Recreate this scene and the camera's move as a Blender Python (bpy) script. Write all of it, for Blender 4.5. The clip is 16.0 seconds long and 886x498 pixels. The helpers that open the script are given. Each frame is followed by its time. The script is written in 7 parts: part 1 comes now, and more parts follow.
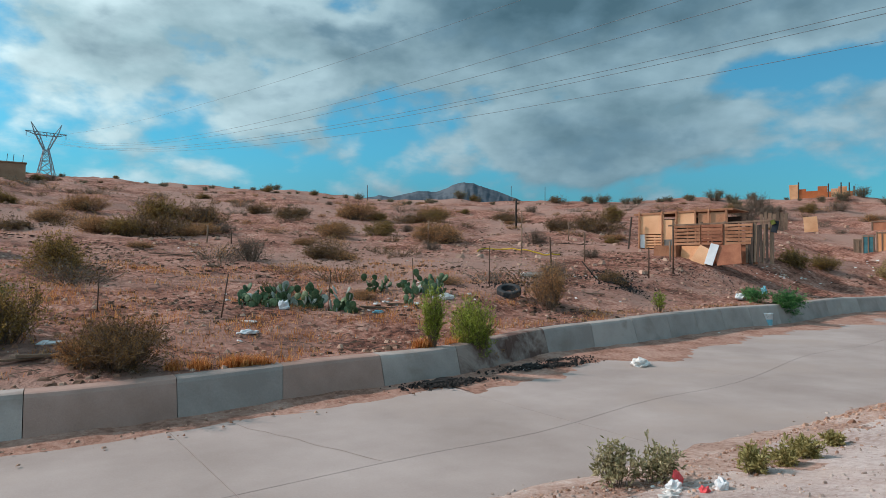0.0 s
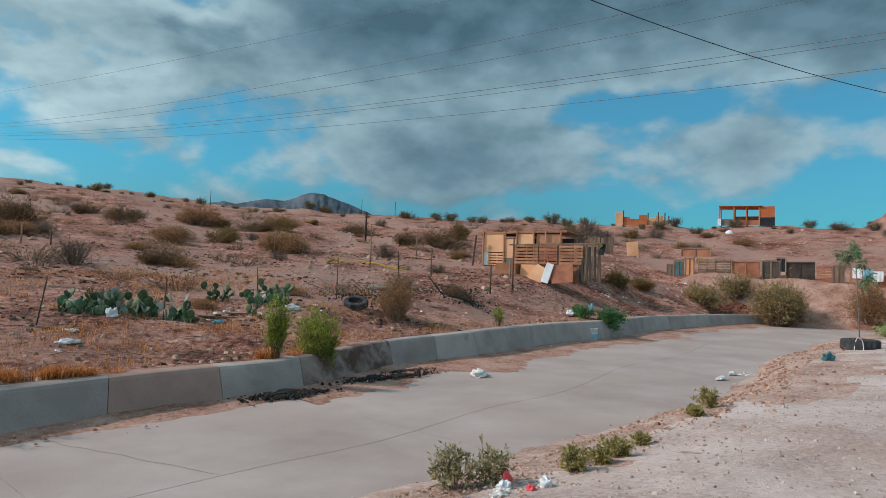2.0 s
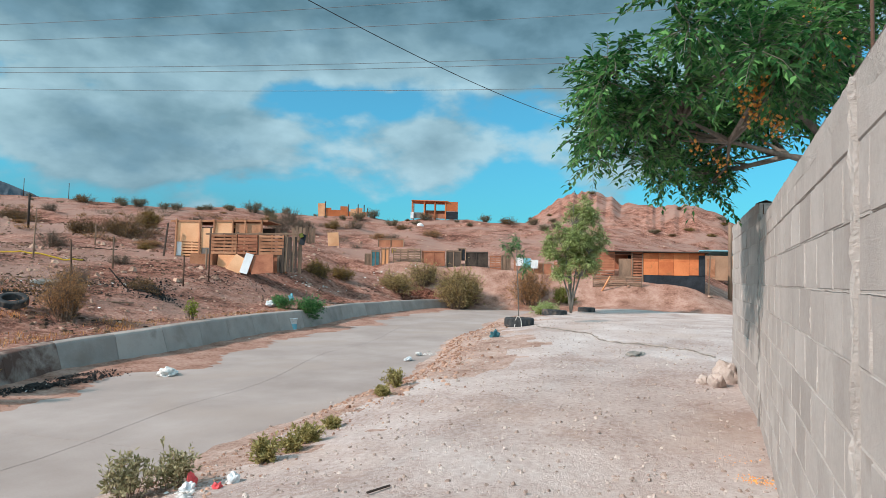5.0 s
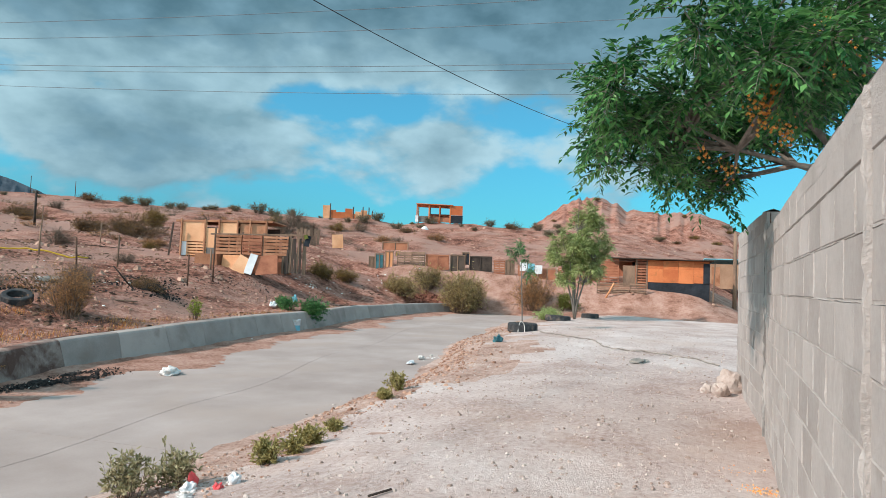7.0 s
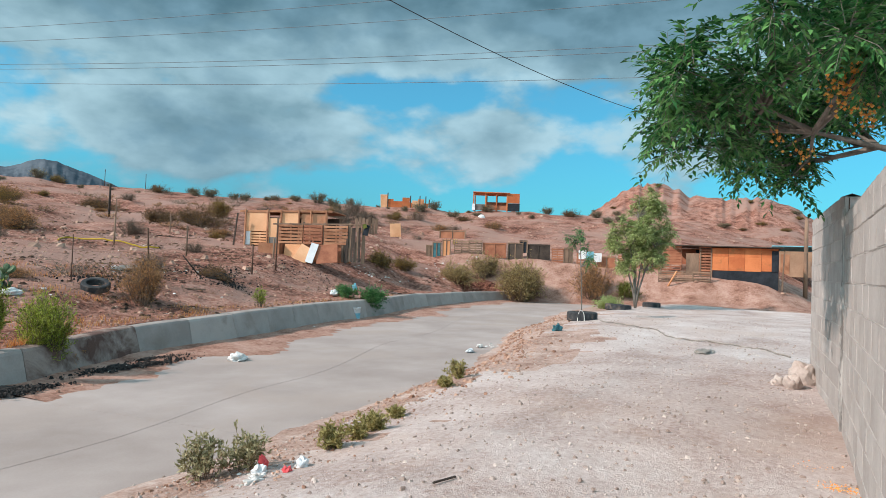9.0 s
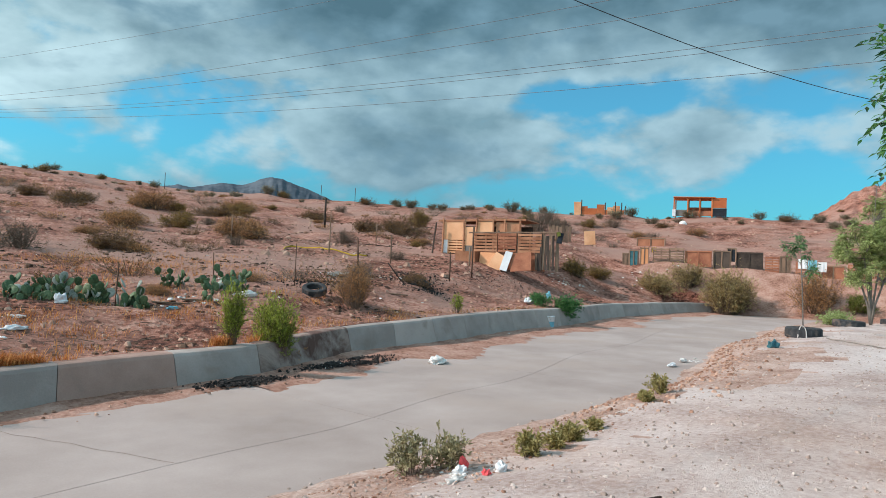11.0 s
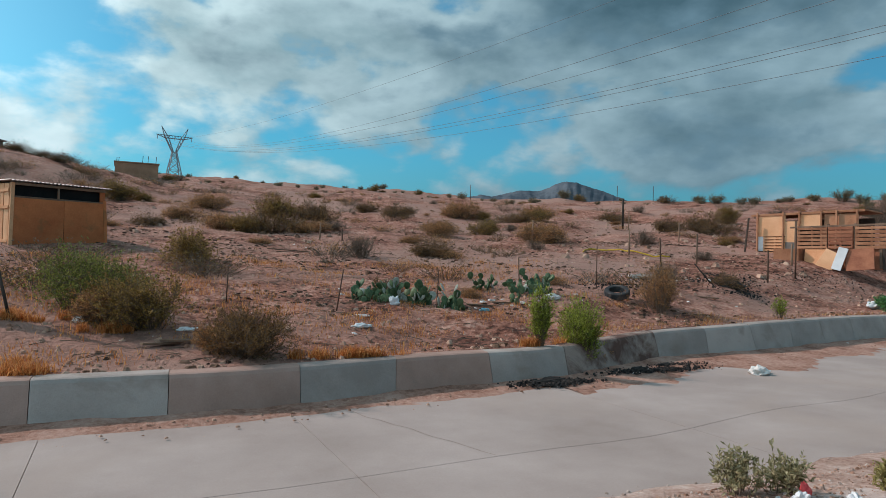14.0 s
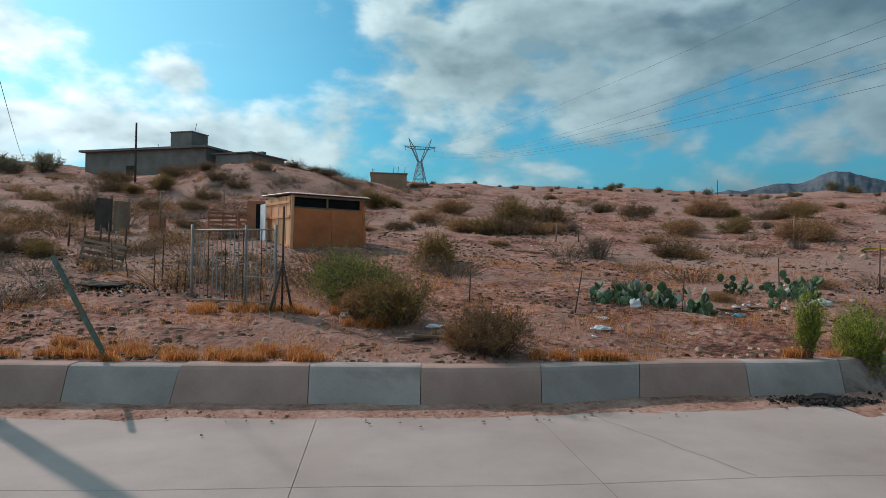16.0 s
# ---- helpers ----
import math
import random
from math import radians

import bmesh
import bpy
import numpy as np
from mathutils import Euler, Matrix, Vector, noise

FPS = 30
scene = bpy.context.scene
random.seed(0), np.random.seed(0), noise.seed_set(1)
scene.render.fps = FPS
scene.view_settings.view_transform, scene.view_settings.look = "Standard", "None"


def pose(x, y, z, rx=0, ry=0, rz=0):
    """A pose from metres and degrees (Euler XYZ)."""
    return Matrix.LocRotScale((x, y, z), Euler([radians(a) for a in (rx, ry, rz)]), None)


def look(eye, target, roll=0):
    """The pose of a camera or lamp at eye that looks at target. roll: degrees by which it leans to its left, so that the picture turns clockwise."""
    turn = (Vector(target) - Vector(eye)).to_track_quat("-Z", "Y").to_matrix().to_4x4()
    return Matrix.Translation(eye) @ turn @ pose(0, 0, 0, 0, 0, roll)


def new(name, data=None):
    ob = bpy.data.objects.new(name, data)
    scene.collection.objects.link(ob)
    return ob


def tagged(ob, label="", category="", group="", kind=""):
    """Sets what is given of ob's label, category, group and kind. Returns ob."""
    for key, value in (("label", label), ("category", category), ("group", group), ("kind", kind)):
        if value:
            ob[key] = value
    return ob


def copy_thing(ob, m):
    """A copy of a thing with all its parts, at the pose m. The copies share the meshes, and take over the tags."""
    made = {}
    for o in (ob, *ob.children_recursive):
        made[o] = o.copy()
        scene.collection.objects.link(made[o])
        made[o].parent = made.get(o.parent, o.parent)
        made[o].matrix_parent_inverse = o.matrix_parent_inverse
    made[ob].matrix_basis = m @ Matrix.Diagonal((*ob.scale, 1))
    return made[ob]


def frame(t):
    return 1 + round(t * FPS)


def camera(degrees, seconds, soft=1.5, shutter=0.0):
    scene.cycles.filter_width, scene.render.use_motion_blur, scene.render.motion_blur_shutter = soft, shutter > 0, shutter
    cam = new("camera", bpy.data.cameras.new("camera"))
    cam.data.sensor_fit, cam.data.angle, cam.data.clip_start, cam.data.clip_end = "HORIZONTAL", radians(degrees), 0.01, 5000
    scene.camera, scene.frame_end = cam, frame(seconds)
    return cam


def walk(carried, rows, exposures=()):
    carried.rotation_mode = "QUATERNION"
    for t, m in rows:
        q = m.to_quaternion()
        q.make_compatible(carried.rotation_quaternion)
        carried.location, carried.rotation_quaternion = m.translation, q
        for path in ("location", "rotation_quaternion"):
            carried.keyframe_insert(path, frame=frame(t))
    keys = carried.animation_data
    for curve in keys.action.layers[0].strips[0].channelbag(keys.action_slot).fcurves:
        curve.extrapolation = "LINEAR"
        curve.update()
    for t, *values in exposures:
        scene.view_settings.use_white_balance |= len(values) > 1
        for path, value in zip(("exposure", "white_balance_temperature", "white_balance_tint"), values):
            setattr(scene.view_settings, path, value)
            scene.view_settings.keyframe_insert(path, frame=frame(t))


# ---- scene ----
cam = camera(67.81, 16.0, soft=0.55)
walk(cam, [
    (0, pose(0.104, 0.113, 1.759, 91.142, -0.228, -30.760)),
    (0.5, pose(0.063, 0.130, 1.741, 91.654, -0.989, -36.276)),
    (1, pose(0.028, 0.126, 1.742, 93.218, -2.240, -36.615)),
    (1.5, pose(0.028, 0.089, 1.733, 91.494, -1.605, -36.187)),
    (2, pose(0.033, 0.018, 1.734, 92.557, -1.930, -43.906)),
    (2.5, pose(0.028, -0.016, 1.747, 92.703, -2.479, -52.343)),
    (3, pose(0.016, -0.036, 1.738, 92.820, -3.693, -55.407)),
    (3.5, pose(0.029, -0.047, 1.747, 93.237, -2.259, -58.167)),
    (4, pose(0.041, -0.071, 1.749, 93.445, -1.441, -62.930)),
    (4.5, pose(0.060, -0.084, 1.747, 92.371, -0.934, -68.289)),
    (4.7, pose(0.050, -0.091, 1.745, 92.289, -0.922, -69.146)),
    (7, pose(0.059, -0.076, 1.741, 92.688, -2.058, -68.953)),
    (7.5, pose(0.062, -0.085, 1.748, 93.027, -1.637, -70.455)),
    (8, pose(0.065, -0.107, 1.747, 92.569, -2.113, -73.590)),
    (8.2, pose(0.064, -0.105, 1.747, 92.42, -2.03, -74.0)),
    (8.5, pose(0.059, -0.073, 1.750, 91.918, -1.464, -70.368)),
    (9, pose(0.044, -0.038, 1.746, 91.497, -1.956, -64.038)),
    (9.2, pose(0.035, -0.034, 1.743, 91.056, -1.797, -61.438)),
    (11.3, pose(0.008, 0.007, 1.742, 91.335, -2.669, -46.060)),
    (11.5, pose(-0.002, 0.021, 1.740, 90.977, -2.774, -45.011)),
    (12, pose(-0.009, 0.048, 1.741, 90.840, -2.517, -39.616)),
    (12.5, pose(-0.022, 0.060, 1.747, 92.138, -2.386, -34.952)),
    (13, pose(-0.041, 0.067, 1.746, 91.066, -1.595, -31.680)),
    (13.5, pose(-0.047, 0.067, 1.749, 91.321, -1.928, -27.766)),
    (14, pose(-0.069, 0.056, 1.747, 90.979, -1.218, -22.035)),
    (14.5, pose(-0.093, 0.056, 1.755, 91.101, 0.319, -16.019)),
    (15, pose(-0.081, 0.058, 1.750, 90.953, 0.390, -8.626)),
    (15.5, pose(-0.109, 0.062, 1.759, 90.572, -0.784, -5.216)),
    (16, pose(-0.123, 0.080, 1.744, 90.695, -1.050, -1.827)),
], exposures=[(0, -0.40, 6500, 21), (2, -0.52, 6500, 21), (3.5, -0.17, 6500, 20), (4.5, -0.06, 6500, 19), (7.5, 0.03, 6500, 18), (9, 0.00, 6500, 19), (11.5, -0.12, 6500, 20), (12.5, -0.23, 6500, 21), (14, -0.55, 6500, 21), (15, -0.68, 6500, 21), (16, -0.68, 6500, 21)])

# ---- world, sun ----
SUN_AZ, SUN_EL = -46.5, 36.0
world = bpy.data.worlds.new("world")
scene.world = world
world.use_nodes = True


def wire(tree, kind, sets=(), links=()):
    n = tree.nodes.new(kind)
    for key, value in dict(sets).items():
        n.inputs[key].default_value = value
    for key, sock in dict(links).items():
        tree.links.new(sock, n.inputs[key])
    return n


def math_node(tree, op, a, b=0.5, clamp=False):
    n = tree.nodes.new("ShaderNodeMath")
    n.operation, n.use_clamp = op, clamp
    for i, v in enumerate((a, b)):
        if isinstance(v, (int, float)):
            n.inputs[i].default_value = v
        else:
            tree.links.new(v, n.inputs[i])
    return n.outputs[0]


def ramp(tree, fac, stops, interp="LINEAR"):
    n = tree.nodes.new("ShaderNodeValToRGB")
    n.color_ramp.interpolation = interp
    while len(n.color_ramp.elements) < len(stops):
        n.color_ramp.elements.new(0.5)
    for el, (p, c) in zip(n.color_ramp.elements, stops):
        el.position = p
        el.color = (*c, 1) if len(c) == 3 else c
    tree.links.new(fac, n.inputs[0])
    return n.outputs[0]


def mix(tree, fac, a, b, blend="MIX"):
    n = tree.nodes.new("ShaderNodeMix")
    n.data_type, n.blend_type = "RGBA", blend
    for i, v in ((0, fac), (6, a), (7, b)):
        if hasattr(v, "links"):
            tree.links.new(v, n.inputs[i])
        else:
            n.inputs[i].default_value = (*v, 1) if i and len(v) == 3 else v
    return n.outputs[2]


def build_sky():
    tr = world.node_tree
    tr.nodes.clear()
    sky = tr.nodes.new("ShaderNodeTexSky")
    sky.sky_type, sky.sun_disc = "NISHITA", False
    sky.sun_elevation, sky.sun_rotation = radians(SUN_EL), radians(SUN_AZ)
    sky.air_density, sky.dust_density, sky.ozone_density = 1.0, 0.6, 3.0
    co = tr.nodes.new("ShaderNodeTexCoord")
    sep = wire(tr, "ShaderNodeSeparateXYZ", links={0: co.outputs["Generated"]})
    az = math_node(tr, "MULTIPLY", math_node(tr, "ARCTAN2", sep.outputs[0], sep.outputs[1]), 57.2958)
    el = math_node(tr, "MULTIPLY", math_node(tr, "ARCSINE", sep.outputs[2], 0.0), 57.2958)

    def lobes(rows):
        """Sum of soft patches: bearing, height, their half-widths in degrees, weight."""
        total = None
        for a, h, wa, wh, k in rows:
            p = math_node(tr, "MULTIPLY", math_node(tr, "ADD", az, -a), 1.0 / wa)
            q = math_node(tr, "MULTIPLY", math_node(tr, "ADD", el, -h), 1.0 / wh)
            d = math_node(tr, "ADD", math_node(tr, "MULTIPLY", p, p), math_node(tr, "MULTIPLY", q, q))
            g = math_node(tr, "MULTIPLY", math_node(tr, "EXPONENT", math_node(tr, "MULTIPLY", d, -1.0), 0.0), k)
            total = g if total is None else math_node(tr, "ADD", total, g)
        return total

    # heaped clouds: a broad shape broken up by billows
    view = wire(tr, "ShaderNodeMapping", {"Scale": (1, 1, 1.9)}, {"Vector": co.outputs["Generated"]}).outputs[0]
    lit = wire(tr, "ShaderNodeVectorMath", {1: (-0.022, 0.008, 0.055)}, {0: view}).outputs[0]
    puffs = []
    for src in (view, lit):
        n1 = wire(tr, "ShaderNodeTexNoise", {"Scale": 5.2, "Detail": 9.0, "Roughness": 0.50, "Distortion": 0.15}, {"Vector": src}).outputs[0]
        n2 = wire(tr, "ShaderNodeTexNoise", {"Scale": 15.0, "Detail": 6.0, "Roughness": 0.5}, {"Vector": src}).outputs[0]
        puffs.append(math_node(tr, "ADD", math_node(tr, "MULTIPLY", n1, 0.72), math_node(tr, "MULTIPLY", n2, 0.28)))
    masses = lobes([(-33, 16, 4.5, 2.4, 0.24), (-26, 9.3, 15, 2.6, 0.24), (-20.5, 14, 2.6, 1.4, 0.20), (1.5, 15.5, 5, 3.4, 0.19), (13, 15, 6, 4, 0.14), (37, 21.5, 17, 6.0, 0.29), (72, 24, 27, 7.5, 0.42), (44, 10.8, 12, 3.2, 0.22), (69, 11, 6, 3, 0.20), (85, 12, 5, 3, 0.16), (10, 8, 14, 2.0, 0.10), (60, 52, 90, 22, 0.30)])
    gaps = lobes([(60, 14.8, 8, 1.5, 0.19), (60, 5.5, 9, 1.6, 0.14), (77, 7, 4.5, 3.5, 0.22), (97, 8, 10, 6, 0.22), (-12, 19, 8, 4, 0.12), (21, 7.5, 8, 1.3, 0.10)])
    dens = math_node(tr, "SUBTRACT", math_node(tr, "ADD", puffs[0], masses), gaps)
    cover = ramp(tr, dens, [(0.475, (0, 0, 0)), (0.62, (1, 1, 1))], "EASE")
    light = math_node(tr, "ADD", math_node(tr, "MULTIPLY", math_node(tr, "SUBTRACT", puffs[0], puffs[1]), 4.4), 0.50, True)
    thick = ramp(tr, dens, [(0.60, (0, 0, 0)), (0.84, (1, 1, 1))], "EASE")
    # whiter towards the sun, greyer away from it
    away = ramp(tr, math_node(tr, "ADD", math_node(tr, "MULTIPLY", sep.outputs[0], 0.5), 0.5), [(0.20, (1.7, 1.72, 1.66)), (0.50, (1.10, 1.22, 1.18)), (0.72, (0.60, 0.74, 0.77)), (0.95, (0.52, 0.67, 0.72))])
    puffy = mix(tr, 1.0, mix(tr, light, (4.0, 6.0, 6.6), (8.2, 10.6, 11.0)), away, "MULTIPLY")
    under = mix(tr, light, (0.90, 2.1, 2.65), (1.85, 3.7, 4.55))
    body = mix(tr, thick, puffy, under)
    tint = mix(tr, 1.0, sky.outputs[0], (0.20, 1.44, 1.50), "MULTIPLY")
    haze = ramp(tr, sep.outputs[2], [(0.0, (1, 1, 1)), (0.25, (0, 0, 0))])
    pale = mix(tr, math_node(tr, "MULTIPLY", haze, 0.35), tint, (0.5, 2.9, 4.2))
    # thin bright veil towards the sun
    veil = ramp(tr, math_node(tr, "MULTIPLY", sep.outputs[0], -1.0), [(-0.0, (0.15, 0.15, 0.15)), (0.55, (1, 1, 1))])
    pale = mix(tr, math_node(tr, "MULTIPLY", veil, 0.42), pale, (9.5, 15.5, 16.5))
    col = mix(tr, cover, pale, body)
    low = math_node(tr, "MULTIPLY", ramp(tr, sep.outputs[2], [(0.06, (1, 1, 1)), (0.17, (0, 0, 0))], "EASE"), ramp(tr, sep.outputs[0], [(0.72, (0.45, 0.45, 0.45)), (0.92, (0.05, 0.05, 0.05))], "EASE"))
    east = ramp(tr, sep.outputs[0], [(0.10, (2.9, 6.0, 7.0)), (0.50, (1.25, 2.8, 3.6))], "EASE")
    col = mix(tr, low, col, east)
    col = mix(tr, veil, col, (1.5, 1.42, 1.4), "MULTIPLY")
    bg = wire(tr, "ShaderNodeBackground", {"Strength": 0.09}, {"Color": col})
    wire(tr, "ShaderNodeOutputWorld", links={0: bg.outputs[0]})


build_sky()
sun_data = bpy.data.lights.new("sun", "SUN")
sun_data.energy, sun_data.angle, sun_data.color = 4.3, radians(0.8), (1.0, 0.885, 0.77)
sun = new("sun", sun_data)
a, e = radians(SUN_AZ), radians(SUN_EL)
sun.matrix_world = look((0, 0, 60), (-60 * math.cos(e) * math.sin(a), -60 * math.cos(e) * math.cos(a), 60 - 60 * math.sin(e)))


# ---- materials ----
def material(name, stops, scale=2.0, detail=6.0, rough=0.85, fine=(40.0, 0.25), bump_size=0.3, bump_scale=None, metal=0.0, spread=0.0, per_object=0.0, stretch=(1, 1, 1), stains=None, space="Object", distance=0.02):
    """Noise-driven colour ramp with a finer grain over it, relief and, if wanted, stains and variation from piece to piece."""
    m = bpy.data.materials.new(name)
    m.use_nodes = True
    tr = m.node_tree
    bs = tr.nodes["Principled BSDF"]
    co = tr.nodes.new("ShaderNodeTexCoord")
    mp = wire(tr, "ShaderNodeMapping", {"Scale": stretch}, {"Vector": co.outputs[space]})
    vec = mp.outputs[0]
    info = tr.nodes.new("ShaderNodeObjectInfo")
    if per_object:
        vec = wire(tr, "ShaderNodeVectorMath", {1: (0, 0, 0)}, {0: vec}).outputs[0]
        off = math_node(tr, "MULTIPLY", info.outputs["Random"], 40.0)
        comb = wire(tr, "ShaderNodeCombineXYZ", links={0: off, 1: off})
        tr.links.new(comb.outputs[0], vec.node.inputs[1])
    n1 = wire(tr, "ShaderNodeTexNoise", {"Scale": scale, "Detail": detail, "Roughness": 0.6}, {"Vector": vec})
    n2 = wire(tr, "ShaderNodeTexNoise", {"Scale": fine[0], "Detail": 4.0, "Roughness": 0.7}, {"Vector": vec})
    k = math_node(tr, "ADD", n1.outputs[0], math_node(tr, "MULTIPLY", math_node(tr, "SUBTRACT", n2.outputs[0], 0.5), fine[1]))
    if per_object:
        k = math_node(tr, "ADD", k, math_node(tr, "MULTIPLY", math_node(tr, "SUBTRACT", info.outputs["Random"], 0.5), per_object))
    if spread:
        geo = tr.nodes.new("ShaderNodeNewGeometry")
        k = math_node(tr, "ADD", k, math_node(tr, "MULTIPLY", math_node(tr, "SUBTRACT", geo.outputs["Random Per Island"], 0.5), spread))
    col = ramp(tr, k, stops)
    if stains:
        sc, lo, hi, c = stains
        n3 = wire(tr, "ShaderNodeTexNoise", {"Scale": sc, "Detail": 5.0, "Roughness": 0.65, "Distortion": 0.4}, {"Vector": vec})
        f = ramp(tr, n3.outputs[0], [(lo, (0, 0, 0)), (hi, (1, 1, 1))])
        col = mix(tr, f, col, c)
    tr.links.new(col, bs.inputs["Base Color"])
    bs.inputs["Roughness"].default_value = rough
    bs.inputs["Metallic"].default_value = metal
    bs.inputs["Specular IOR Level"].default_value = 0.25 if not metal else 0.5
    if bump_size:
        nb = wire(tr, "ShaderNodeTexNoise", {"Scale": bump_scale or fine[0], "Detail": 6.0, "Roughness": 0.65}, {"Vector": vec})
        b = wire(tr, "ShaderNodeBump", {"Strength": bump_size, "Distance": distance}, {"Height": nb.outputs[0]})
        tr.links.new(b.outputs[0], bs.inputs["Normal"])
    return m


DIRT = material("dirt", [(0.27, (0.055, 0.020, 0.013)), (0.42, (0.215, 0.082, 0.053)), (0.56, (0.36, 0.162, 0.114)), (0.78, (0.55, 0.325, 0.25))], 0.9, 11, 0.95, (7.0, 1.15), 1.0, 10.0, stains=(0.16, 0.45, 0.60, (0.37, 0.215, 0.168)), distance=0.10)
TRACK = material("track_gravel", [(0.28, (0.36, 0.26, 0.225)), (0.46, (0.50, 0.40, 0.365)), (0.62, (0.59, 0.50, 0.465)), (0.78, (0.67, 0.595, 0.56))], 0.7, 9, 0.95, (18.0, 0.8), 0.6, 42.0, stains=(0.5, 0.52, 0.78, (0.48, 0.345, 0.28)), distance=0.04)
CONCRETE = material("road_concrete", [(0.3, (0.30, 0.242, 0.216)), (0.7, (0.43, 0.36, 0.33))], 0.6, 8, 0.85, (45, 0.24), 0.25, 90, stains=(0.32, 0.52, 0.70, (0.37, 0.295, 0.255)))
KERB_MAT = material("kerb_concrete", [(0.3, (0.265, 0.225, 0.203)), (0.7, (0.40, 0.345, 0.312))], 1.3, 8, 0.9, (40, 0.32), 0.4, 70, per_object=0.25, stains=(1.1, 0.56, 0.72, (0.25, 0.20, 0.17)))
BLOCK = material("block_concrete", [(0.3, (0.33, 0.295, 0.272)), (0.7, (0.49, 0.447, 0.418))], 1.2, 9, 0.95, (34, 0.34), 0.45, 110, per_object=0.16, stains=(2.2, 0.55, 0.75, (0.33, 0.29, 0.262)))
MORTAR = material("mortar", [(0.3, (0.38, 0.345, 0.318)), (0.7, (0.54, 0.50, 0.468))], 3, 7, 0.95, (60, 0.3), 0.8, 60)
PLY = material("plywood", [(0.3, (0.34, 0.15, 0.055)), (0.7, (0.55, 0.29, 0.12))], 1.2, 6, 0.75, (18, 0.35), 0.2, 30, per_object=0.3, stretch=(1, 1, 0.15))


# ---- mesh helpers ----
def part(name, bm, mat, parent=None, label="", smooth=False, m=None):
    me = bpy.data.meshes.new(name)
    bm.normal_update()
    bm.to_mesh(me)
    bm.free()
    if mat:
        me.materials.append(mat)
    if smooth:
        for p in me.polygons:
            p.use_smooth = True
    ob = new(name, me)
    if parent:
        ob.parent = parent
    if m is not None:
        ob.matrix_basis = m
    if label:
        ob["label"] = label
    return ob


def box(bm, cx, cy, cz, sx, sy, sz, m=None, bevel=0.0):
    r = bmesh.ops.create_cube(bm, size=1.0, matrix=(m or Matrix()) @ Matrix.Translation((cx, cy, cz)) @ Matrix.Diagonal((sx, sy, sz, 1)))
    if bevel:
        es = list({ed for v in r["verts"] for ed in v.link_edges})
        bmesh.ops.bevel(bm, geom=es, offset=bevel, segments=1, affect="EDGES")
    return bm


def boxed(*args, **kw):
    return box(bmesh.new(), *args, **kw)


def empty(name, m=None, label="", category="", group="", kind=""):
    ob = new(name)
    ob.empty_display_size = 0.2
    if m is not None:
        ob.matrix_basis = m
    return tagged(ob, label, category, group, kind)


def pydata(name, verts, faces, mat, parent=None, label="", smooth=False, m=None):
    me = bpy.data.meshes.new(name)
    me.from_pydata(verts, [], faces)
    me.update()
    if mat:
        me.materials.append(mat)
    if smooth:
        for p in me.polygons:
            p.use_smooth = True
    ob = new(name, me)
    if parent:
        ob.parent = parent
    if m is not None:
        ob.matrix_basis = m
    if label:
        ob["label"] = label
    return ob

# ---- ground heights ----
def lerp_table(table, v):
    if v <= table[0][0]:
        return table[0][1]
    for (a, p), (b, q) in zip(table, table[1:]):
        if v <= b:
            k = (v - a) / (b - a)
            return p + (q - p) * k * k * (3 - 2 * k)
    return table[-1][1]


def step(a, b, v):
    k = min(1.0, max(0.0, (v - a) / (b - a)))
    return k * k * (3 - 2 * k)


def bump(x, y, cx, cy, sx, sy, turn=0.0):
    c, s = math.cos(turn), math.sin(turn)
    u, v = (x - cx) * c + (y - cy) * s, -(x - cx) * s + (y - cy) * c
    return math.exp(-(u / sx) ** 2 - (v / sy) ** 2)


# foot of the sloped kerb, along the far side of the road
KERB = [(-60, 7.0), (-5, 7.5), (0, 7.65), (4.3, 8.4), (9.4, 10.0), (16.7, 11.15), (25, 12.6), (31, 12.9), (36, 11.5), (60, 11.0)]
# near edge of the concrete
EDGE = [(-60, 3.2), (-6, 3.6), (3.8, 4.1), (9.5, 4.4), (18.9, 6.25), (27, 7.4), (60, 7.4)]
# crest of the rise round the lot, by bearing: height above the road
CREST_R = 66.0
CREST = [(-60, 8.6), (-33, 9.0), (-12, 9.2), (0, 9.1), (16, 8.7), (30, 7.9), (50, 7.8), (60, 7.5), (66, 6.35), (71, 6.2), (80, 5.9), (92, 4.0), (100, 1.0), (130, 0.6)]


KERB_H = [(5, 0.45), (13, 0.58), (24, 0.56), (34, 0.5)]


def kerb_y(x):
    return lerp_table(KERB, x)


def road_end(x):
    return step(30.0, 36.0, x)


def far_side(x, y):
    """Metres past the kerb's top, into the lot (negative: on the road's side)."""
    return y - (kerb_y(x) + 0.42)


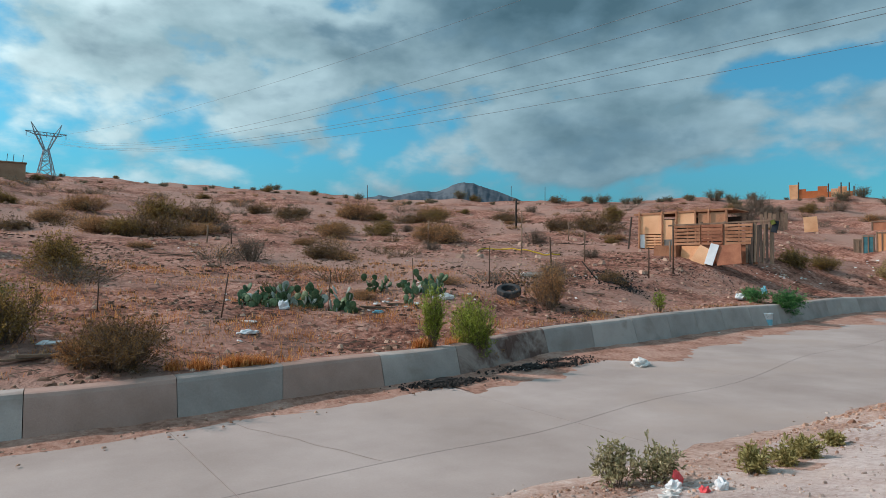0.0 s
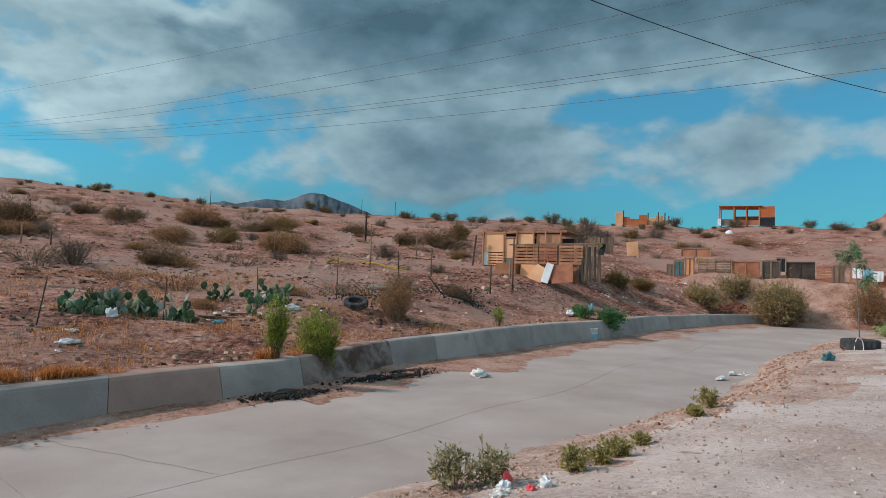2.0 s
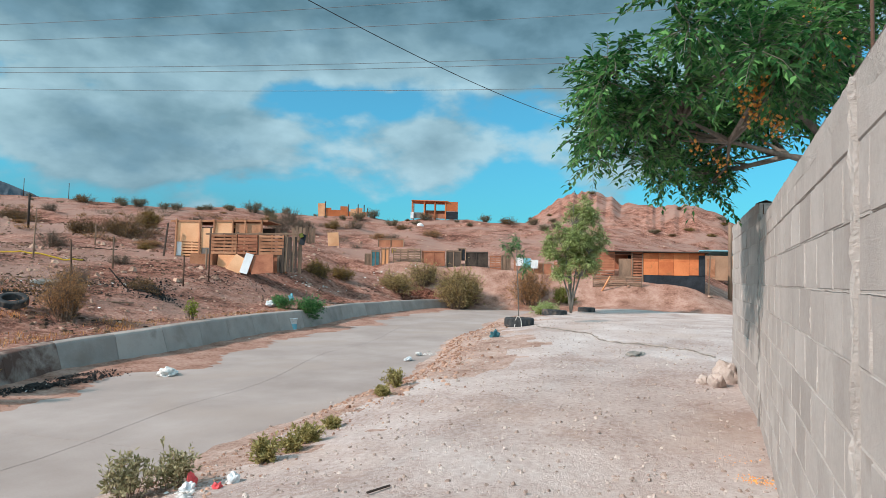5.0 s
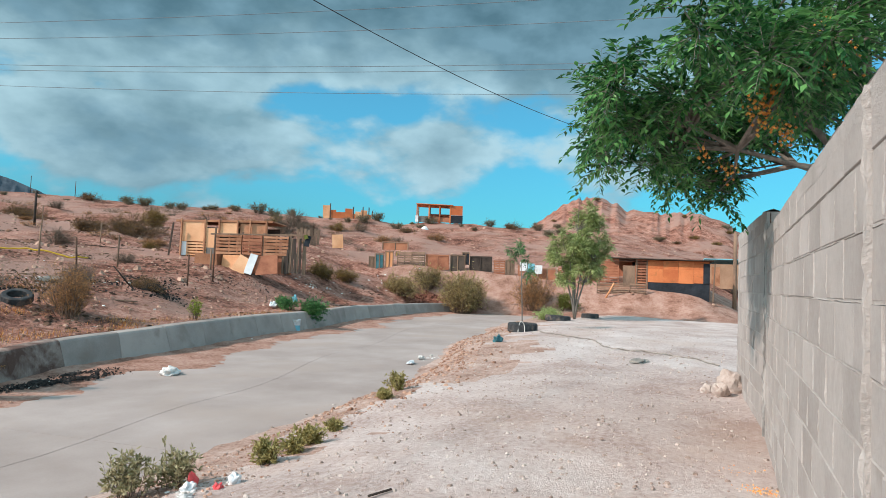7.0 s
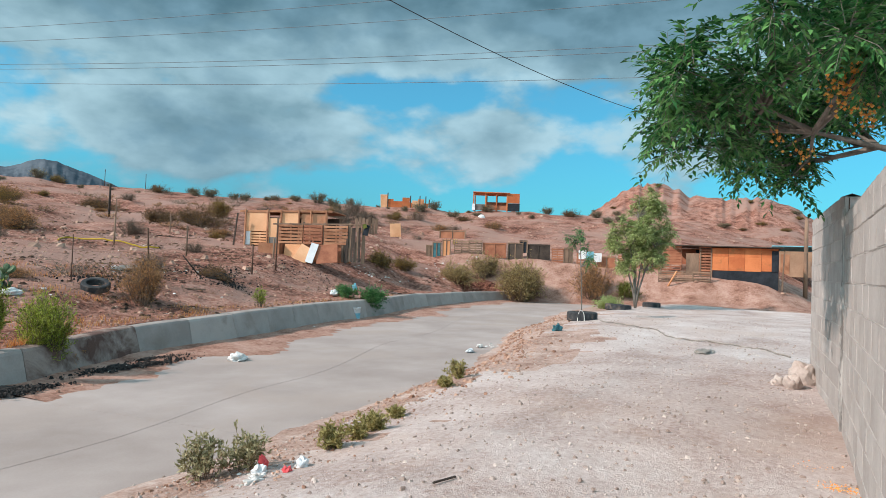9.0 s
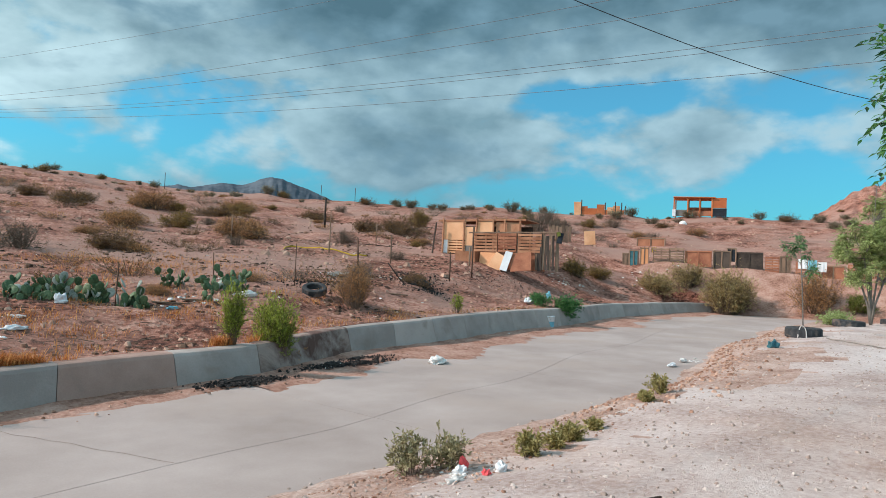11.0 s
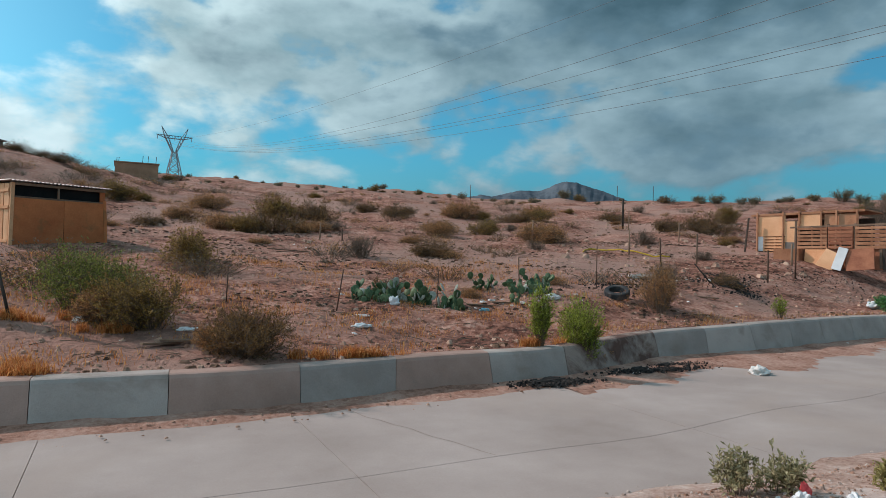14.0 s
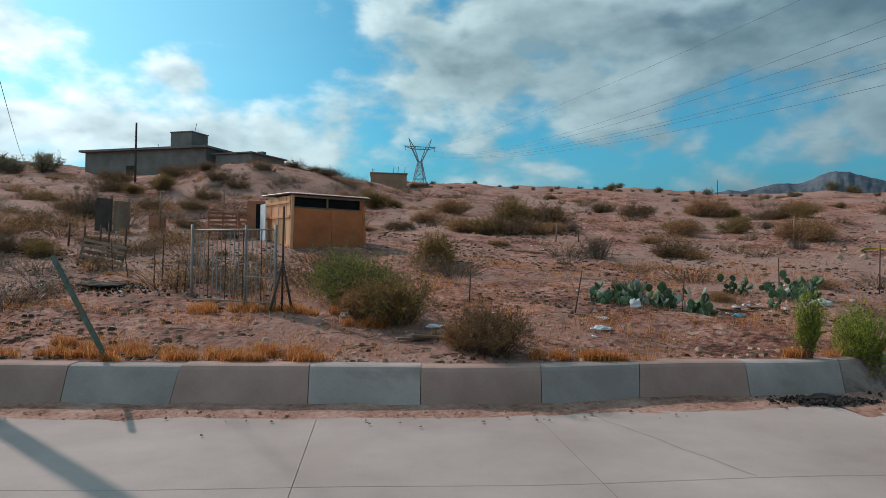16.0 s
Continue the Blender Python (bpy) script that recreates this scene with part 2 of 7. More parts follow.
def ground(x, y):
    r = math.hypot(x, y)
    az = math.degrees(math.atan2(x, y))
    # bowl that rises to the crest
    r0 = lerp_table([(-80, 12), (-45, 10), (0, 8.0), (30, 9.8), (45, 13.5), (57, 20), (64, 29), (70, 34), (95, 36)], az)
    rim = lerp_table(CREST, az)
    kh = lerp_table(KERB_H, x) - 0.01
    k = (r - r0) / (CREST_R - r0)
    if k <= 0:
        lot = kh
    elif k < 1:
        lot = kh + (rim - kh) * k * (0.72 + 0.28 * k)
    else:
        up = 1 - step(8, 32, az)
        lot = rim - 1.5 * (1 - up) * step(CREST_R, CREST_R + 60, r) + up * 0.085 * min(r - CREST_R, 220.0)
    lot += 2.3 * bump(x, y, -10.8, 45.0, 7.6, 9.0, 0.15) * step(10, 26, r)
    lot += 0.45 * bump(x, y, 22.6, 15.3, 3.6, 2.4, -0.4)
    # bank under the row of shacks, past the bend of the road
    bank = step(60, 68, az) * (1 - step(88, 96, az))
    lot += bank * 1.15 * step(36.0, 39.5, r)
    # red hill far behind them
    lot += 11.6 * bump(x, y, 126.5, 20.5, 22, 11) + 11.2 * bump(x, y, 126, -1.0, 22, 14)
    if x <= 34:
        lot = kh + (lot - kh) * step(-0.2, 2.6 + 2.4 * step(11, 17, x) * (1 - step(27, 33, x)), far_side(x, y))
    # verge and dirt road on the camera's side
    near = EDGE_Z(x, y)
    t = far_side(x, y)
    if abs(az) > 100:
        return near
    if t > -0.01 and (x <= 30 or az < 66):
        return lot
    if x > 30:
        w, k = step(35.0, 37.0, r), step(90, 96, az)
        return (1 - k) * (near + (lot - near) * w) + k * (near + (lot - near) * step(36, 60, r))
    return near


def EDGE_Z(x, y):
    e = lerp_table(EDGE, x)
    if y >= e:
        return 0.0
    d = e - y
    return 0.10 * step(0, 0.35, d) + 0.33 * step(0.2, 2.6, d) - 0.25 * step(20, 32, x) * step(0.3, 2, d)

# ---- ground sheet ----
SILT = material("washed_silt", [(0.28, (0.17, 0.078, 0.053)), (0.46, (0.33, 0.175, 0.127)), (0.7, (0.46, 0.29, 0.23))], 1.4, 9, 0.95, (14.0, 0.8), 0.8, 18.0, distance=0.03)

SPOIL = material("spoil_dirt", [(0.28, (0.26, 0.145, 0.105)), (0.46, (0.42, 0.275, 0.22)), (0.62, (0.51, 0.365, 0.305)), (0.78, (0.60, 0.48, 0.42))], 1.3, 9, 0.95, (16.0, 0.9), 0.9, 20.0, distance=0.04)


def relief(x, y):
    """Small unevenness of the bare dirt."""
    r = math.hypot(x, y)
    p = Vector((x, y, 0))
    a = noise.noise(p * 0.3) * 0.05 + noise.noise(p * 0.9) * 0.065 + noise.noise(p * 2.7) * 0.045 + noise.noise(p * 6.1) * 0.017
    if r > 18:
        a += (noise.noise(p * 0.16) * 0.35 + noise.noise(p * 0.45) * 0.22) * step(18, 40, r)
    az = math.degrees(math.atan2(x, y))
    if r > 95 and az > 72:
        a -= 1.5 * abs(noise.noise(Vector((az * 1.7, r * 0.012, 4)))) * step(100, 112, r) * (1 - step(124, 140, r))
    if r > 70:
        a += (noise.noise(p * 0.05) * 0.8 + (0.5 - abs(noise.noise(p * 0.11))) * 0.7) * step(80, 110, r) * (1 - step(150, 220, r)) * step(70, 76, math.degrees(math.atan2(x, y)))
    return a


def surface(x, y):
    z = ground(x, y)
    e, k = lerp_table(EDGE, x), kerb_y(x)
    if x < 36:
        if e - 0.05 < y < k + 0.43:
            return z - 0.06
        if y < e:
            d = e - y
            # spoil heap along the concrete's edge
            ridge = 0.10 * math.exp(-((d - 0.9) / 0.6) ** 2) * step(5, 9, x) * (1 - step(19, 26, x))
            return z + relief(x, y) * step(0.0, 0.9, d) * 0.5 + ridge
        return z + relief(x, y) * step(0.43, 1.3, y - k)
    return z + relief(x, y) * 0.7


def spaced(a, b, first, grow, most):
    out, s = [a], first
    while out[-1] + s < b:
        out.append(out[-1] + s)
        s = min(s * grow, most)
    return out + [b]


def build_ground():
    right = spaced(1.0, 150, 0.10, 1.0075, 1.6) + [190, 260, 400, 700, 1300, 2400, 3800]
    left = [-v for v in spaced(0.0, 60, 0.11, 1.016, 1.2)][1:] + [-80, -120, -200, -400, -900, -2000, -3800]
    cols = sorted(left) + [0.0, 0.1, 0.2, 0.3, 0.4, 0.5, 0.6, 0.7, 0.8, 0.9] + right
    near = [-v for v in spaced(0.0, 46, 0.12, 1.06, 6)][1:] + [-90, -300, -1000, -3800]
    far = spaced(0.47, 75, 0.07, 1.022, 1.1)[1:] + [90, 115, 150, 210, 300, 480, 900, 1800, 3800]
    rows = []
    verts, faces = [], []
    for x in cols:
        xx = max(-60, min(60, x))
        e, k = lerp_table(EDGE, xx), kerb_y(xx)
        line = [e + v for v in reversed(near)][::1]
        line = sorted(e + v for v in near) + [e - 0.02, (e + k) / 2, k, k + 0.4, k + 0.435] + [k + v for v in far]
        rows = len(line)
        for y in line:
            verts.append((x, y, surface(x, y)))
    for i in range(len(cols) - 1):
        for j in range(rows - 1):
            a0 = i * rows + j
            faces.append((a0, a0 + rows, a0 + rows + 1, a0 + 1))
    ob = pydata("ground", verts, faces, DIRT, smooth=True)
    ob.data.materials.append(TRACK)
    ob.data.materials.append(SILT)
    ob.data.materials.append(SPOIL)
    gap = len(near) + 1
    for i, poly in enumerate(ob.data.polygons):
        j = i % (rows - 1)
        vx, vy = verts[poly.vertices[0]][:2]
        if (j < gap and vx < 34) or (vx >= 34 and -25 < vy < 17 and math.hypot(vx, vy) < 43):
            poly.material_index = 1 if vx < 34 else 2
            d = lerp_table(EDGE, max(-60, min(60, vx))) - vy
            if 2 < vx < 34 and d < 1.0 + 0.9 * step(6, 12, vx) + 1.1 * noise.noise(Vector((vx * 0.8, vy * 0.8, 6))) + 0.5 * noise.noise(Vector((vx * 3.1, vy * 3.1, 2))):
                poly.material_index = 3
    return tagged(ob, "dry reddish desert dirt strewn with stones", "ground", kind="structure")


build_ground()


# ---- road: concrete slabs with open joints ----
def road_joint(x):
    return lerp_table([(-60, 4.6), (-3, 4.96), (0, 5.12), (3.7, 5.45), (7.5, 6.14), (14, 7.6), (22, 9.2), (30, 10.2), (60, 9.5)], x)


def build_road():
    road = tagged(new("road"), "worn grey concrete slab road with dusty edges", "road", kind="structure")
    xs = [-60 + i * 0.5 for i in range(195)]
    v, fc = [], []
    for x in xs:
        v += [(x, lerp_table(EDGE, x) - 0.3, -0.015), (x, kerb_y(x) + 0.05, -0.015)]
    fc = [(2 * i, 2 * i + 2, 2 * i + 3, 2 * i + 1) for i in range(len(xs) - 1)]
    pydata("roadbed", v, fc, JOINT_DIRT, road)
    cuts = [-60, -48, -36, -28, -20, -14, -8.6, -4.9, -1.2, 1.2, 5.0, 9.4, 14, 18.6, 23, 27.5, 32, 37]
    for a0, b0 in zip(cuts, cuts[1:]):
        for lane in range(2):
            n = max(2, int((b0 - a0) / 0.6))
            v, fc = [], []
            for i in range(n + 1):
                x = a0 + 0.003 + (b0 - a0 - 0.006) * i / n
                lo = lerp_table(EDGE, x) - 0.12 + 0.07 * noise.noise(Vector((x * 1.3, 3, 0))) if lane == 0 else road_joint(x) + 0.003
                hi = road_joint(x) - 0.003 if lane == 0 else kerb_y(x) - 0.01
                v += [(x - 0.07 * (yy - 7.0), yy, zz) for yy, zz in ((lo, -0.05), (lo, -0.002), (lo + 0.006, 0.0), (hi - 0.006, 0.0), (hi, -0.002), (hi, -0.05))]
            for i in range(n):
                for j in range(5):
                    p = i * 6 + j
                    fc.append((p, p + 6, p + 7, p + 1))
            fc += [tuple(range(5, -1, -1)), tuple(n * 6 + j for j in range(6))]
            pydata("slab", v, fc, CONCRETE, road)
    # hairline crack across one slab
    v, fc = [], []
    for i in range(30):
        k = i / 29
        x, y = 1.75 + 0.9 * k + 0.05 * noise.noise(Vector((k * 7, 0, 0))), 7.6 - 2.2 * k
        v += [(x - 0.004, y, 0.002), (x + 0.004, y, 0.002)]
    fc = [(2 * i, 2 * i + 1, 2 * i + 3, 2 * i + 2) for i in range(29)]
    pydata("crack", v, fc, JOINT_DIRT, road, "hairline crack")


JOINT_DIRT = material("joint_dirt", [(0.3, (0.17, 0.125, 0.10)), (0.7, (0.32, 0.245, 0.205))], 6, 5, 0.95, (40, 0.3), 0.3)
build_road()


# ---- sloped concrete kerb in cast panels ----
def build_kerb():
    kerb = tagged(new("kerb"), "sloped concrete kerb cast in separate panels, dusty and stained", "kerb", kind="structure")
    cuts = [-2.7 - 1.4 * i for i in range(24, 0, -1)] + [-2.92, -1.39, -0.11, 1.32, 2.59, 4.11, 5.5, 6.85, 8.2]
    while cuts[-1] < 35:
        cuts.append(cuts[-1] + 1.38)
    rng = random.Random(4)
    lean = 0.02
    for i, (a0, b0) in enumerate(zip(cuts, cuts[1:])):
        lean0, lean = lean, rng.uniform(-0.03, 0.08)
        rise = rng.uniform(-0.012, 0.012)
        mat = KERB_STAINED if 5.4 < (a0 + b0) / 2 < 8.0 else (KERB_WARM if i % 2 == 0 and a0 < 8 else KERB_MAT)
        v, n = [], 4
        for j in range(n + 1):
            s = j / n
            h = lerp_table(KERB_H, a0 + (b0 - a0) * s) + rise
            prof = [(0.0, -0.06), (0.0, 0.02), (0.17, h - 0.05), (0.205, h - 0.012), (0.25, h), (0.47, h), (0.47, -0.1)]
            for (dy, z) in prof:
                x = a0 + 0.004 + (b0 - a0 - 0.008) * s + (lean0 + (lean - lean0) * s) * (dy / 0.25 if dy < 0.25 else 1)
                v.append((x, kerb_y(x) + dy, z))
        m = 7
        fc = [(j * m + q, (j + 1) * m + q, (j + 1) * m + q + 1, j * m + q + 1) for j in range(n) for q in range(m - 1)]
        fc += [tuple(range(m - 1, -1, -1)), tuple(n * m + q for q in range(m))]
        pydata("panel", v, fc, mat, kerb)


KERB_WARM = material("kerb_warm", [(0.3, (0.29, 0.185, 0.148)), (0.7, (0.42, 0.28, 0.232))], 1.3, 7, 0.9, (50, 0.3), 0.3, 70, per_object=0.2, stains=(1.1, 0.58, 0.74, (0.24, 0.18, 0.15)))
KERB_STAINED = material("kerb_stained", [(0.3, (0.25, 0.185, 0.155)), (0.7, (0.39, 0.31, 0.27))], 1.3, 7, 0.9, (50, 0.3), 0.4, 70, stains=(1.9, 0.42, 0.60, (0.12, 0.066, 0.052)))
build_kerb()


# ---- dirt washed against the kerb and over the concrete's edge ----
def drift(name, x0, x1, line, out, thick, seed, mat=None):
    v, rows = [], 9
    n = int((x1 - x0) / 0.09)
    for i in range(n + 1):
        x = x0 + (x1 - x0) * i / n
        wide = out * (0.75 + 0.6 * noise.noise(Vector((x * 0.45, seed, 0))))
        for j in range(rows):
            s = j / (rows - 1)
            y = line(x) + wide * s
            z = thick * (1 - s) * (0.8 + 0.5 * noise.noise(Vector((x * 1.7, y * 3, seed)))) + 0.013 * noise.noise(Vector((x * 3, y * 8, seed))) - 0.02 * s + 0.003
            v.append((x, y, z))
    fc = [(i * rows + j, (i + 1) * rows + j, (i + 1) * rows + j + 1, i * rows + j + 1) for i in range(n) for j in range(rows - 1)]
    ob = pydata(name, v, fc, mat or DIRT, smooth=True)
    return tagged(ob, "thin drift of reddish dirt on the concrete", "dirt", kind="stuff")


drift("dirt_drift", -20, 34, lambda x: kerb_y(x) + 0.04, -0.85, 0.06, 2.0, SILT)
drift("dirt_drift", 5.0, 34, lambda x: kerb_y(x) + 0.04, -2.3, 0.055, 5.0, SILT)
drift("dirt_drift", -20, 34, lambda x: lerp_table(EDGE, x) - 0.25, 0.6, 0.06, 9.0, SPOIL)


# ---- block wall beside the dirt track ----
def build_wall(m, x0, x1, rows, pil, seed):
    wall = tagged(new("block_wall"), "bare grey concrete block wall with rough mortar joints", "wall", kind="structure")
    wall.matrix_basis = m
    z0, course, length, face = 0.12, 0.20, 0.39, 0.0
    top = z0 + rows * course
    part("core", boxed((x0 + x1) / 2, face - 0.075, (z0 + top) / 2 - 0.01, x1 - x0, 0.145, top - z0 - 0.02), MORTAR, wall)
    rng = random.Random(seed)
    meshes = []
    for q in range(5):
        bm = bmesh.new()
        bmesh.ops.create_cube(bm, size=1.0, matrix=Matrix.Diagonal((length - 0.010, 0.15, course - 0.008, 1)))
        bmesh.ops.bevel(bm, geom=list(bm.edges), offset=0.003, segments=1, affect="EDGES")
        for vv in bm.verts:
            vv.co += Vector((rng.uniform(-0.003, 0.003), rng.uniform(-0.0015, 0.0015), rng.uniform(-0.002, 0.002)))
        me = bpy.data.meshes.new("block")
        bm.to_mesh(me)
        bm.free()
        me.materials.append(BLOCK)
        meshes.append(me)
    for r in range(rows):
        x = x0 + (length / 2 if r % 2 else 0.0)
        z = z0 + (r + 0.5) * course
        while x + length < x1 + 0.05:
            cx = x + length / 2
            x += length
            ob = new("block", rng.choice(meshes))
            ob.parent = wall
            ob.matrix_basis = pose(cx + rng.uniform(-0.006, 0.006), face - 0.0745 + rng.uniform(-0.002, 0.0025), z + rng.uniform(-0.003, 0.003), rng.uniform(-0.25, 0.25), rng.uniform(-0.3, 0.3), rng.uniform(-0.2, 0.2))
    # rough-cast pilasters with spilled concrete on their arrises
    for px, w in pil:
        nz, prof = 60, [(-0.10, -0.02), (-0.09, 0.008), (-0.05, 0.012), (0.0, 0.01), (0.05, 0.012), (0.09, 0.008), (0.10, -0.02)]
        v = []
        zt = top + (0.06 if px > 5 else -0.02)
        for i in range(nz + 1):
            z = 0.1 + (zt - 0.1) * i / nz
            for dx, dy in prof:
                rough = abs(noise.noise(Vector((px + dx * 3, 0, z * 9)))) * 0.036 if abs(dx) > 0.06 else 0.003 * noise.noise(Vector((dx * 30, px, z * 20)))
                slim = 0.9 if px > 5 else 0.22
                v.append((px + slim * dx * (1 + 0.25 * noise.noise(Vector((dx, px, z * 7)))), face + dy + rough, z))
        m = len(prof)
        fc = [(i * m + j, i * m + j + 1, (i + 1) * m + j + 1, (i + 1) * m + j) for i in range(nz) for j in range(m - 1)]
        fc.append(tuple(nz * m + j for j in range(m)))
        pydata("pilaster", v, fc, PILASTER if px > 5 else MORTAR, wall, "rough-cast concrete pilaster")
        for sx, sy in ((-0.05, -0.03),):
            rod(px + sx, face + sy, zt - 0.1, px + sx + 0.01, face + sy, zt + (0.22 if px < 5 else 0.1), 0.005, RUST, wall, "rebar")
    # mortar squeezed out of the joints
    v, fc = [], []
    for r in range(rows + 1):
        z = z0 + r * course
        x = max(0.6, x0)
        while x < x1 - 0.1:
            ln = min(rng.uniform(0.2, 1.2), x1 - x)
            if rng.random() < 0.9:
                n = max(3, int(ln / 0.014))
                base = len(v)
                for i in range(n + 1):
                    xx = x + ln * i / n
                    hgt = 0.006 + 0.008 * abs(noise.noise(Vector((xx * 22, z * 5, 1))))
                    dep = 0.001 + 0.004 * abs(noise.noise(Vector((xx * 31, z * 5, 7)))) ** 1.3 if 0 < i < n else -0.01
                    wob = 0.004 * noise.noise(Vector((xx * 9, z, 3)))
                    v += [(xx, face - 0.012, z - hgt + wob), (xx, face + dep, z + wob - 0.002), (xx, face - 0.012, z + hgt * 0.8 + wob)]
                fc += [(base + 3 * i + q, base + 3 * i + 3 + q, base + 3 * i + 4 + q, base + 3 * i + 1 + q) for i in range(n) for q in range(2)]
            x += ln + rng.uniform(0.0, 0.12)
    for r in range(rows):
        x = x0 + (length / 2 if r % 2 else 0.0)
        while x < x1:
            if x > 0.6 and rng.random() < 0.8:
                n, base = 13, len(v)
                lo, hi = z0 + r * course + 0.01, z0 + (r + rng.uniform(0.6, 1.0)) * course - 0.01
                for i in range(n + 1):
                    zz = lo + (hi - lo) * i / n
                    wid = 0.004 + 0.008 * abs(noise.noise(Vector((zz * 22, x * 5, 11))))
                    dep = 0.002 + 0.007 * abs(noise.noise(Vector((zz * 31, x * 5, 17)))) if 0 < i < n else -0.01
                    v += [(x + wid, face - 0.012, zz), (x, face + dep, zz), (x - wid, face - 0.012, zz)]
                fc += [(base + 3 * i + q, base + 3 * i + 3 + q, base + 3 * i + 4 + q, base + 3 * i + 1 + q) for i in range(n) for q in range(2)]
            x += length
    pydata("squeezed_mortar", v, fc, MORTAR, wall, "lumpy squeezed-out mortar")
    # mortar crust along the top
    v, n = [], 300
    for i in range(n + 1):
        x = x0 + (x1 - x0) * i / n
        b = top - 0.045 + 0.02 * noise.noise(Vector((x * 3, 1, 0)))
        v += [(x, face + 0.002, b - 0.05), (x, face + 0.006 + 0.006 * noise.noise(Vector((x * 8, 2, 0))), b + 0.03), (x, face - 0.07, b + 0.05 + 0.015 * noise.noise(Vector((x * 6, 5, 0)))), (x, face - 0.155, b + 0.02)]
    fc = [(i * 4 + j, (i + 1) * 4 + j, (i + 1) * 4 + j + 1, i * 4 + j + 1) for i in range(n) for j in range(3)]
    pydata("top_crust", v, fc, MORTAR, wall)


def tube(v, fc, pts, radii, n=5):
    """Adds a tapered tube along pts to the lists."""
    base = len(v)
    for i, p in enumerate(pts):
        p = Vector(p)
        q = Vector(pts[min(i + 1, len(pts) - 1)]) - Vector(pts[max(i - 1, 0)])
        q.normalize()
        s = q.cross(Vector((0, 0, 1)) if abs(q.z) < 0.9 else Vector((1, 0, 0))).normalized()
        t = s.cross(q)
        for j in range(n):
            a = 2 * math.pi * j / n
            v.append(tuple(p + (s * math.cos(a) + t * math.sin(a)) * radii[i]))
    for i in range(len(pts) - 1):
        for j in range(n):
            a0, a1 = base + i * n + j, base + i * n + (j + 1) % n
            fc.append((a0, a1, a1 + n, a0 + n))
    fc.append(tuple(base + j for j in range(n - 1, -1, -1)))
    fc.append(tuple(base + (len(pts) - 1) * n + j for j in range(n)))


def rod(x0, y0, z0, x1, y1, z1, r, mat, parent=None, name="rod", n=6, taper=1.0, label=""):
    v, fc = [], []
    tube(v, fc, [(x0, y0, z0), ((x0 + x1) / 2, (y0 + y1) / 2, (z0 + z1) / 2), (x1, y1, z1)], [r, r * (1 + taper) / 2, r * taper], n)
    return pydata(name, v, fc, mat, parent, label, smooth=n > 5)


RUST = material("rusty_steel", [(0.3, (0.05, 0.028, 0.02)), (0.7, (0.15, 0.075, 0.045))], 8, 5, 0.85, (80, 0.3), 0.2, metal=0.2)
PILASTER = material("streaked_concrete", [(0.3, (0.30, 0.285, 0.27)), (0.7, (0.52, 0.50, 0.47))], 2.5, 7, 0.95, (50, 0.3), 0.7, 60, stretch=(1, 1, 0.15), stains=(5.0, 0.5, 0.6, (0.16, 0.15, 0.14)))
# the wall bends a little at the far pilaster, past which it stands a course higher
build_wall(pose(0.053, -0.428, 0, 0, 0, -2.1), -3.0, 6.92, 11, [(2.04, 0.17), (-1.5, 0.17), (6.88, 0.17)], 8)
build_wall(pose(6.99, -0.680, 0, 0, 0, 1.3), 0.0, 3.12, 12, [], 9)


# ---- distant mountain ----
def build_mountain():
    # ridge profile: bearing, height angle
    prof = [(22.6, 4.9), (24.0, 5.5), (25.2, 5.75), (26.2, 5.6), (27.4, 5.9), (28.6, 6.15), (30.2, 6.1), (30.9, 6.35), (31.6, 6.7), (32.4, 6.92), (33.3, 6.85), (34.3, 6.5), (35.6, 6.1), (36.6, 5.7), (37.6, 5.3), (39, 4.6)]
    v, n, m = [], 150, 26
    for i in range(n + 1):
        az = 23.5 + 16.0 * i / n
        el = prof[0][1]
        for (p, q), (p2, q2) in zip(prof, prof[1:]):
            if p <= az <= p2:
                el = q + (q2 - q) * (az - p) / (p2 - p)
        if az > 39:
            el = 4.6
        el += 0.06 * noise.noise(Vector((az * 2.2, 0, 0))) + 0.03 * noise.noise(Vector((az * 6, 0, 0)))
        for j in range(m + 1):
            k = j / m
            r = 2300 + 500 * k
            z = 1.75 + 2800 * math.tan(radians(el)) * k ** 0.8
            z += (noise.noise(Vector((az * 1.6, k * 5, 2))) * 26 + abs(noise.noise(Vector((az * 4, k * 7, 5)))) * 24) * math.sin(math.pi * k)
            v.append((r * math.sin(radians(az)), r * math.cos(radians(az)), z))
    fc = [(i * (m + 1) + j, (i + 1) * (m + 1) + j, (i + 1) * (m + 1) + j + 1, i * (m + 1) + j + 1) for i in range(n) for j in range(m)]
    mat = material("far_rock", [(0.35, (0.045, 0.065, 0.085)), (0.65, (0.105, 0.125, 0.145))], 0.012, 9, 1.0, (0.06, 0.5), 0)
    tagged(pydata("mountain_backdrop", v, fc, mat, smooth=True), "hazy blue-grey rocky mountain", "mountain", kind="structure")


build_mountain()

# ---- plants ----
def leaf_mat(name, dark, mid, light, rough=0.6, spread=0.7):
    m = material(name, [(0.25, dark), (0.5, mid), (0.75, light)], 3.0, 3, rough, (20, 0.2), 0, spread=spread)
    bs = m.node_tree.nodes["Principled BSDF"]
    # thin blades let part of the light through
    tr = m.node_tree
    col = bs.inputs["Base Color"].links[0].from_socket
    thin = wire(tr, "ShaderNodeBsdfTranslucent", links={"Color": col})
    both = wire(tr, "ShaderNodeMixShader", {0: 0.38}, {1: bs.outputs[0], 2: thin.outputs[0]})
    tr.links.new(both.outputs[0], tr.nodes["Material Output"].inputs[0])
    return m


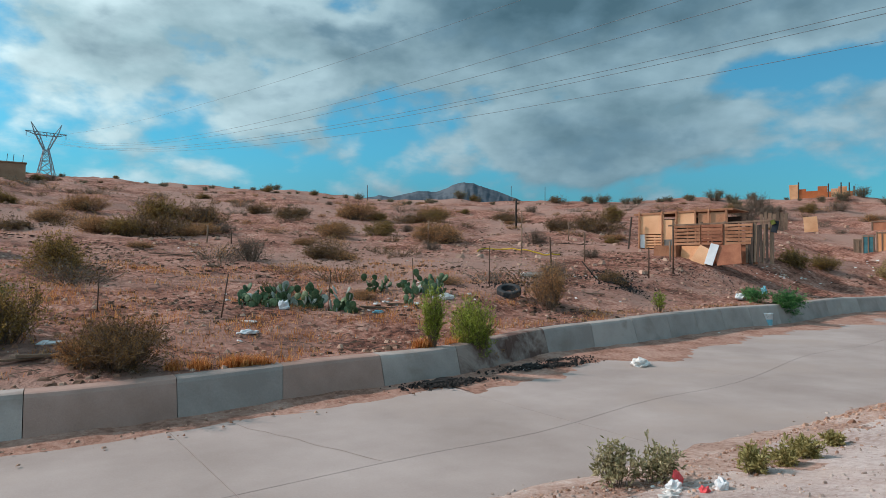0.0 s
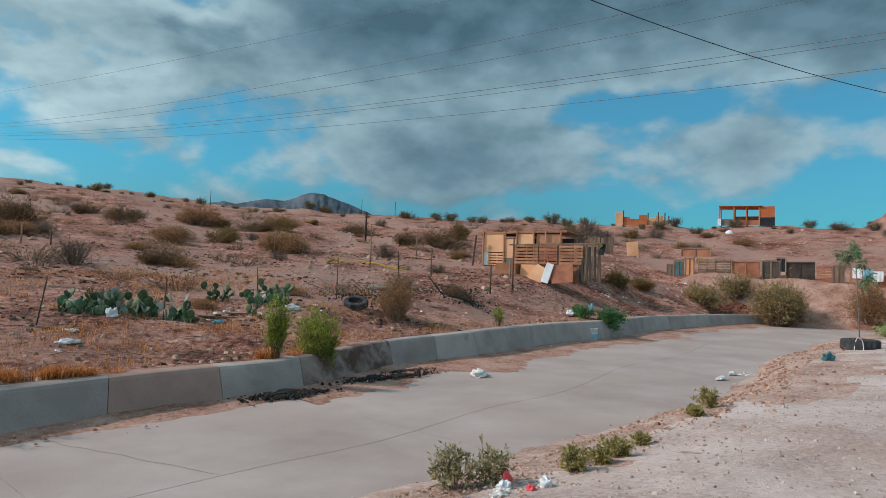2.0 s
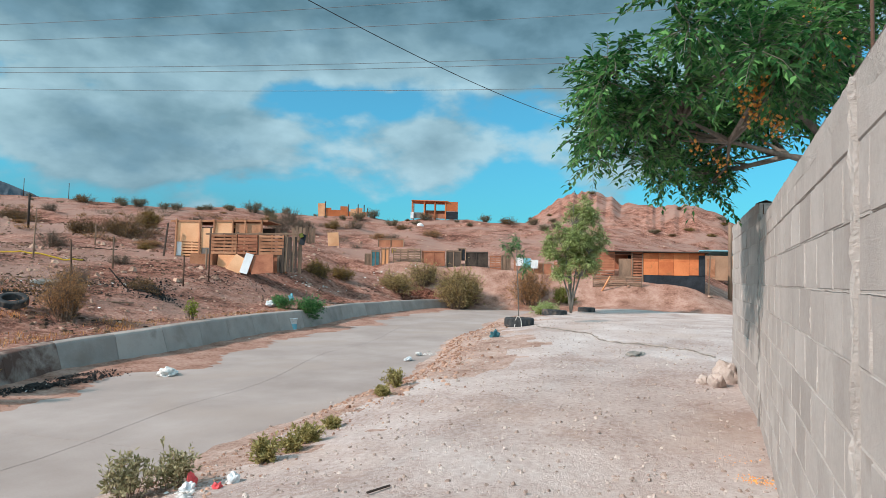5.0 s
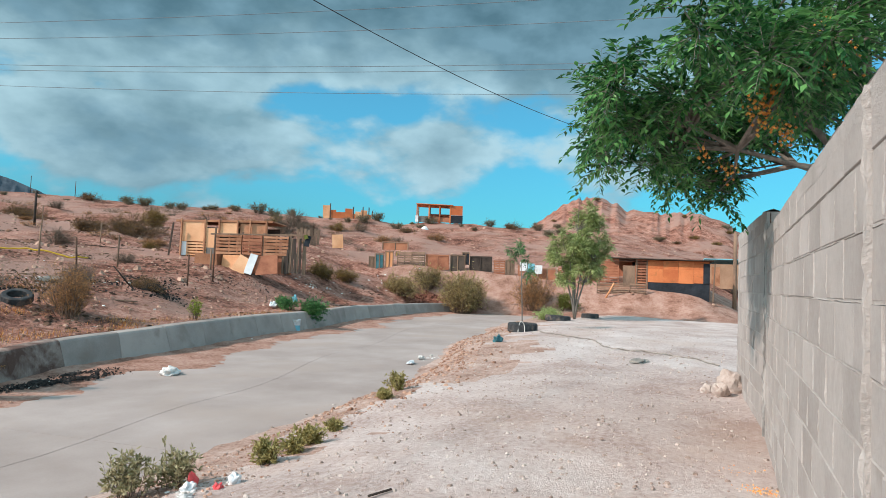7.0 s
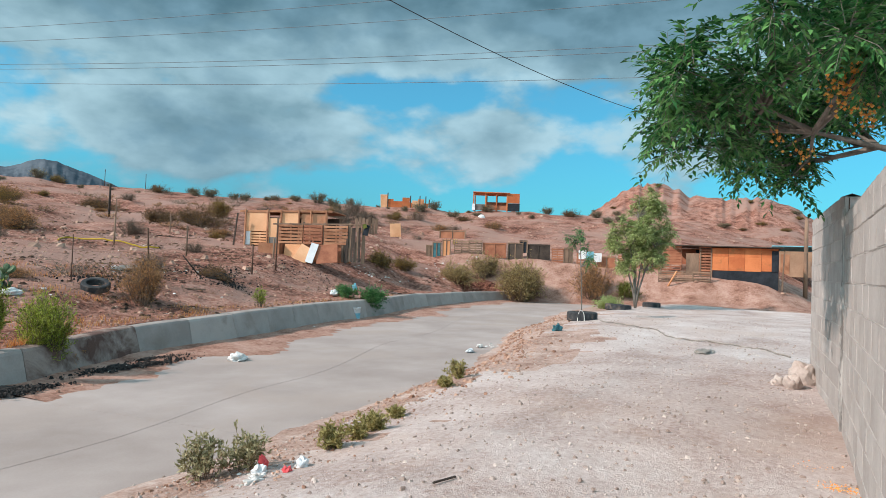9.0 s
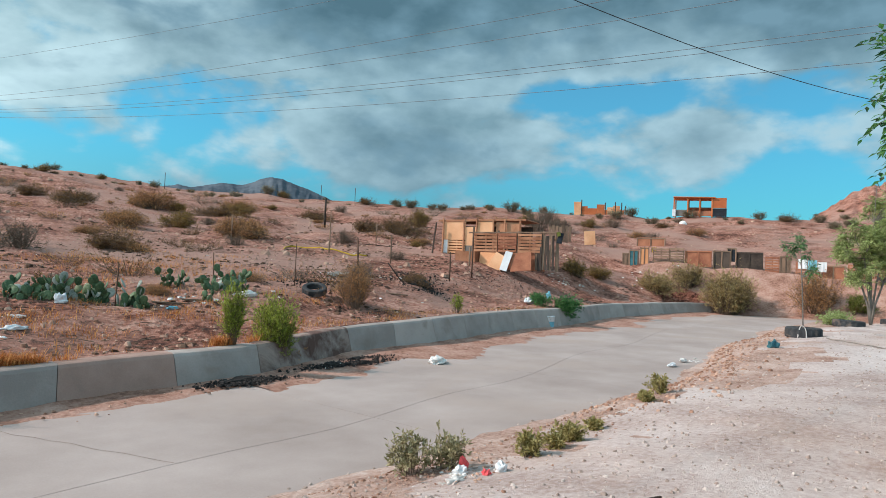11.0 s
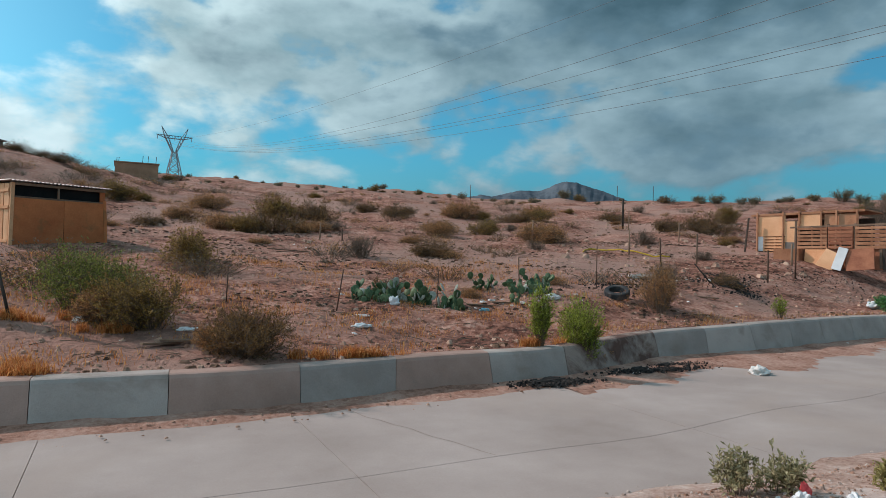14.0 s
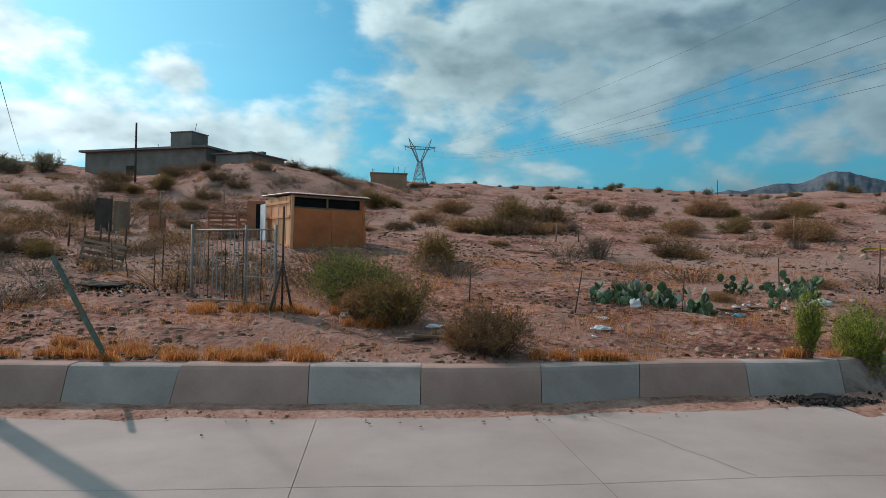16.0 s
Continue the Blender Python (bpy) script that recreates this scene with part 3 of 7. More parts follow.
TWIG = material("twig_bark", [(0.3, (0.09, 0.06, 0.045)), (0.7, (0.20, 0.145, 0.105))], 9, 4, 0.9, (60, 0.3), 0)
BARK = material("grey_bark", [(0.3, (0.10, 0.088, 0.075)), (0.7, (0.25, 0.22, 0.19))], 6, 6, 0.9, (40, 0.4), 0.6, 30, stretch=(1, 1, 0.3))
L_DARK = leaf_mat("dull_olive_leaf", (0.07, 0.038, 0.014), (0.15, 0.080, 0.028), (0.28, 0.155, 0.056))
L_OLIVE = leaf_mat("olive_leaf", (0.12, 0.072, 0.016), (0.235, 0.145, 0.036), (0.39, 0.245, 0.075))
L_GREEN = leaf_mat("green_leaf", (0.07, 0.09, 0.014), (0.155, 0.175, 0.035), (0.27, 0.28, 0.07))
L_SAGE = leaf_mat("dusty_sage_leaf", (0.22, 0.20, 0.10), (0.36, 0.32, 0.18), (0.50, 0.44, 0.27))
L_WEED = leaf_mat("dusty_yellow_leaf", (0.24, 0.20, 0.07), (0.38, 0.32, 0.12), (0.52, 0.45, 0.20))
L_BRIGHT = leaf_mat("bright_green_leaf", (0.14, 0.18, 0.018), (0.27, 0.32, 0.045), (0.42, 0.46, 0.09))
L_SKY = leaf_mat("grey_green_leaf", (0.10, 0.09, 0.05), (0.19, 0.17, 0.095), (0.30, 0.27, 0.16))
L_TAWNY = leaf_mat("tawny_leaf", (0.24, 0.165, 0.06), (0.38, 0.275, 0.115), (0.52, 0.40, 0.19))
L_BROWN = leaf_mat("dry_brown_leaf", (0.25, 0.108, 0.038), (0.41, 0.195, 0.070), (0.56, 0.31, 0.13))
L_GREY = leaf_mat("dry_grey_leaf", (0.10, 0.085, 0.065), (0.17, 0.14, 0.105), (0.26, 0.21, 0.16))
L_STRAW = leaf_mat("orange_straw", (0.38, 0.135, 0.040), (0.58, 0.225, 0.068), (0.74, 0.38, 0.14), 0.8)
L_TREE = leaf_mat("glossy_tree_leaf", (0.022, 0.10, 0.032), (0.055, 0.19, 0.058), (0.15, 0.36, 0.11), 0.28)
L_YOUNG = leaf_mat("young_tree_leaf", (0.20, 0.26, 0.08), (0.36, 0.43, 0.16), (0.50, 0.57, 0.26))


def add_leaf(v, fc, p, d, up, length, width, flat=False):
    """A folded leaf of four triangles."""
    s = d.cross(up)
    if s.length < 1e-4:
        s = Vector((1, 0, 0))
    s.normalize()
    u = s.cross(d).normalized()
    b = len(v)
    if flat:
        v += [tuple(p), tuple(p + d * length * 0.5 + s * width * 0.6), tuple(p + d * length), tuple(p + d * length * 0.5 - s * width * 0.6)]
        fc.append((b, b + 1, b + 2, b + 3))
        return
    v += [tuple(p), tuple(p + d * length * 0.45 + s * width * 0.5 + u * width * 0.15), tuple(p + d * length - u * length * 0.12), tuple(p + d * length * 0.45 - s * width * 0.5 + u * width * 0.15), tuple(p + d * length * 0.5)]
    fc += [(b, b + 1, b + 4), (b + 1, b + 2, b + 4), (b + 2, b + 3, b + 4), (b + 3, b, b + 4)]


def rand_dir(rng, up_bias=0.0):
    while True:
        d = Vector((rng.uniform(-1, 1), rng.uniform(-1, 1), rng.uniform(-1, 1) + up_bias))
        if 0.1 < d.length < 1.6:
            return d.normalized()


def shrub(name, seed, w, h_all, stems, twigs, leaves, leaf, lw, lmat, upright=0.5, stem_r=0.006, ragged=0.35, tmat=None, flat=False):
    """Many thin stems from one root, forking into twigs that carry the leaves. Returned at the origin."""
    rng = random.Random(seed)
    tv, tf, lv, lf = [], [], [], []
    lobes = [(rng.uniform(0, 6.28), rng.uniform(0.45, 1.15)) for i in range(5)]
    for i in range(stems):
        a, reach = rng.choice(lobes)
        a += rng.gauss(0, 0.5)
        out = math.sqrt(rng.random()) * reach * (1.0 if upright < 0.7 else 0.7)
        h = h_all * (0.72 + 0.28 * reach) * rng.uniform(0.75, 1.12)
        tip = Vector((math.cos(a) * out * w / 2, math.sin(a) * out * w / 2, h * (1 - ragged * rng.random()) * max(0.16, upright + (1 - upright) * 1.05 * math.sqrt(max(0.0, 1 - out * out)) - 0.25 * upright * out * out)))
        root = Vector((math.cos(a), math.sin(a), 0)) * out * w * 0.16
        mid = root.lerp(tip, 0.5) + Vector((0, 0, h * 0.08)) + rand_dir(rng) * 0.05 * w
        pts = [root - Vector((0, 0, 0.03)), root.lerp(mid, 0.6), mid, mid.lerp(tip, 0.6), tip]
        tube(tv, tf, pts, [stem_r, stem_r * 0.85, stem_r * 0.65, stem_r * 0.45, stem_r * 0.2], 3)
        for t in range(twigs):
            k = rng.uniform(0.15, 1.0)
            seg = min(3, int(k * 4))
            p0 = pts[seg].lerp(pts[seg + 1], k * 4 - seg)
            d = (rand_dir(rng, 0.1 + upright * 0.9) + (tip - root).normalized() * (0.3 + 0.5 * upright)).normalized()
            ln = rng.uniform(0.10, 0.30) * (w + h) / 2
            p1 = p0 + d * ln
            tube(tv, tf, [p0, p0.lerp(p1, 0.5) + rand_dir(rng) * ln * 0.08, p1], [stem_r * 0.4, stem_r * 0.3, stem_r * 0.12], 3)
            for q in range(leaves):
                kk = rng.uniform(0.1, 1.05)
                ld = (d * (0.5 + upright) + rand_dir(rng, 0.2)).normalized()
                add_leaf(lv, lf, p0.lerp(p1, kk), ld, rand_dir(rng, 0.6), leaf * rng.uniform(0.6, 1.25), lw * rng.uniform(0.7, 1.2), flat)
    root = new(name)
    pydata("brushwood", tv, tf, tmat or TWIG, root)
    pydata("foliage", lv, lf, lmat, root)
    return root


def put(ob, x, y, turn=0.0, s=1.0, sz=None, sink=0.02, first=False, z=None):
    zz = (surface(x, y) if z is None else z) - sink
    m = pose(x, y, zz, 0, 0, turn) @ Matrix.Diagonal((s, s, sz or s, 1))
    if first:
        ob.matrix_basis = m
        return ob
    c = copy_thing(ob, Matrix())
    c.matrix_basis = m
    return c


# single shrubs near the road
def plant(kind, x, y, seed, label, category="shrub", group="", **kw):
    kw["w"] *= 1.2 if kw["upright"] < 0.7 else 1.0
    ob = shrub(kind, seed, **kw)
    tagged(ob, label, category, group)
    return put(ob, x, y, seed * 47 % 360, first=True)


plant("shrub", 0.79, 8.95, 1, "low dark olive shrub with dry twigs", w=1.45, h_all=0.62, stems=150, twigs=9, leaves=12, leaf=0.045, lw=0.009, lmat=L_DARK, upright=0.3, ragged=0.4)
plant("shrub", 0.45, 9.05, 21, "half-dry brownish shrub beside a darker one", w=0.6, h_all=0.42, stems=60, twigs=8, leaves=10, leaf=0.045, lw=0.007, lmat=L_BROWN, upright=0.3)
plant("shrub", -1.55, 12.0, 2, "rounded green desert shrub", w=2.3, h_all=0.85, stems=170, twigs=9, leaves=15, leaf=0.05, lw=0.015, lmat=L_GREEN, upright=0.1)
plant("shrub", -0.42, 10.6, 3, "loose olive shrub with bare lower twigs", w=1.7, h_all=0.8, stems=110, twigs=9, leaves=14, leaf=0.035, lw=0.015, lmat=L_OLIVE, upright=0.15)
plant("shrub", -1.1, 10.65, 4, "dry reddish-brown shrub among greener ones", w=0.8, h_all=0.55, stems=80, twigs=8, leaves=10, leaf=0.04, lw=0.008, lmat=L_BROWN, upright=0.3)
plant("shrub", 0.44, 17.1, 5, "olive creosote shrub on bare dirt", w=1.5, h_all=0.88, stems=80, twigs=9, leaves=12, leaf=0.05, lw=0.02, lmat=L_OLIVE, upright=0.25)
plant("shrub", 6.11, 9.25, 6, "bright green upright shrub behind the kerb", w=1.05, h_all=1.2, stems=170, twigs=8, leaves=13, leaf=0.065, lw=0.011, lmat=L_BRIGHT, upright=0.8, ragged=0.45)
plant("shrub", 6.55, 9.35, 26, "dry brown shrub leaning over the kerb", w=0.6, h_all=0.5, stems=40, twigs=6, leaves=8, leaf=0.05, lw=0.008, lmat=L_BROWN, upright=0.5)
plant("shrub", 5.22, 9.02, 7, "small bright green upright shrub behind the kerb", w=0.55, h_all=0.95, stems=90, twigs=6, leaves=12, leaf=0.055, lw=0.010, lmat=L_BRIGHT, upright=0.8, ragged=0.5)
plant("shrub", 9.92, 11.85, 8, "dry tawny rounded desert shrub", w=1.15, h_all=1.1, stems=150, twigs=8, leaves=11, leaf=0.055, lw=0.007, lmat=L_BROWN, upright=0.35)
plant("shrub", 12.8, 11.15, 9, "small bright green weed by the kerb", w=0.5, h_all=0.48, stems=28, twigs=5, leaves=9, leaf=0.06, lw=0.012, lmat=L_BRIGHT, upright=0.9)
spill = plant("shrub", 18.4, 11.75, 10, "dark green plant spilling over the kerb", w=1.0, h_all=1.0, stems=70, twigs=7, leaves=13, leaf=0.08, lw=0.02, lmat=L_TREE, upright=0.6)
spill.matrix_basis = pose(18.35, 11.95, 0.50, 62, 0, 12)
plant("shrub", 18.2, 12.25, 27, "dark green plant behind the kerb", w=0.9, h_all=0.45, stems=50, twigs=7, leaves=12, leaf=0.07, lw=0.016, lmat=L_TREE, upright=0.2)
plant("shrub", 33.2, 11.6, 11, "large dusty olive shrub at the bend of the road", w=2.5, h_all=2.3, stems=150, twigs=10, leaves=14, leaf=0.11, lw=0.028, lmat=L_TAWNY, upright=0.3, stem_r=0.014)
plant("shrub", 31.8, 14.6, 12, "sprawling dry olive shrub on the bank", w=2.0, h_all=1.0, stems=90, twigs=8, leaves=11, leaf=0.10, lw=0.024, lmat=L_TAWNY, upright=0.15, stem_r=0.012)
plant("shrub", 34.2, 14.0, 13, "sprawling dry olive shrub on the bank", w=2.4, h_all=1.3, stems=80, twigs=8, leaves=11, leaf=0.10, lw=0.024, lmat=L_TAWNY, upright=0.15, stem_r=0.012)
plant("shrub", 35.1, 8.1, 14, "dry brown shrub behind the young tree", w=2.5, h_all=1.9, stems=150, twigs=8, leaves=9, leaf=0.10, lw=0.02, lmat=L_BROWN, upright=0.3, stem_r=0.012)
plant("shrub", 35.3, 6.7, 15, "green shrub behind the young tree", w=1.5, h_all=1.0, stems=60, twigs=8, leaves=12, leaf=0.09, lw=0.024, lmat=L_GREEN, upright=0.4)
plant("weed", 29.5, 5.9, 16, "low green weeds round the tyre planter", w=1.7, h_all=0.45, stems=70, twigs=6, leaves=12, leaf=0.09, lw=0.024, lmat=L_YOUNG, upright=0.3)
# weeds at the edge of the concrete, close by
for i, (x, y, w, h) in enumerate([(3.72, 3.66, 0.46, 0.34), (4.02, 3.56, 0.42, 0.30), (4.70, 3.22, 0.36, 0.22), (5.42, 3.26, 0.30, 0.18), (8.19, 3.66, 0.34, 0.28), (5.05, 3.2, 0.25, 0.14), (6.1, 3.4, 0.22, 0.12), (7.6, 3.55, 0.25, 0.14)]):
    plant("weed", x, y, 40 + i, "leafy grey-green roadside weed" if i < 2 else "low yellow-green roadside weed", "weed", "weeds at the edge of the concrete", w=w * 0.9, h_all=h, stems=24, twigs=6, leaves=9, leaf=0.045, lw=0.017, lmat=L_SAGE if i < 2 else L_WEED, upright=0.35, stem_r=0.003)

# shrubs over the slope, from a few grown ones
KINDS = [
    tagged(shrub("desert_shrub", 61, 2.1, 0.75, 95, 9, 11, 0.055, 0.016, L_OLIVE, 0.1, 0.008, 0.6, flat=True), "olive creosote shrub on the slope", "shrub", "shrubs on the slope"),
    tagged(shrub("desert_shrub", 62, 2.2, 0.62, 95, 9, 9, 0.055, 0.012, L_DARK, 0.08, 0.008, 0.65, flat=True), "dark half-bare shrub on the slope", "shrub", "shrubs on the slope"),
    tagged(shrub("desert_shrub", 63, 2.1, 0.60, 100, 9, 9, 0.055, 0.010, L_BROWN, 0.1, 0.008, 0.6, flat=True), "dry brown shrub on the slope", "shrub", "shrubs on the slope"),
    tagged(shrub("desert_shrub", 64, 1.7, 0.9, 80, 11, 3, 0.045, 0.008, L_GREY, 0.25, 0.009, 0.5, flat=True), "bare grey shrub on the slope", "shrub", "shrubs on the slope"),
    tagged(shrub("desert_shrub", 65, 2.3, 1.0, 46, 9, 8, 0.065, 0.020, L_SKY, 0.12, 0.013, 0.5, flat=True), "airy grey-green shrub along the skyline", "shrub", "shrubs along the skyline"),
]
SPOTS = [  # kind, x, y, width
    (1, 3.53, 27.9, 2.3), (0, 2.6, 27.2, 1.7), (3, 5.30, 20.1, 1.2), (1, 7.68, 20.9, 1.7), (2, 8.2, 20.4, 0.9), (2, 10.9, 28.2, 1.9), (0, 13.4, 28.7, 1.8), (2, 14.4, 25.0, 2.1), (1, 14.9, 25.6, 1.6), (1, 11.7, 35.8, 1.9), (2, 5.3, 28.6, 1.5), (1, 10.9, 41.0, 1.8),
    (0, -9.5, 16.8, 1.2), (3, -13.3, 26.4, 1.8), (1, -11.2, 34.2, 1.5), (1, -17.3, 37.2, 2.0), (0, -14.6, 36.8, 1.7), (1, 14.4, 14.2, 1.0), (0, 27.0, 16.2, 1.6), (0, 29.3, 16.3, 1.5), (0, 43.9, 31.0, 1.6), (1, 26.5, 27.8, 2.4), (2, 15.9, 27.3, 1.7), (1, 11.8, 30.2, 1.7), (1, 24.4, 28.6, 1.8), (2, 8.5, 24.5, 0.9),
    (1, 6.6, 33.5, 2.6), (0, 4.6, 33.0, 2.2), (2, 1.6, 35.0, 2.0), (0, -2.6, 36.5, 2.0), (1, 18.5, 34.5, 2.0), (2, 16.0, 36.5, 2.4), (0, 21.0, 37.0, 1.9), (2, 23.0, 40.0, 2.4), (1, 28.0, 38.0, 2.2), (0, 33.0, 33.0, 2.2), (3, 45.0, 29.0, 1.8), (3, 47.0, 31.5, 2.0), (3, 44.0, 28.0, 2.0), (3, 42.0, 29.0, 2.2), (0, 48.5, 28.5, 1.5), (2, 40.0, 31.0, 2.0), (3, 50.0, 27.0, 1.6), (1, 53.5, 24.0, 1.5), (2, 46.0, 22.5, 1.6), (3, 44.0, 20.5, 1.4), (2, 50.0, 20.0, 1.4),
    (3, 4.4, 13.9, 0.7), (2, 8.6, 14.6, 0.9), (2, 5.9, 13.4, 0.6), (3, 13.0, 15.2, 1.0), (2, 2.5, 22.9, 0.8), (1, -7.6, 29.0, 1.2), (2, -4.5, 31.0, 1.3), (1, -1.0, 29.0, 1.4), (2, 1.5, 28.4, 1.5), (2, 0.2, 31.0, 1.6), (1, -10.5, 30.0, 1.2), (2, -15.0, 29.0, 1.4), (0, -19.0, 33.0, 1.6), (2, -12.5, 20.0, 1.2), (3, -11.0, 17.0, 1.1),
]
rng = random.Random(17)
used = {4}
put(KINDS[4], -34.0, 48.0, 0, 1.4, 1.3, 0.05, True)
for kind, x, y, w in SPOTS:
    base = (1.6, 1.6, 1.5, 1.4, 1.8)[kind]
    first = kind not in used
    used.add(kind)
    put(KINDS[kind], x, y, rng.uniform(0, 360), w / base, w / base * rng.uniform(0.8, 1.15), 0.03, first)
# taller growth along the skyline on the far left, and round the grey building
for az, r, w in ((-32.6, 58, 3.0), (-31.6, 57, 2.6), (-29.6, 58, 3.2), (-25.5, 46, 2.2), (-24.0, 45, 2.0), (-20.5, 44, 2.2), (-18.5, 43, 1.8), (-17.2, 40, 1.8), (-15.8, 38, 1.6), (-11.0, 46, 1.8), (-9.8, 45, 1.6), (-8.6, 44, 1.8), (-13.5, 33, 1.2), (-22, 32, 1.6), (-27, 30, 1.5), (-30, 27, 1.6), (-26, 22, 1.2), (-31, 20, 1.4), (-19.5, 27, 1.2)):
    put(KINDS[1 if r < 50 else 4], r * math.sin(radians(az)), r * math.cos(radians(az)), rng.uniform(0, 360), w / 1.7, w / 1.7 * 0.85, 0.05, False)
# skyline growth
for i in range(96):
    az = -33 + 112 * i / 95 + rng.uniform(-0.7, 0.7)
    if -28 < az < -8:
        continue
    r = rng.uniform(61, 66.5)
    kind = 4 if rng.random() < 0.75 else rng.choice((0, 1))
    first = kind not in used
    used.add(kind)
    w = 0.5 + 1.5 * rng.random() ** 2 if not 40 < az < 56 else rng.uniform(1.0, 2.2)
    put(KINDS[kind], r * math.sin(radians(az)), r * math.cos(radians(az)), rng.uniform(0, 360), w / 1.8, w / 1.8 * rng.uniform(0.65, 1.1), 0.05, first)
# a scatter of low growth over the rise
for i in range(62):
    az, r = rng.uniform(-34, 58), math.sqrt(rng.uniform(26 ** 2, 63 ** 2))
    kind = rng.choice((1, 2, 2, 3, 0))
    w = rng.uniform(0.4, 1.5)
    put(KINDS[kind], r * math.sin(radians(az)), r * math.cos(radians(az)), rng.uniform(0, 360), w / 1.5, w / 1.5 * rng.uniform(0.5, 0.9), 0.03)
# low dead brush over the slope, thickest round the mound and behind the bar gate, too dense to count
def build_brush(name, seed, n, leaf_material, label):
    rng = random.Random(seed)
    tv, tf, lv, lf = [], [], [], []
    for i in range(n):
        if i % 5 < 2:
            az, r = rng.uniform(-34, -6), rng.uniform(13, 44)
        else:
            az, r = rng.uniform(-34, 62), math.sqrt(rng.uniform(14 ** 2, 58 ** 2))
        x, y = r * math.sin(radians(az)), r * math.cos(radians(az))
        if y < kerb_y(min(x, 34)) + 2.5 or math.hypot(x + 3.2, y - 21.5) < 2.4 or (11 < x < 24 and 14 < y < 21):
            continue
        w = rng.uniform(0.3, 1.5)
        for k in range(int(14 + 26 * w)):
            a, out = rng.uniform(0, 6.28), math.sqrt(rng.random()) * w / 2
            gx, gy = x + out * math.cos(a) * 0.5, y + out * math.sin(a) * 0.5
            p0 = Vector((gx, gy, surface(gx, gy) - 0.02))
            p1 = p0 + Vector((math.cos(a) * out * 1.1, math.sin(a) * out * 1.1, w * rng.uniform(0.12, 0.42)))
            tube(tv, tf, [p0, p0.lerp(p1, 0.5) + rand_dir(rng) * 0.08 * w, p1], [0.006, 0.005, 0.002], 3)
            for q in range(9):
                c = p0.lerp(p1, rng.uniform(0.3, 1.0)) + rand_dir(rng) * 0.09 * w
                add_leaf(lv, lf, c, rand_dir(rng, 0.4), rand_dir(rng, 0.6), rng.uniform(0.05, 0.11), rng.uniform(0.008, 0.02), True)
    brush = tagged(new(name), label, "brush", kind="stuff")
    pydata("twigs", tv, tf, TWIG, brush)
    pydata("leaves", lv, lf, leaf_material, brush)


build_brush("dead_brush", 171, 150, L_BROWN, "low dead brown brush over the slope")
build_brush("dead_brush", 172, 130, L_DARK, "low dark half-dry brush over the slope")
build_brush("dead_brush", 173, 110, L_GREY, "low bare grey brush over the slope")
for i in range(22):
    az, r = rng.uniform(62, 93), rng.uniform(95, 124)
    w = rng.uniform(0.8, 1.8)
    put(KINDS[rng.choice((0, 1, 4))], r * math.sin(radians(az)), r * math.cos(radians(az)), rng.uniform(0, 360), w / 1.5, w / 1.5 * 0.7, 0.05)

# ---- prickly pears ----
PAD = material("cactus_pad", [(0.3, (0.045, 0.085, 0.04)), (0.55, (0.085, 0.14, 0.065)), (0.75, (0.15, 0.20, 0.10))], 5, 4, 0.55, (28, 0.3), 0.25, 40, per_object=0.4)
PAD_OLD = material("withered_cactus_pad", [(0.3, (0.24, 0.26, 0.21)), (0.7, (0.42, 0.43, 0.37))], 6, 4, 0.8, (30, 0.3), 0.3, per_object=0.3)


def pad_mesh(seed, mat):
    bm = bmesh.new()
    bmesh.ops.create_uvsphere(bm, u_segments=12, v_segments=8, radius=0.5)
    rng = random.Random(seed)
    for vv in bm.verts:
        k = vv.co.z + 0.5
        wide = 0.62 + 0.5 * k - 0.1 * k * k
        vv.co = Vector((vv.co.x * wide, vv.co.y * 0.17, vv.co.z + 0.5))
        vv.co.y += 0.02 * math.sin(vv.co.x * 7 + seed)
    me = bpy.data.meshes.new("pad")
    bm.normal_update()
    bm.to_mesh(me)
    bm.free()
    for p in me.polygons:
        p.use_smooth = True
    me.materials.append(mat)
    return me


PADS = [pad_mesh(i, PAD) for i in range(3)]
PAD_DRY = pad_mesh(9, PAD_OLD)


def prickly_pear(x, y, w, h, n, seed, label):
    rng = random.Random(seed)
    root = tagged(new("prickly_pear"), label, "cactus", "prickly pears on the lot")
    root.matrix_basis = pose(x, y, surface(x, y) - 0.02)
    done = []
    for i in range(n):
        size = rng.uniform(0.12, 0.21)
        if i < n * 0.5 or not done:
            a, rr = rng.uniform(0, 6.28), math.sqrt(rng.random()) * 0.42 * w
            p = Vector((rr * math.cos(a), rr * math.sin(a) * 0.6, -0.02))
            tilt = Vector((rng.uniform(-0.7, 0.7), rng.uniform(-0.5, 0.5), 1)).normalized()
        else:
            p0, t0, s0, d0 = rng.choice(done)
            if (p0 + t0 * s0).z > h * 0.85:
                p0, t0, s0, d0 = done[rng.randrange(max(1, len(done) // 2))]
            p = p0 + t0 * s0 * rng.uniform(0.85, 0.97) + Vector((rng.uniform(-0.07, 0.07), 0, 0))
            tilt = (t0 + Vector((rng.uniform(-0.9, 0.9), rng.uniform(-0.6, 0.6), 0.5))).normalized()
        q = tilt.to_track_quat("Z", "Y").to_matrix().to_4x4()
        ob = new("pad", PAD_DRY if rng.random() < 0.16 else rng.choice(PADS))
        ob.parent = root
        ob.matrix_basis = Matrix.Translation(p) @ q @ pose(0, 0, 0, 0, 0, rng.uniform(-70, 70)) @ Matrix.Diagonal((size * rng.uniform(0.85, 1.05), size, size, 1))
        done.append((p, tilt, size, i))


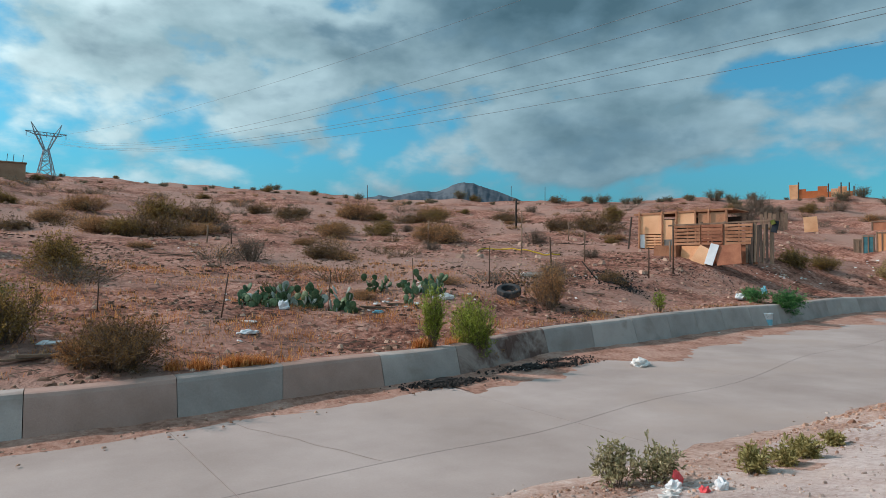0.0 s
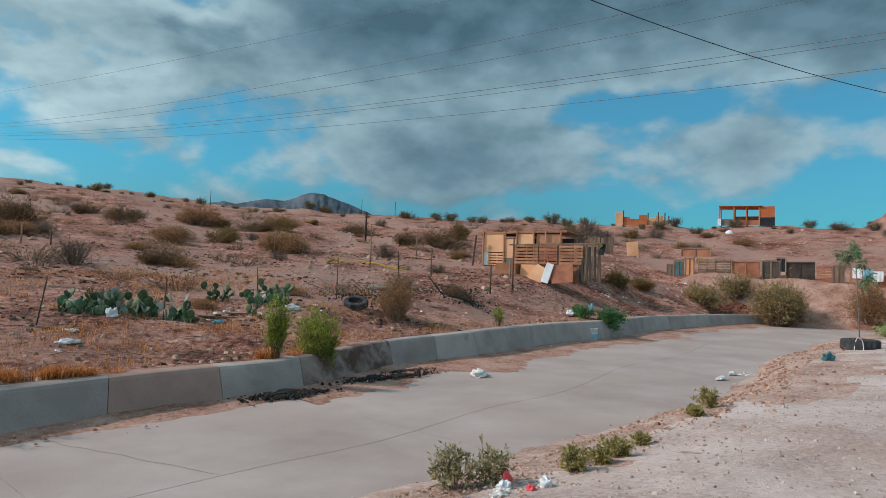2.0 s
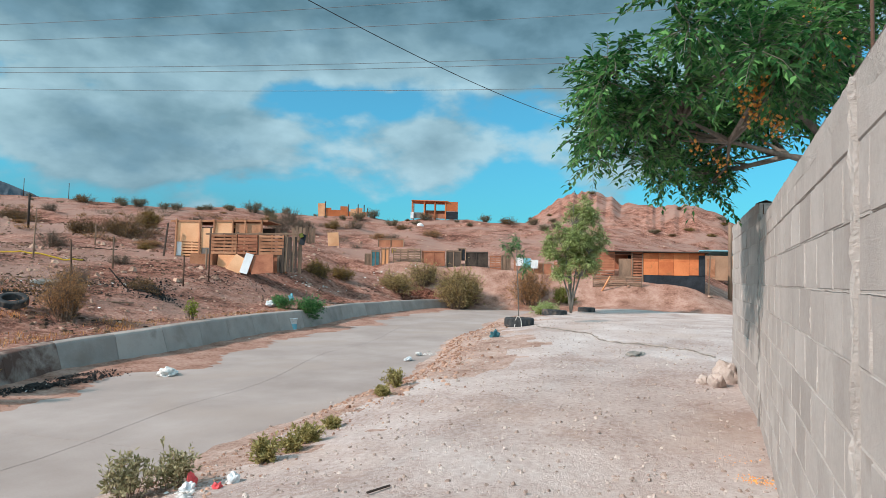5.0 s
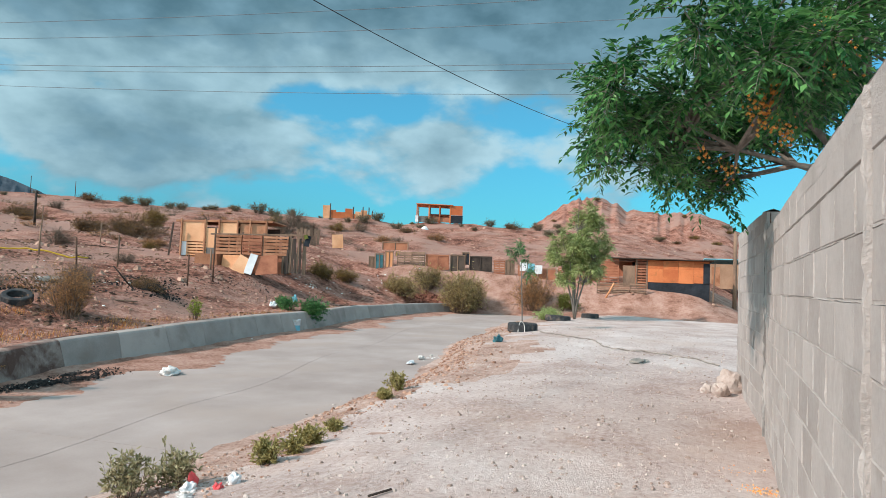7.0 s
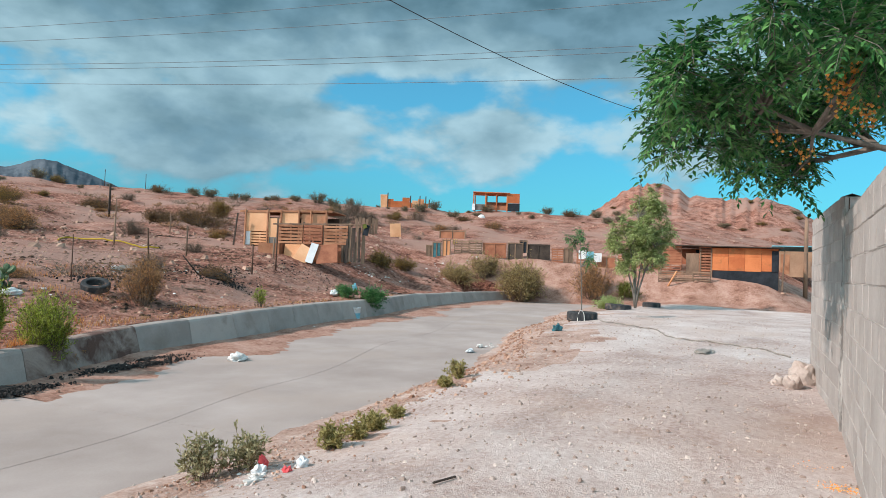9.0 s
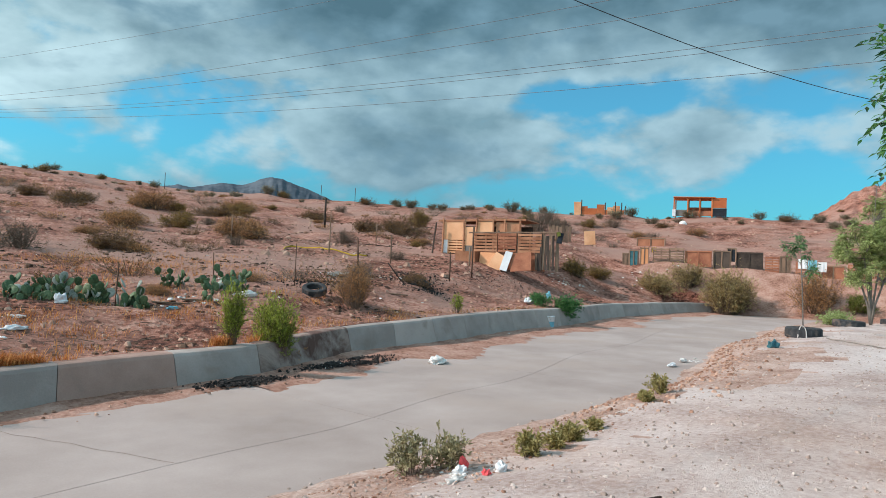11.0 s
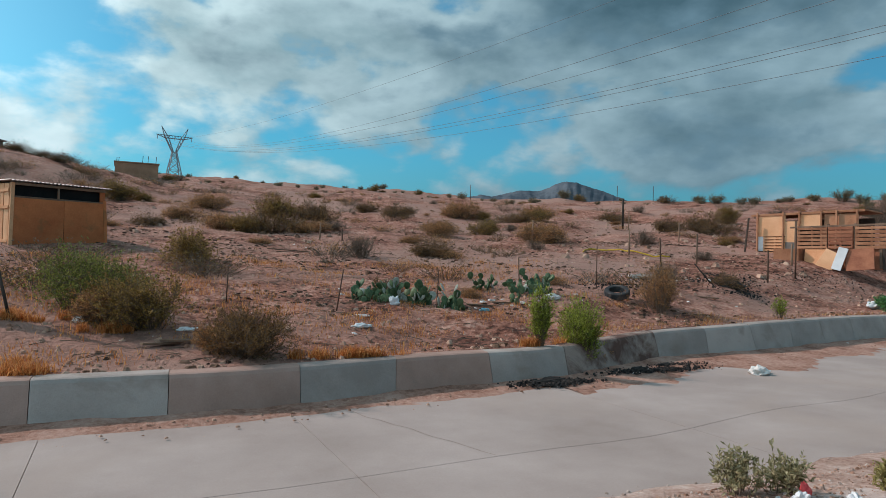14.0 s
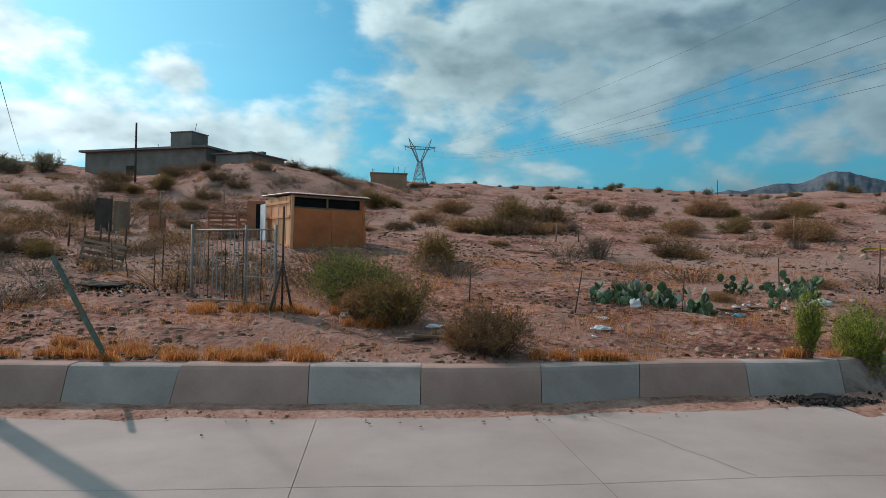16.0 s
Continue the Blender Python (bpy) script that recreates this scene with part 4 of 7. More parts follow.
prickly_pear(3.75, 12.75, 1.35, 0.55, 105, 1, "large clump of green prickly pear pads")
prickly_pear(4.55, 12.75, 0.6, 0.70, 50, 2, "tall clump of green prickly pear pads")
prickly_pear(5.02, 12.15, 0.65, 0.5, 38, 3, "small prickly pear beside a fence post")
prickly_pear(6.74, 14.1, 0.85, 0.34, 26, 4, "low spreading prickly pear")
prickly_pear(7.55, 13.4, 1.4, 0.5, 100, 5, "wide clump of green prickly pear pads")
prickly_pear(6.6, 12.5, 0.4, 0.3, 8, 6, "withered prickly pear fallen on the dirt")


# ---- trees ----
def leafy_tree(name, label, x, y, trunks, clumps, sprays, leaflets, leaf, lw, lmat, seed, clump_r, droop, fruit=None, base_z=None):
    rng = random.Random(seed)
    root = tagged(new(name), label, "tree")
    z0 = surface(x, y) if base_z is None else base_z
    root.matrix_basis = pose(x, y, z0 - 0.05)
    tv, tf, lv, lf = [], [], [], []
    for pts, radii in trunks:
        tube(tv, tf, [Vector(p) for p in pts], radii, 8)
    pydata("trunk", tv, tf, BARK, root, smooth=True)
    bv, bf = [], []
    nodes = [Vector(p) for pts, radii in trunks for p in pts[1:]]
    for c in clumps:
        c = Vector(c)
        src = min(nodes, key=lambda q: (q - c).length + (0.6 if q.z > c.z else 0))
        mid = src.lerp(c, 0.5) + rand_dir(rng) * 0.12
        ln = (c - src).length
        tube(bv, bf, [src, src.lerp(mid, 0.6), mid, mid.lerp(c, 0.6), c], [0.010 + 0.012 * ln, 0.008 + 0.009 * ln, 0.006 + 0.006 * ln, 0.006, 0.003], 5)
        for s in range(sprays):
            d = rand_dir(rng, 0.15)
            p0 = c + d * clump_r * 0.15
            tip = c + d * clump_r * rng.uniform(0.55, 1.1) - Vector((0, 0, droop * clump_r * rng.uniform(0.2, 1)))
            mid2 = p0.lerp(tip, 0.55) + Vector((0, 0, 0.10 * clump_r))
            tube(bv, bf, [p0, mid2, tip], [0.0035, 0.0022, 0.001], 3)
            for q in range(leaflets):
                k = (q + 0.5) / leaflets
                base = p0.lerp(mid2, k / 0.55) if k < 0.55 else mid2.lerp(tip, (k - 0.55) / 0.45)
                axis = (tip - p0).normalized()
                side = axis.cross(Vector((0, 0, 1)))
                side = side.normalized() if side.length > 1e-3 else Vector((1, 0, 0))
                ld = (axis * 0.55 + side * (1 if q % 2 else -1) * rng.uniform(0.5, 1) - Vector((0, 0, droop * rng.uniform(0.1, 0.9))) + rand_dir(rng) * 0.25).normalized()
                add_leaf(lv, lf, base, ld, Vector((0, 0, 1)) + rand_dir(rng) * 0.5, leaf * rng.uniform(0.7, 1.25), lw * rng.uniform(0.75, 1.2))
    pydata("brushwood", bv, bf, BARK, root)
    pydata("crown", lv, lf, lmat, root)
    if fruit:
        me = None
        for cx, cy, cz, n in [(a0 - 0.62, b0 + 0.1, c0, k0) for a0, b0, c0, k0 in fruit]:
            fv, ff = [], []
            for q in range(n):
                o = Vector((cx, cy, cz)) + Vector((rng.gauss(0, 0.045), rng.gauss(0, 0.045), rng.gauss(0, 0.06)))
                r = rng.uniform(0.011, 0.016)
                b = len(fv)
                fv += [tuple(o + Vector(w) * r) for w in ((1, 0, 0), (-1, 0, 0), (0, 1, 0), (0, -1, 0), (0, 0, 1), (0, 0, -1), (0.6, 0.6, 0.6), (-0.6, -0.6, 0.6))]
                ff += [(b, b + 2, b + 4), (b + 2, b + 1, b + 4), (b + 1, b + 3, b + 4), (b + 3, b, b + 4), (b + 2, b, b + 5), (b + 1, b + 2, b + 5), (b + 3, b + 1, b + 5), (b, b + 3, b + 5)]
                if q % 3 == 0:
                    tube(fv, ff, [o, o + Vector((rng.gauss(0, 0.02), rng.gauss(0, 0.02), 0.07))], [0.0012, 0.0012], 3)
            tagged(pydata("fruit_cluster", fv, ff, FRUIT, root, "hanging cluster of orange berries", smooth=True), kind="stuff")
    return root


FRUIT = material("orange_berry", [(0.3, (0.68, 0.24, 0.05)), (0.7, (0.86, 0.42, 0.10))], 8, 3, 0.5, (60, 0.2), 0, spread=0.6)
# chinaberry behind the wall, its crown hanging over the track; origin at the trunk's foot
rng = random.Random(31)
TX, TY, TZ = 7.2, -1.75, 0.35
trunks = [
    ([(0, 0, 0), (0.03, 0.05, 1.2), (-0.12, 0.16, 2.15), (-0.25, 0.35, 2.55)], [0.12, 0.10, 0.09, 0.075]),
    ([(-0.25, 0.35, 2.55), (-0.55, 0.75, 2.95), (-0.85, 1.05, 3.15), (-1.05, 1.35, 3.25)], [0.042, 0.032, 0.024, 0.014]),
    ([(-0.2, 0.3, 2.45), (-0.45, 0.85, 2.6), (-0.65, 1.35, 2.72), (-0.8, 1.8, 2.85)], [0.032, 0.024, 0.018, 0.010]),
    ([(-0.25, 0.35, 2.55), (-0.5, 0.3, 3.2), (-0.9, 0.4, 3.8), (-1.2, 0.5, 4.3)], [0.045, 0.034, 0.022, 0.012]),
    ([(-0.12, 0.16, 2.15), (0.3, -0.1, 2.9), (0.5, -0.3, 3.6), (0.4, -0.5, 4.3)], [0.045, 0.034, 0.022, 0.012]),
    ([(-0.3, 0.3, 2.7), (-1.0, -0.05, 3.1), (-1.7, -0.4, 3.5), (-2.4, -0.7, 3.8)], [0.04, 0.03, 0.02, 0.012]),
]
clumps = []
while len(clumps) < 150:
    p = Vector((rng.uniform(-2.9, 0.9), rng.uniform(-1.6, 3.1), rng.uniform(1.95, 5.2)))
    q = Vector(((p.x + 0.9) / 2.0, (p.y - 0.80) / 2.35, (p.z - 3.6) / 1.65))
    low = 2.25 + 0.35 * max(0.0, p.y - 1.6) + 0.9 * max(0.0, 1.6 - p.y)
    if 0.15 < q.length < 1.0 and p.z > low and p.y < 2.95 - 1.45 * max(0.0, p.z - 2.7):
        clumps.append(tuple(p))
fruit = [(-1.0, 1.05, 2.95, 38), (-1.05, 1.1, 2.75, 42), (-0.95, 0.95, 2.65, 30), (-1.2, 0.75, 3.05, 22), (-1.25, 0.6, 3.1, 24), (-1.3, 0.75, 3.3, 18), (-0.8, 1.55, 2.5, 12), (-0.7, 1.35, 2.42, 16), (-0.5, 0.55, 2.05, 10), (-0.3, 0.6, 1.8, 12), (-1.1, 1.2, 2.85, 30)]
leafy_tree("chinaberry_tree", "leafy green chinaberry tree with orange berry clusters leaning over the wall", TX, TY, trunks, clumps, 25, 13, 0.086, 0.034, L_TREE, 32, 0.40, 0.25, fruit, base_z=TZ)

# young tree on the verge
rng = random.Random(33)
trunks = [([(0, 0, 0), (dx * 0.15, dy * 0.15, 0.8), (dx * 0.5, dy * 0.5, 1.7), (dx, dy, 2.6 + abs(dx))], [0.05, 0.042, 0.032, 0.015]) for dx, dy in ((-0.15, 0.25), (0.2, -0.3), (0.1, 0.75), (-0.2, -0.8), (0.0, 0.05), (0.3, 0.2))] + [([(0, 0, 1.2), (0.02, 0.05, 2.6), (-0.05, -0.05, 4.0), (0.0, -0.1, 5.6)], [0.035, 0.028, 0.018, 0.006])]
clumps = []
while len(clumps) < 88:
    p = Vector((rng.uniform(-1.3, 1.3), rng.uniform(-1.7, 1.7), rng.uniform(1.7, 6.0)))
    wide = lerp_table([(1.5, 0.6), (2.2, 1.35), (3.4, 1.25), (4.4, 0.75), (6.0, 0.12)], p.z)
    if math.hypot(p.x, p.y + 0.15 * (p.z - 2)) < wide:
        clumps.append(tuple(p))
leafy_tree("young_tree", "young light green tree with several thin stems", 30.0, 5.05, trunks, clumps, 30, 12, 0.12, 0.042, L_YOUNG, 34, 0.42, 0.15)
# sapling tied to a stick in a tyre
trunks = [([(0, 0, 0), (0.02, 0.03, 0.8), (-0.02, 0.06, 1.6), (0.02, 0.12, 2.4)], [0.018, 0.016, 0.014, 0.008])]
clumps = [(0.0, 0.2, 2.45), (0.1, 0.35, 2.3), (-0.1, 0.05, 2.5), (0.05, 0.15, 2.65), (0.0, 0.45, 2.45), (0.0, -0.05, 2.2), (0.0, -0.2, 1.75), (0.05, -0.15, 1.9)]
leafy_tree("sapling", "thin sapling with a small tuft of dark leaves", 19.1, 4.7, trunks, clumps, 16, 11, 0.075, 0.024, L_TREE, 36, 0.24, 0.5)


# ---- dry grass ----
def grass(name, seed, spots, per, tall, mat, label, wide=0.006):
    rng = random.Random(seed)
    v, fc = [], []
    for x, y, rx, ry in spots:
        for i in range(per):
            gx, gy = x + rng.gauss(0, rx), y + rng.gauss(0, ry)
            if gy < kerb_y(gx) + 0.3 and gy > lerp_table(EDGE, gx):
                continue
            z = surface(gx, gy) - 0.01
            h = tall * rng.uniform(0.4, 1.2)
            a, lean = rng.uniform(0, 6.28), rng.uniform(0.1, 0.9)
            d = Vector((math.cos(a) * lean, math.sin(a) * lean, 1)).normalized()
            s = Vector((-math.sin(a), math.cos(a), 0)) * wide * rng.uniform(0.6, 1.3)
            p = Vector((gx, gy, z))
            m, t = p + d * h * 0.55, p + d * h - Vector((0, 0, 0.25 * h * lean)) + Vector((math.cos(a), math.sin(a), 0)) * h * 0.2
            b = len(v)
            v += [tuple(p - s), tuple(p + s), tuple(m - s * 0.7), tuple(m + s * 0.7), tuple(t)]
            fc += [(b, b + 1, b + 3, b + 2), (b + 2, b + 3, b + 4)]
    return tagged(pydata(name, v, fc, mat), label, "grass", kind="stuff")


rng = random.Random(51)
spots = [(rng.uniform(-5.6, -1.3), 8.02 + 0.9 * rng.random() ** 2, rng.uniform(0.03, 0.09), 0.04) for i in range(46)]
spots += [(rng.gauss(-2.9, 0.55), rng.gauss(11.1, 0.18), 0.06, 0.05) for i in range(20)]
spots += [(rng.gauss(2.1, 0.4), rng.gauss(8.58, 0.06), 0.06, 0.04) for i in range(14)]
spots += [(rng.gauss(-0.9, 0.2), 10.3, 0.05, 0.05) for i in range(6)] + [(rng.uniform(5.0, 6.6), rng.uniform(8.95, 9.2), 0.08, 0.05) for i in range(8)]
grass("dry_grass", 52, spots, 130, 0.19, L_STRAW, "tufts of orange dry grass behind the kerb", 0.005)
spots = [(rng.uniform(-7, 11), rng.uniform(8.6, 19), 0.25, 0.2) for i in range(210)] + [(5.2, 14.8, 0.3, 0.2), (5.8, 15.4, 0.3, 0.25), (8.7, 20.0, 0.4, 0.3), (-2, 27, 1.0, 0.3), (0, 27.5, 1.0, 0.3), (1, 28, 0.9, 0.3), (9, 12.2, 0.2, 0.1)]
grass("dry_grass", 53, spots, 95, 0.12, L_STRAW, "sparse orange dry grass over the lot", 0.005)
spots = [(x, kerb_y(x) + rng.uniform(0.6, 1.0), 0.2, 0.1) for x in [7 + i * 0.7 for i in range(22)]]
grass("dry_grass", 54, spots, 60, 0.10, L_BROWN, "flattened brown dry grass along the kerb", 0.005)
spots = [(1.9 + rng.uniform(-0.1, 0.5), 8.15 + rng.uniform(-0.03, 0.12), 0.1, 0.04) for i in range(6)]
grass("dead_weed", 55, spots, 80, 0.13, L_DARK, "dead weeds hanging over the kerb", 0.004)

# ---- timber, sheet and block things ----
OSB = material("orange_board", [(0.3, (0.44, 0.115, 0.04)), (0.7, (0.64, 0.205, 0.075))], 1.1, 6, 0.75, (26, 0.4), 0.25, 40, per_object=0.3, stains=(1.6, 0.58, 0.75, (0.26, 0.12, 0.05)))
PALE_PLY = material("pale_board", [(0.3, (0.62, 0.27, 0.125)), (0.7, (0.82, 0.45, 0.25))], 1.0, 6, 0.75, (22, 0.35), 0.2, 30, per_object=0.3)
OLD_WOOD = material("weathered_wood", [(0.3, (0.13, 0.085, 0.06)), (0.7, (0.32, 0.20, 0.135))], 2.0, 7, 0.9, (30, 0.4), 0.4, 40, per_object=0.35, stretch=(1, 1, 0.3))
PALLET = material("pallet_wood", [(0.3, (0.28, 0.115, 0.06)), (0.7, (0.52, 0.25, 0.14))], 2.0, 7, 0.85, (30, 0.4), 0.3, 40, per_object=0.35)
RED_WOOD = material("reddish_wood", [(0.3, (0.24, 0.085, 0.05)), (0.7, (0.44, 0.18, 0.10))], 2.0, 7, 0.9, (30, 0.4), 0.4, 40, per_object=0.35)
DARK_WOOD = material("dark_wood", [(0.3, (0.035, 0.026, 0.022)), (0.7, (0.095, 0.07, 0.055))], 2.0, 6, 0.9, (30, 0.4), 0.3, per_object=0.3)
BLACK = material("black_felt", [(0.3, (0.008, 0.010, 0.013)), (0.7, (0.03, 0.036, 0.045))], 2.0, 6, 0.8, (20, 0.4), 0.4, 12)
# near-black colour that stands in for the shade inside openings
SHADE = material("painted_shade", [(0.3, (0.006, 0.006, 0.007)), (0.7, (0.018, 0.017, 0.016))], 2.0, 4, 0.95, (20, 0.3), 0)
ZINC = material("corrugated_zinc", [(0.3, (0.26, 0.25, 0.24)), (0.7, (0.46, 0.44, 0.42))], 1.5, 6, 0.5, (30, 0.3), 0.1, metal=0.5)
WHITE_BOARD = material("white_board", [(0.3, (0.55, 0.56, 0.56)), (0.7, (0.76, 0.77, 0.77))], 1.5, 5, 0.7, (30, 0.2), 0.1, per_object=0.2)
TEAL = material("teal_tarp", [(0.3, (0.02, 0.085, 0.10)), (0.7, (0.06, 0.18, 0.20))], 3, 5, 0.5, (20, 0.2), 0.4, 10)
BLUE_SHEET = material("blue_sheet", [(0.3, (0.10, 0.33, 0.42)), (0.7, (0.24, 0.52, 0.60))], 3, 5, 0.5, (20, 0.2), 0.2, 10)
YELLOW = material("yellow_plastic", [(0.3, (0.50, 0.30, 0.02)), (0.7, (0.70, 0.46, 0.05))], 3, 5, 0.5, (20, 0.2), 0.3, 10)
GREYBLOCK = material("grey_render", [(0.3, (0.13, 0.115, 0.10)), (0.7, (0.23, 0.205, 0.185))], 0.8, 7, 0.95, (14, 0.3), 0.3, 20)
CLAY = material("clay_block", [(0.3, (0.28, 0.155, 0.095)), (0.7, (0.42, 0.25, 0.16))], 1.0, 7, 0.95, (12, 0.3), 0.3, 20)
GALV = material("galvanised_steel", [(0.3, (0.20, 0.185, 0.17)), (0.7, (0.34, 0.315, 0.29))], 5, 5, 0.6, (50, 0.3), 0.1, metal=0.3, stains=(3, 0.55, 0.7, (0.18, 0.10, 0.06)))
GREEN_STEEL = material("green_steel", [(0.3, (0.05, 0.085, 0.07)), (0.7, (0.13, 0.17, 0.14))], 6, 5, 0.7, (40, 0.3), 0.2, stains=(5, 0.52, 0.65, (0.16, 0.08, 0.045)))


def base_z(*pts):
    return min(surface(x, y) for x, y in pts)


def bar(x, y, z, sx, sy, sz, mat, parent, name, rz=0.0, rx=0.0, ry=0.0, bevel=0.004, label=""):
    """A bevelled board or beam, centred, turned about its own centre."""
    return part(name, boxed(0, 0, 0, sx, sy, sz, bevel=min(bevel, 0.3 * min(sx, sy, sz))), mat, parent, label, m=pose(x, y, z, rx, ry, rz))


def pallet_parts(parent, w, h, mat, x=0, y=0, z=0, slats=7, seed=0, gap=0.45):
    """An upright pallet: boards across three stringers."""
    rng = random.Random(seed)
    pallet = new("pallet")
    pallet.parent = parent
    pallet.matrix_basis = pose(x, y, z)
    for s in (-0.48, 0, 0.48):
        part("stringer", boxed(s * w, 0.05, h / 2, 0.045, 0.08, h, bevel=0.004), mat, pallet)
    for i in range(slats):
        bar(0, 0, h * (i + 0.5) / slats, w, 0.018, h / slats * (1 - gap) * rng.uniform(0.85, 1.15), mat, pallet, "slat", ry=rng.uniform(-1.2, 1.2))


def corrugated(parent, name, x, y, z, w, d, mat, rx=0, rz=0, waves=26, amp=0.018):
    n = waves * 4
    v = []
    for side in (0, 1):
        for i in range(n + 1):
            for yy in (-d / 2, d / 2):
                v.append((w * (i / n - 0.5), yy, amp * math.sin(2 * math.pi * i / 4) - 0.004 * side))
    m = (n + 1) * 2
    fc = [(2 * i, 2 * i + 2, 2 * i + 3, 2 * i + 1) for i in range(n)] + [(m + 2 * i + 1, m + 2 * i + 3, m + 2 * i + 2, m + 2 * i) for i in range(n)]
    fc += [(2 * i, m + 2 * i, m + 2 * i + 2, 2 * i + 2) for i in range(n)] + [(2 * i + 1, 2 * i + 3, m + 2 * i + 3, m + 2 * i + 1) for i in range(n)]
    return pydata(name, v, fc, mat, parent, m=pose(x, y, z, rx, 0, rz))


# -- plywood hut on the lot --
def build_hut():
    x, y, rz = -4.13, 20.4, 32.0
    z = base_z((-4.13, 20.4), (-2.1, 21.7)) - 0.25
    hut = empty("plywood_hut", pose(x, y, z, 0, 0, rz), "plywood hut with a corrugated roof and an open dark slot", "hut")
    w, d, h = 2.45, 2.4, 1.93
    bar(w * 0.27, 0, 0.76, w * 0.535, 0.03, 1.5, OSB, hut, "front_board", ry=0.4)
    bar(w * 0.77, -0.006, 0.76, w * 0.455, 0.03, 1.52, OSB, hut, "front_board", ry=-0.4)
    bar(w + 0.02, -0.015, 0.8, 0.09, 0.05, 1.62, OSB, hut, "corner_post", ry=-3.2)
    bar(0.0, -0.012, 0.95, 0.09, 0.06, 1.9, PALE_PLY, hut, "corner_post", ry=1.0)
    bar(w / 2, 0.01, 1.53, w, 0.05, 0.05, OLD_WOOD, hut, "rail")
    bar(w / 2, 0.0, 1.88, w + 0.05, 0.06, 0.07, OLD_WOOD, hut, "rail")
    bar(w * 0.48, 0.03, 1.7, 0.05, 0.05, 0.36, OLD_WOOD, hut, "stud")
    bar(w * 0.97, 0.03, 1.7, 0.12, 0.05, 0.36, OSB, hut, "stud")
    # added near-black board: the shade inside the slot, put in as colour
    bar(w / 2, 0.12, 1.7, w - 0.15, 0.02, 0.38, SHADE, hut, "slot_shade_board")
    bar(w / 2, d, 0.95, w, 0.04, 1.9, DARK_WOOD, hut, "back_board")
    bar(w, d / 2, 0.95, 0.04, d - 0.1, 1.9, OSB, hut, "side_board")
    rng = random.Random(5)
    n = 7
    for i in range(n):
        bar(-0.015 - 0.01 * (i % 2), 0.08 + (i + 0.5) * (d - 0.1) / n, 0.95, 0.03, (d - 0.1) / n - 0.02, 1.85 + rng.uniform(-0.04, 0.06), PALE_PLY, hut, "side_plank", rx=rng.uniform(-0.8, 0.8))
    for zz in (0.35, 1.25, 1.7):
        bar(-0.05, d / 2, zz, 0.03, d - 0.1, 0.08, PALE_PLY, hut, "batten")
    corrugated(hut, "roof", w / 2, d / 2 - 0.02, h + 0.06, w + 0.25, d + 0.3, ZINC, rx=1.5)
    bar(w / 2, d / 2, 0.05, w, d, 0.06, OLD_WOOD, hut, "floor_frame")
    bar(-0.25, d * 0.8, 1.1, 0.03, 0.5, 1.2, WHITE_BOARD, hut, "loose_sheet", label="pale loose sheet at the side")


build_hut()


# -- reddish pallet pen behind the hut --
def pallet_fence(x, y, rz, n, w, h, mat, label, seed, slats=6, name="pallet_fence"):
    f = empty(name, pose(x, y, base_z((x, y)) - 0.03, 0, 0, rz), label, "fence")
    for i in range(n):
        pallet_parts(f, w, h * (0.93 + 0.1 * ((i * 7 + seed) % 3) / 2), mat, (i + 0.5) * (w + 0.04), 0, 0, slats, seed * 10 + i)
    return f


pallet_fence(-7.4, 22.6, 8, 2, 0.95, 0.9, RED_WOOD, "reddish pallet fence beside the plywood hut", 1)
pf = empty("door_panel", pose(-5.75, 22.6, base_z((-5.75, 22.6)) - 0.02, 0, 0, 10), "dark red upright door panel with a slot", "panel")
bar(0, 0, 0.65, 0.62, 0.04, 1.3, RED_WOOD, pf, "leaf")
# no hole is cut: a near-black strip paints the slot's shade
bar(0.05, -0.024, 0.75, 0.14, 0.012, 0.9, SHADE, pf, "slot")
for px, py, w, h, mt, lab in ((-10.95, 22.8, 0.5, 1.15, DARK_WOOD, "dark weathered upright panel on the slope"), (-10.4, 22.9, 0.5, 1.12, OLD_WOOD, "brown weathered upright panel on the slope"), (-9.3, 23.2, 0.55, 0.62, RED_WOOD, "low reddish board leaning on a post")):
    pn = empty("upright_panel", pose(px, py, base_z((px, py)) - 0.03, -4, 0, 20), lab, "panel")
    bar(0, 0, h / 2, w, 0.05, h, mt, pn, "board", ry=2)
    bar(w * 0.45, 0.05, h * 0.55, 0.06, 0.06, h * 1.1, OLD_WOOD, pn, "stake")
fp = empty("leaning_pallet", pose(-7.35, 15.1, base_z((-7.35, 15.1)), -35, 12, 25), "grey wooden pallet leaning on the ground", "pallet")
pallet_parts(fp, 0.9, 0.75, OLD_WOOD, 0, 0, 0, 5, 3)


# -- bar gate --
def build_gate():
    z0 = base_z((-4.41, 12.4), (-2.6, 11.3))
    g = empty("bar_gate", pose(-4.35, 12.35, z0, 0, 0, -31), "galvanised steel bar gate standing open on the lot", "gate")
    w, h = 2.05, 1.42
    for k, nm in ((0.0, "gate_post"), (0.66, "gate_post"), (1.0, "gate_post")):
        rod(w * k, 0, -0.1, w * k, 0, h + (0.03 if k else 0.06), 0.026 if k != 0.66 else 0.02, GALV, g, nm, 8)
    for zz in (0.12, h - 0.05):
        rod(0, 0, zz, w, 0, zz, 0.016, GALV, g, "rail", 6)
    rod(w * 0.66, 0, 0.55, w, 0, 0.55, 0.012, GALV, g, "rail", 6)
    n = 19
    for i in range(1, n):
        x = w * i / n
        if abs(x - w * 0.66) > 0.03:
            rod(x, 0, 0.12, x, 0, h - 0.05, 0.011, GALV if i % 4 else RUST, g, "gate_bar", 4)
    return g


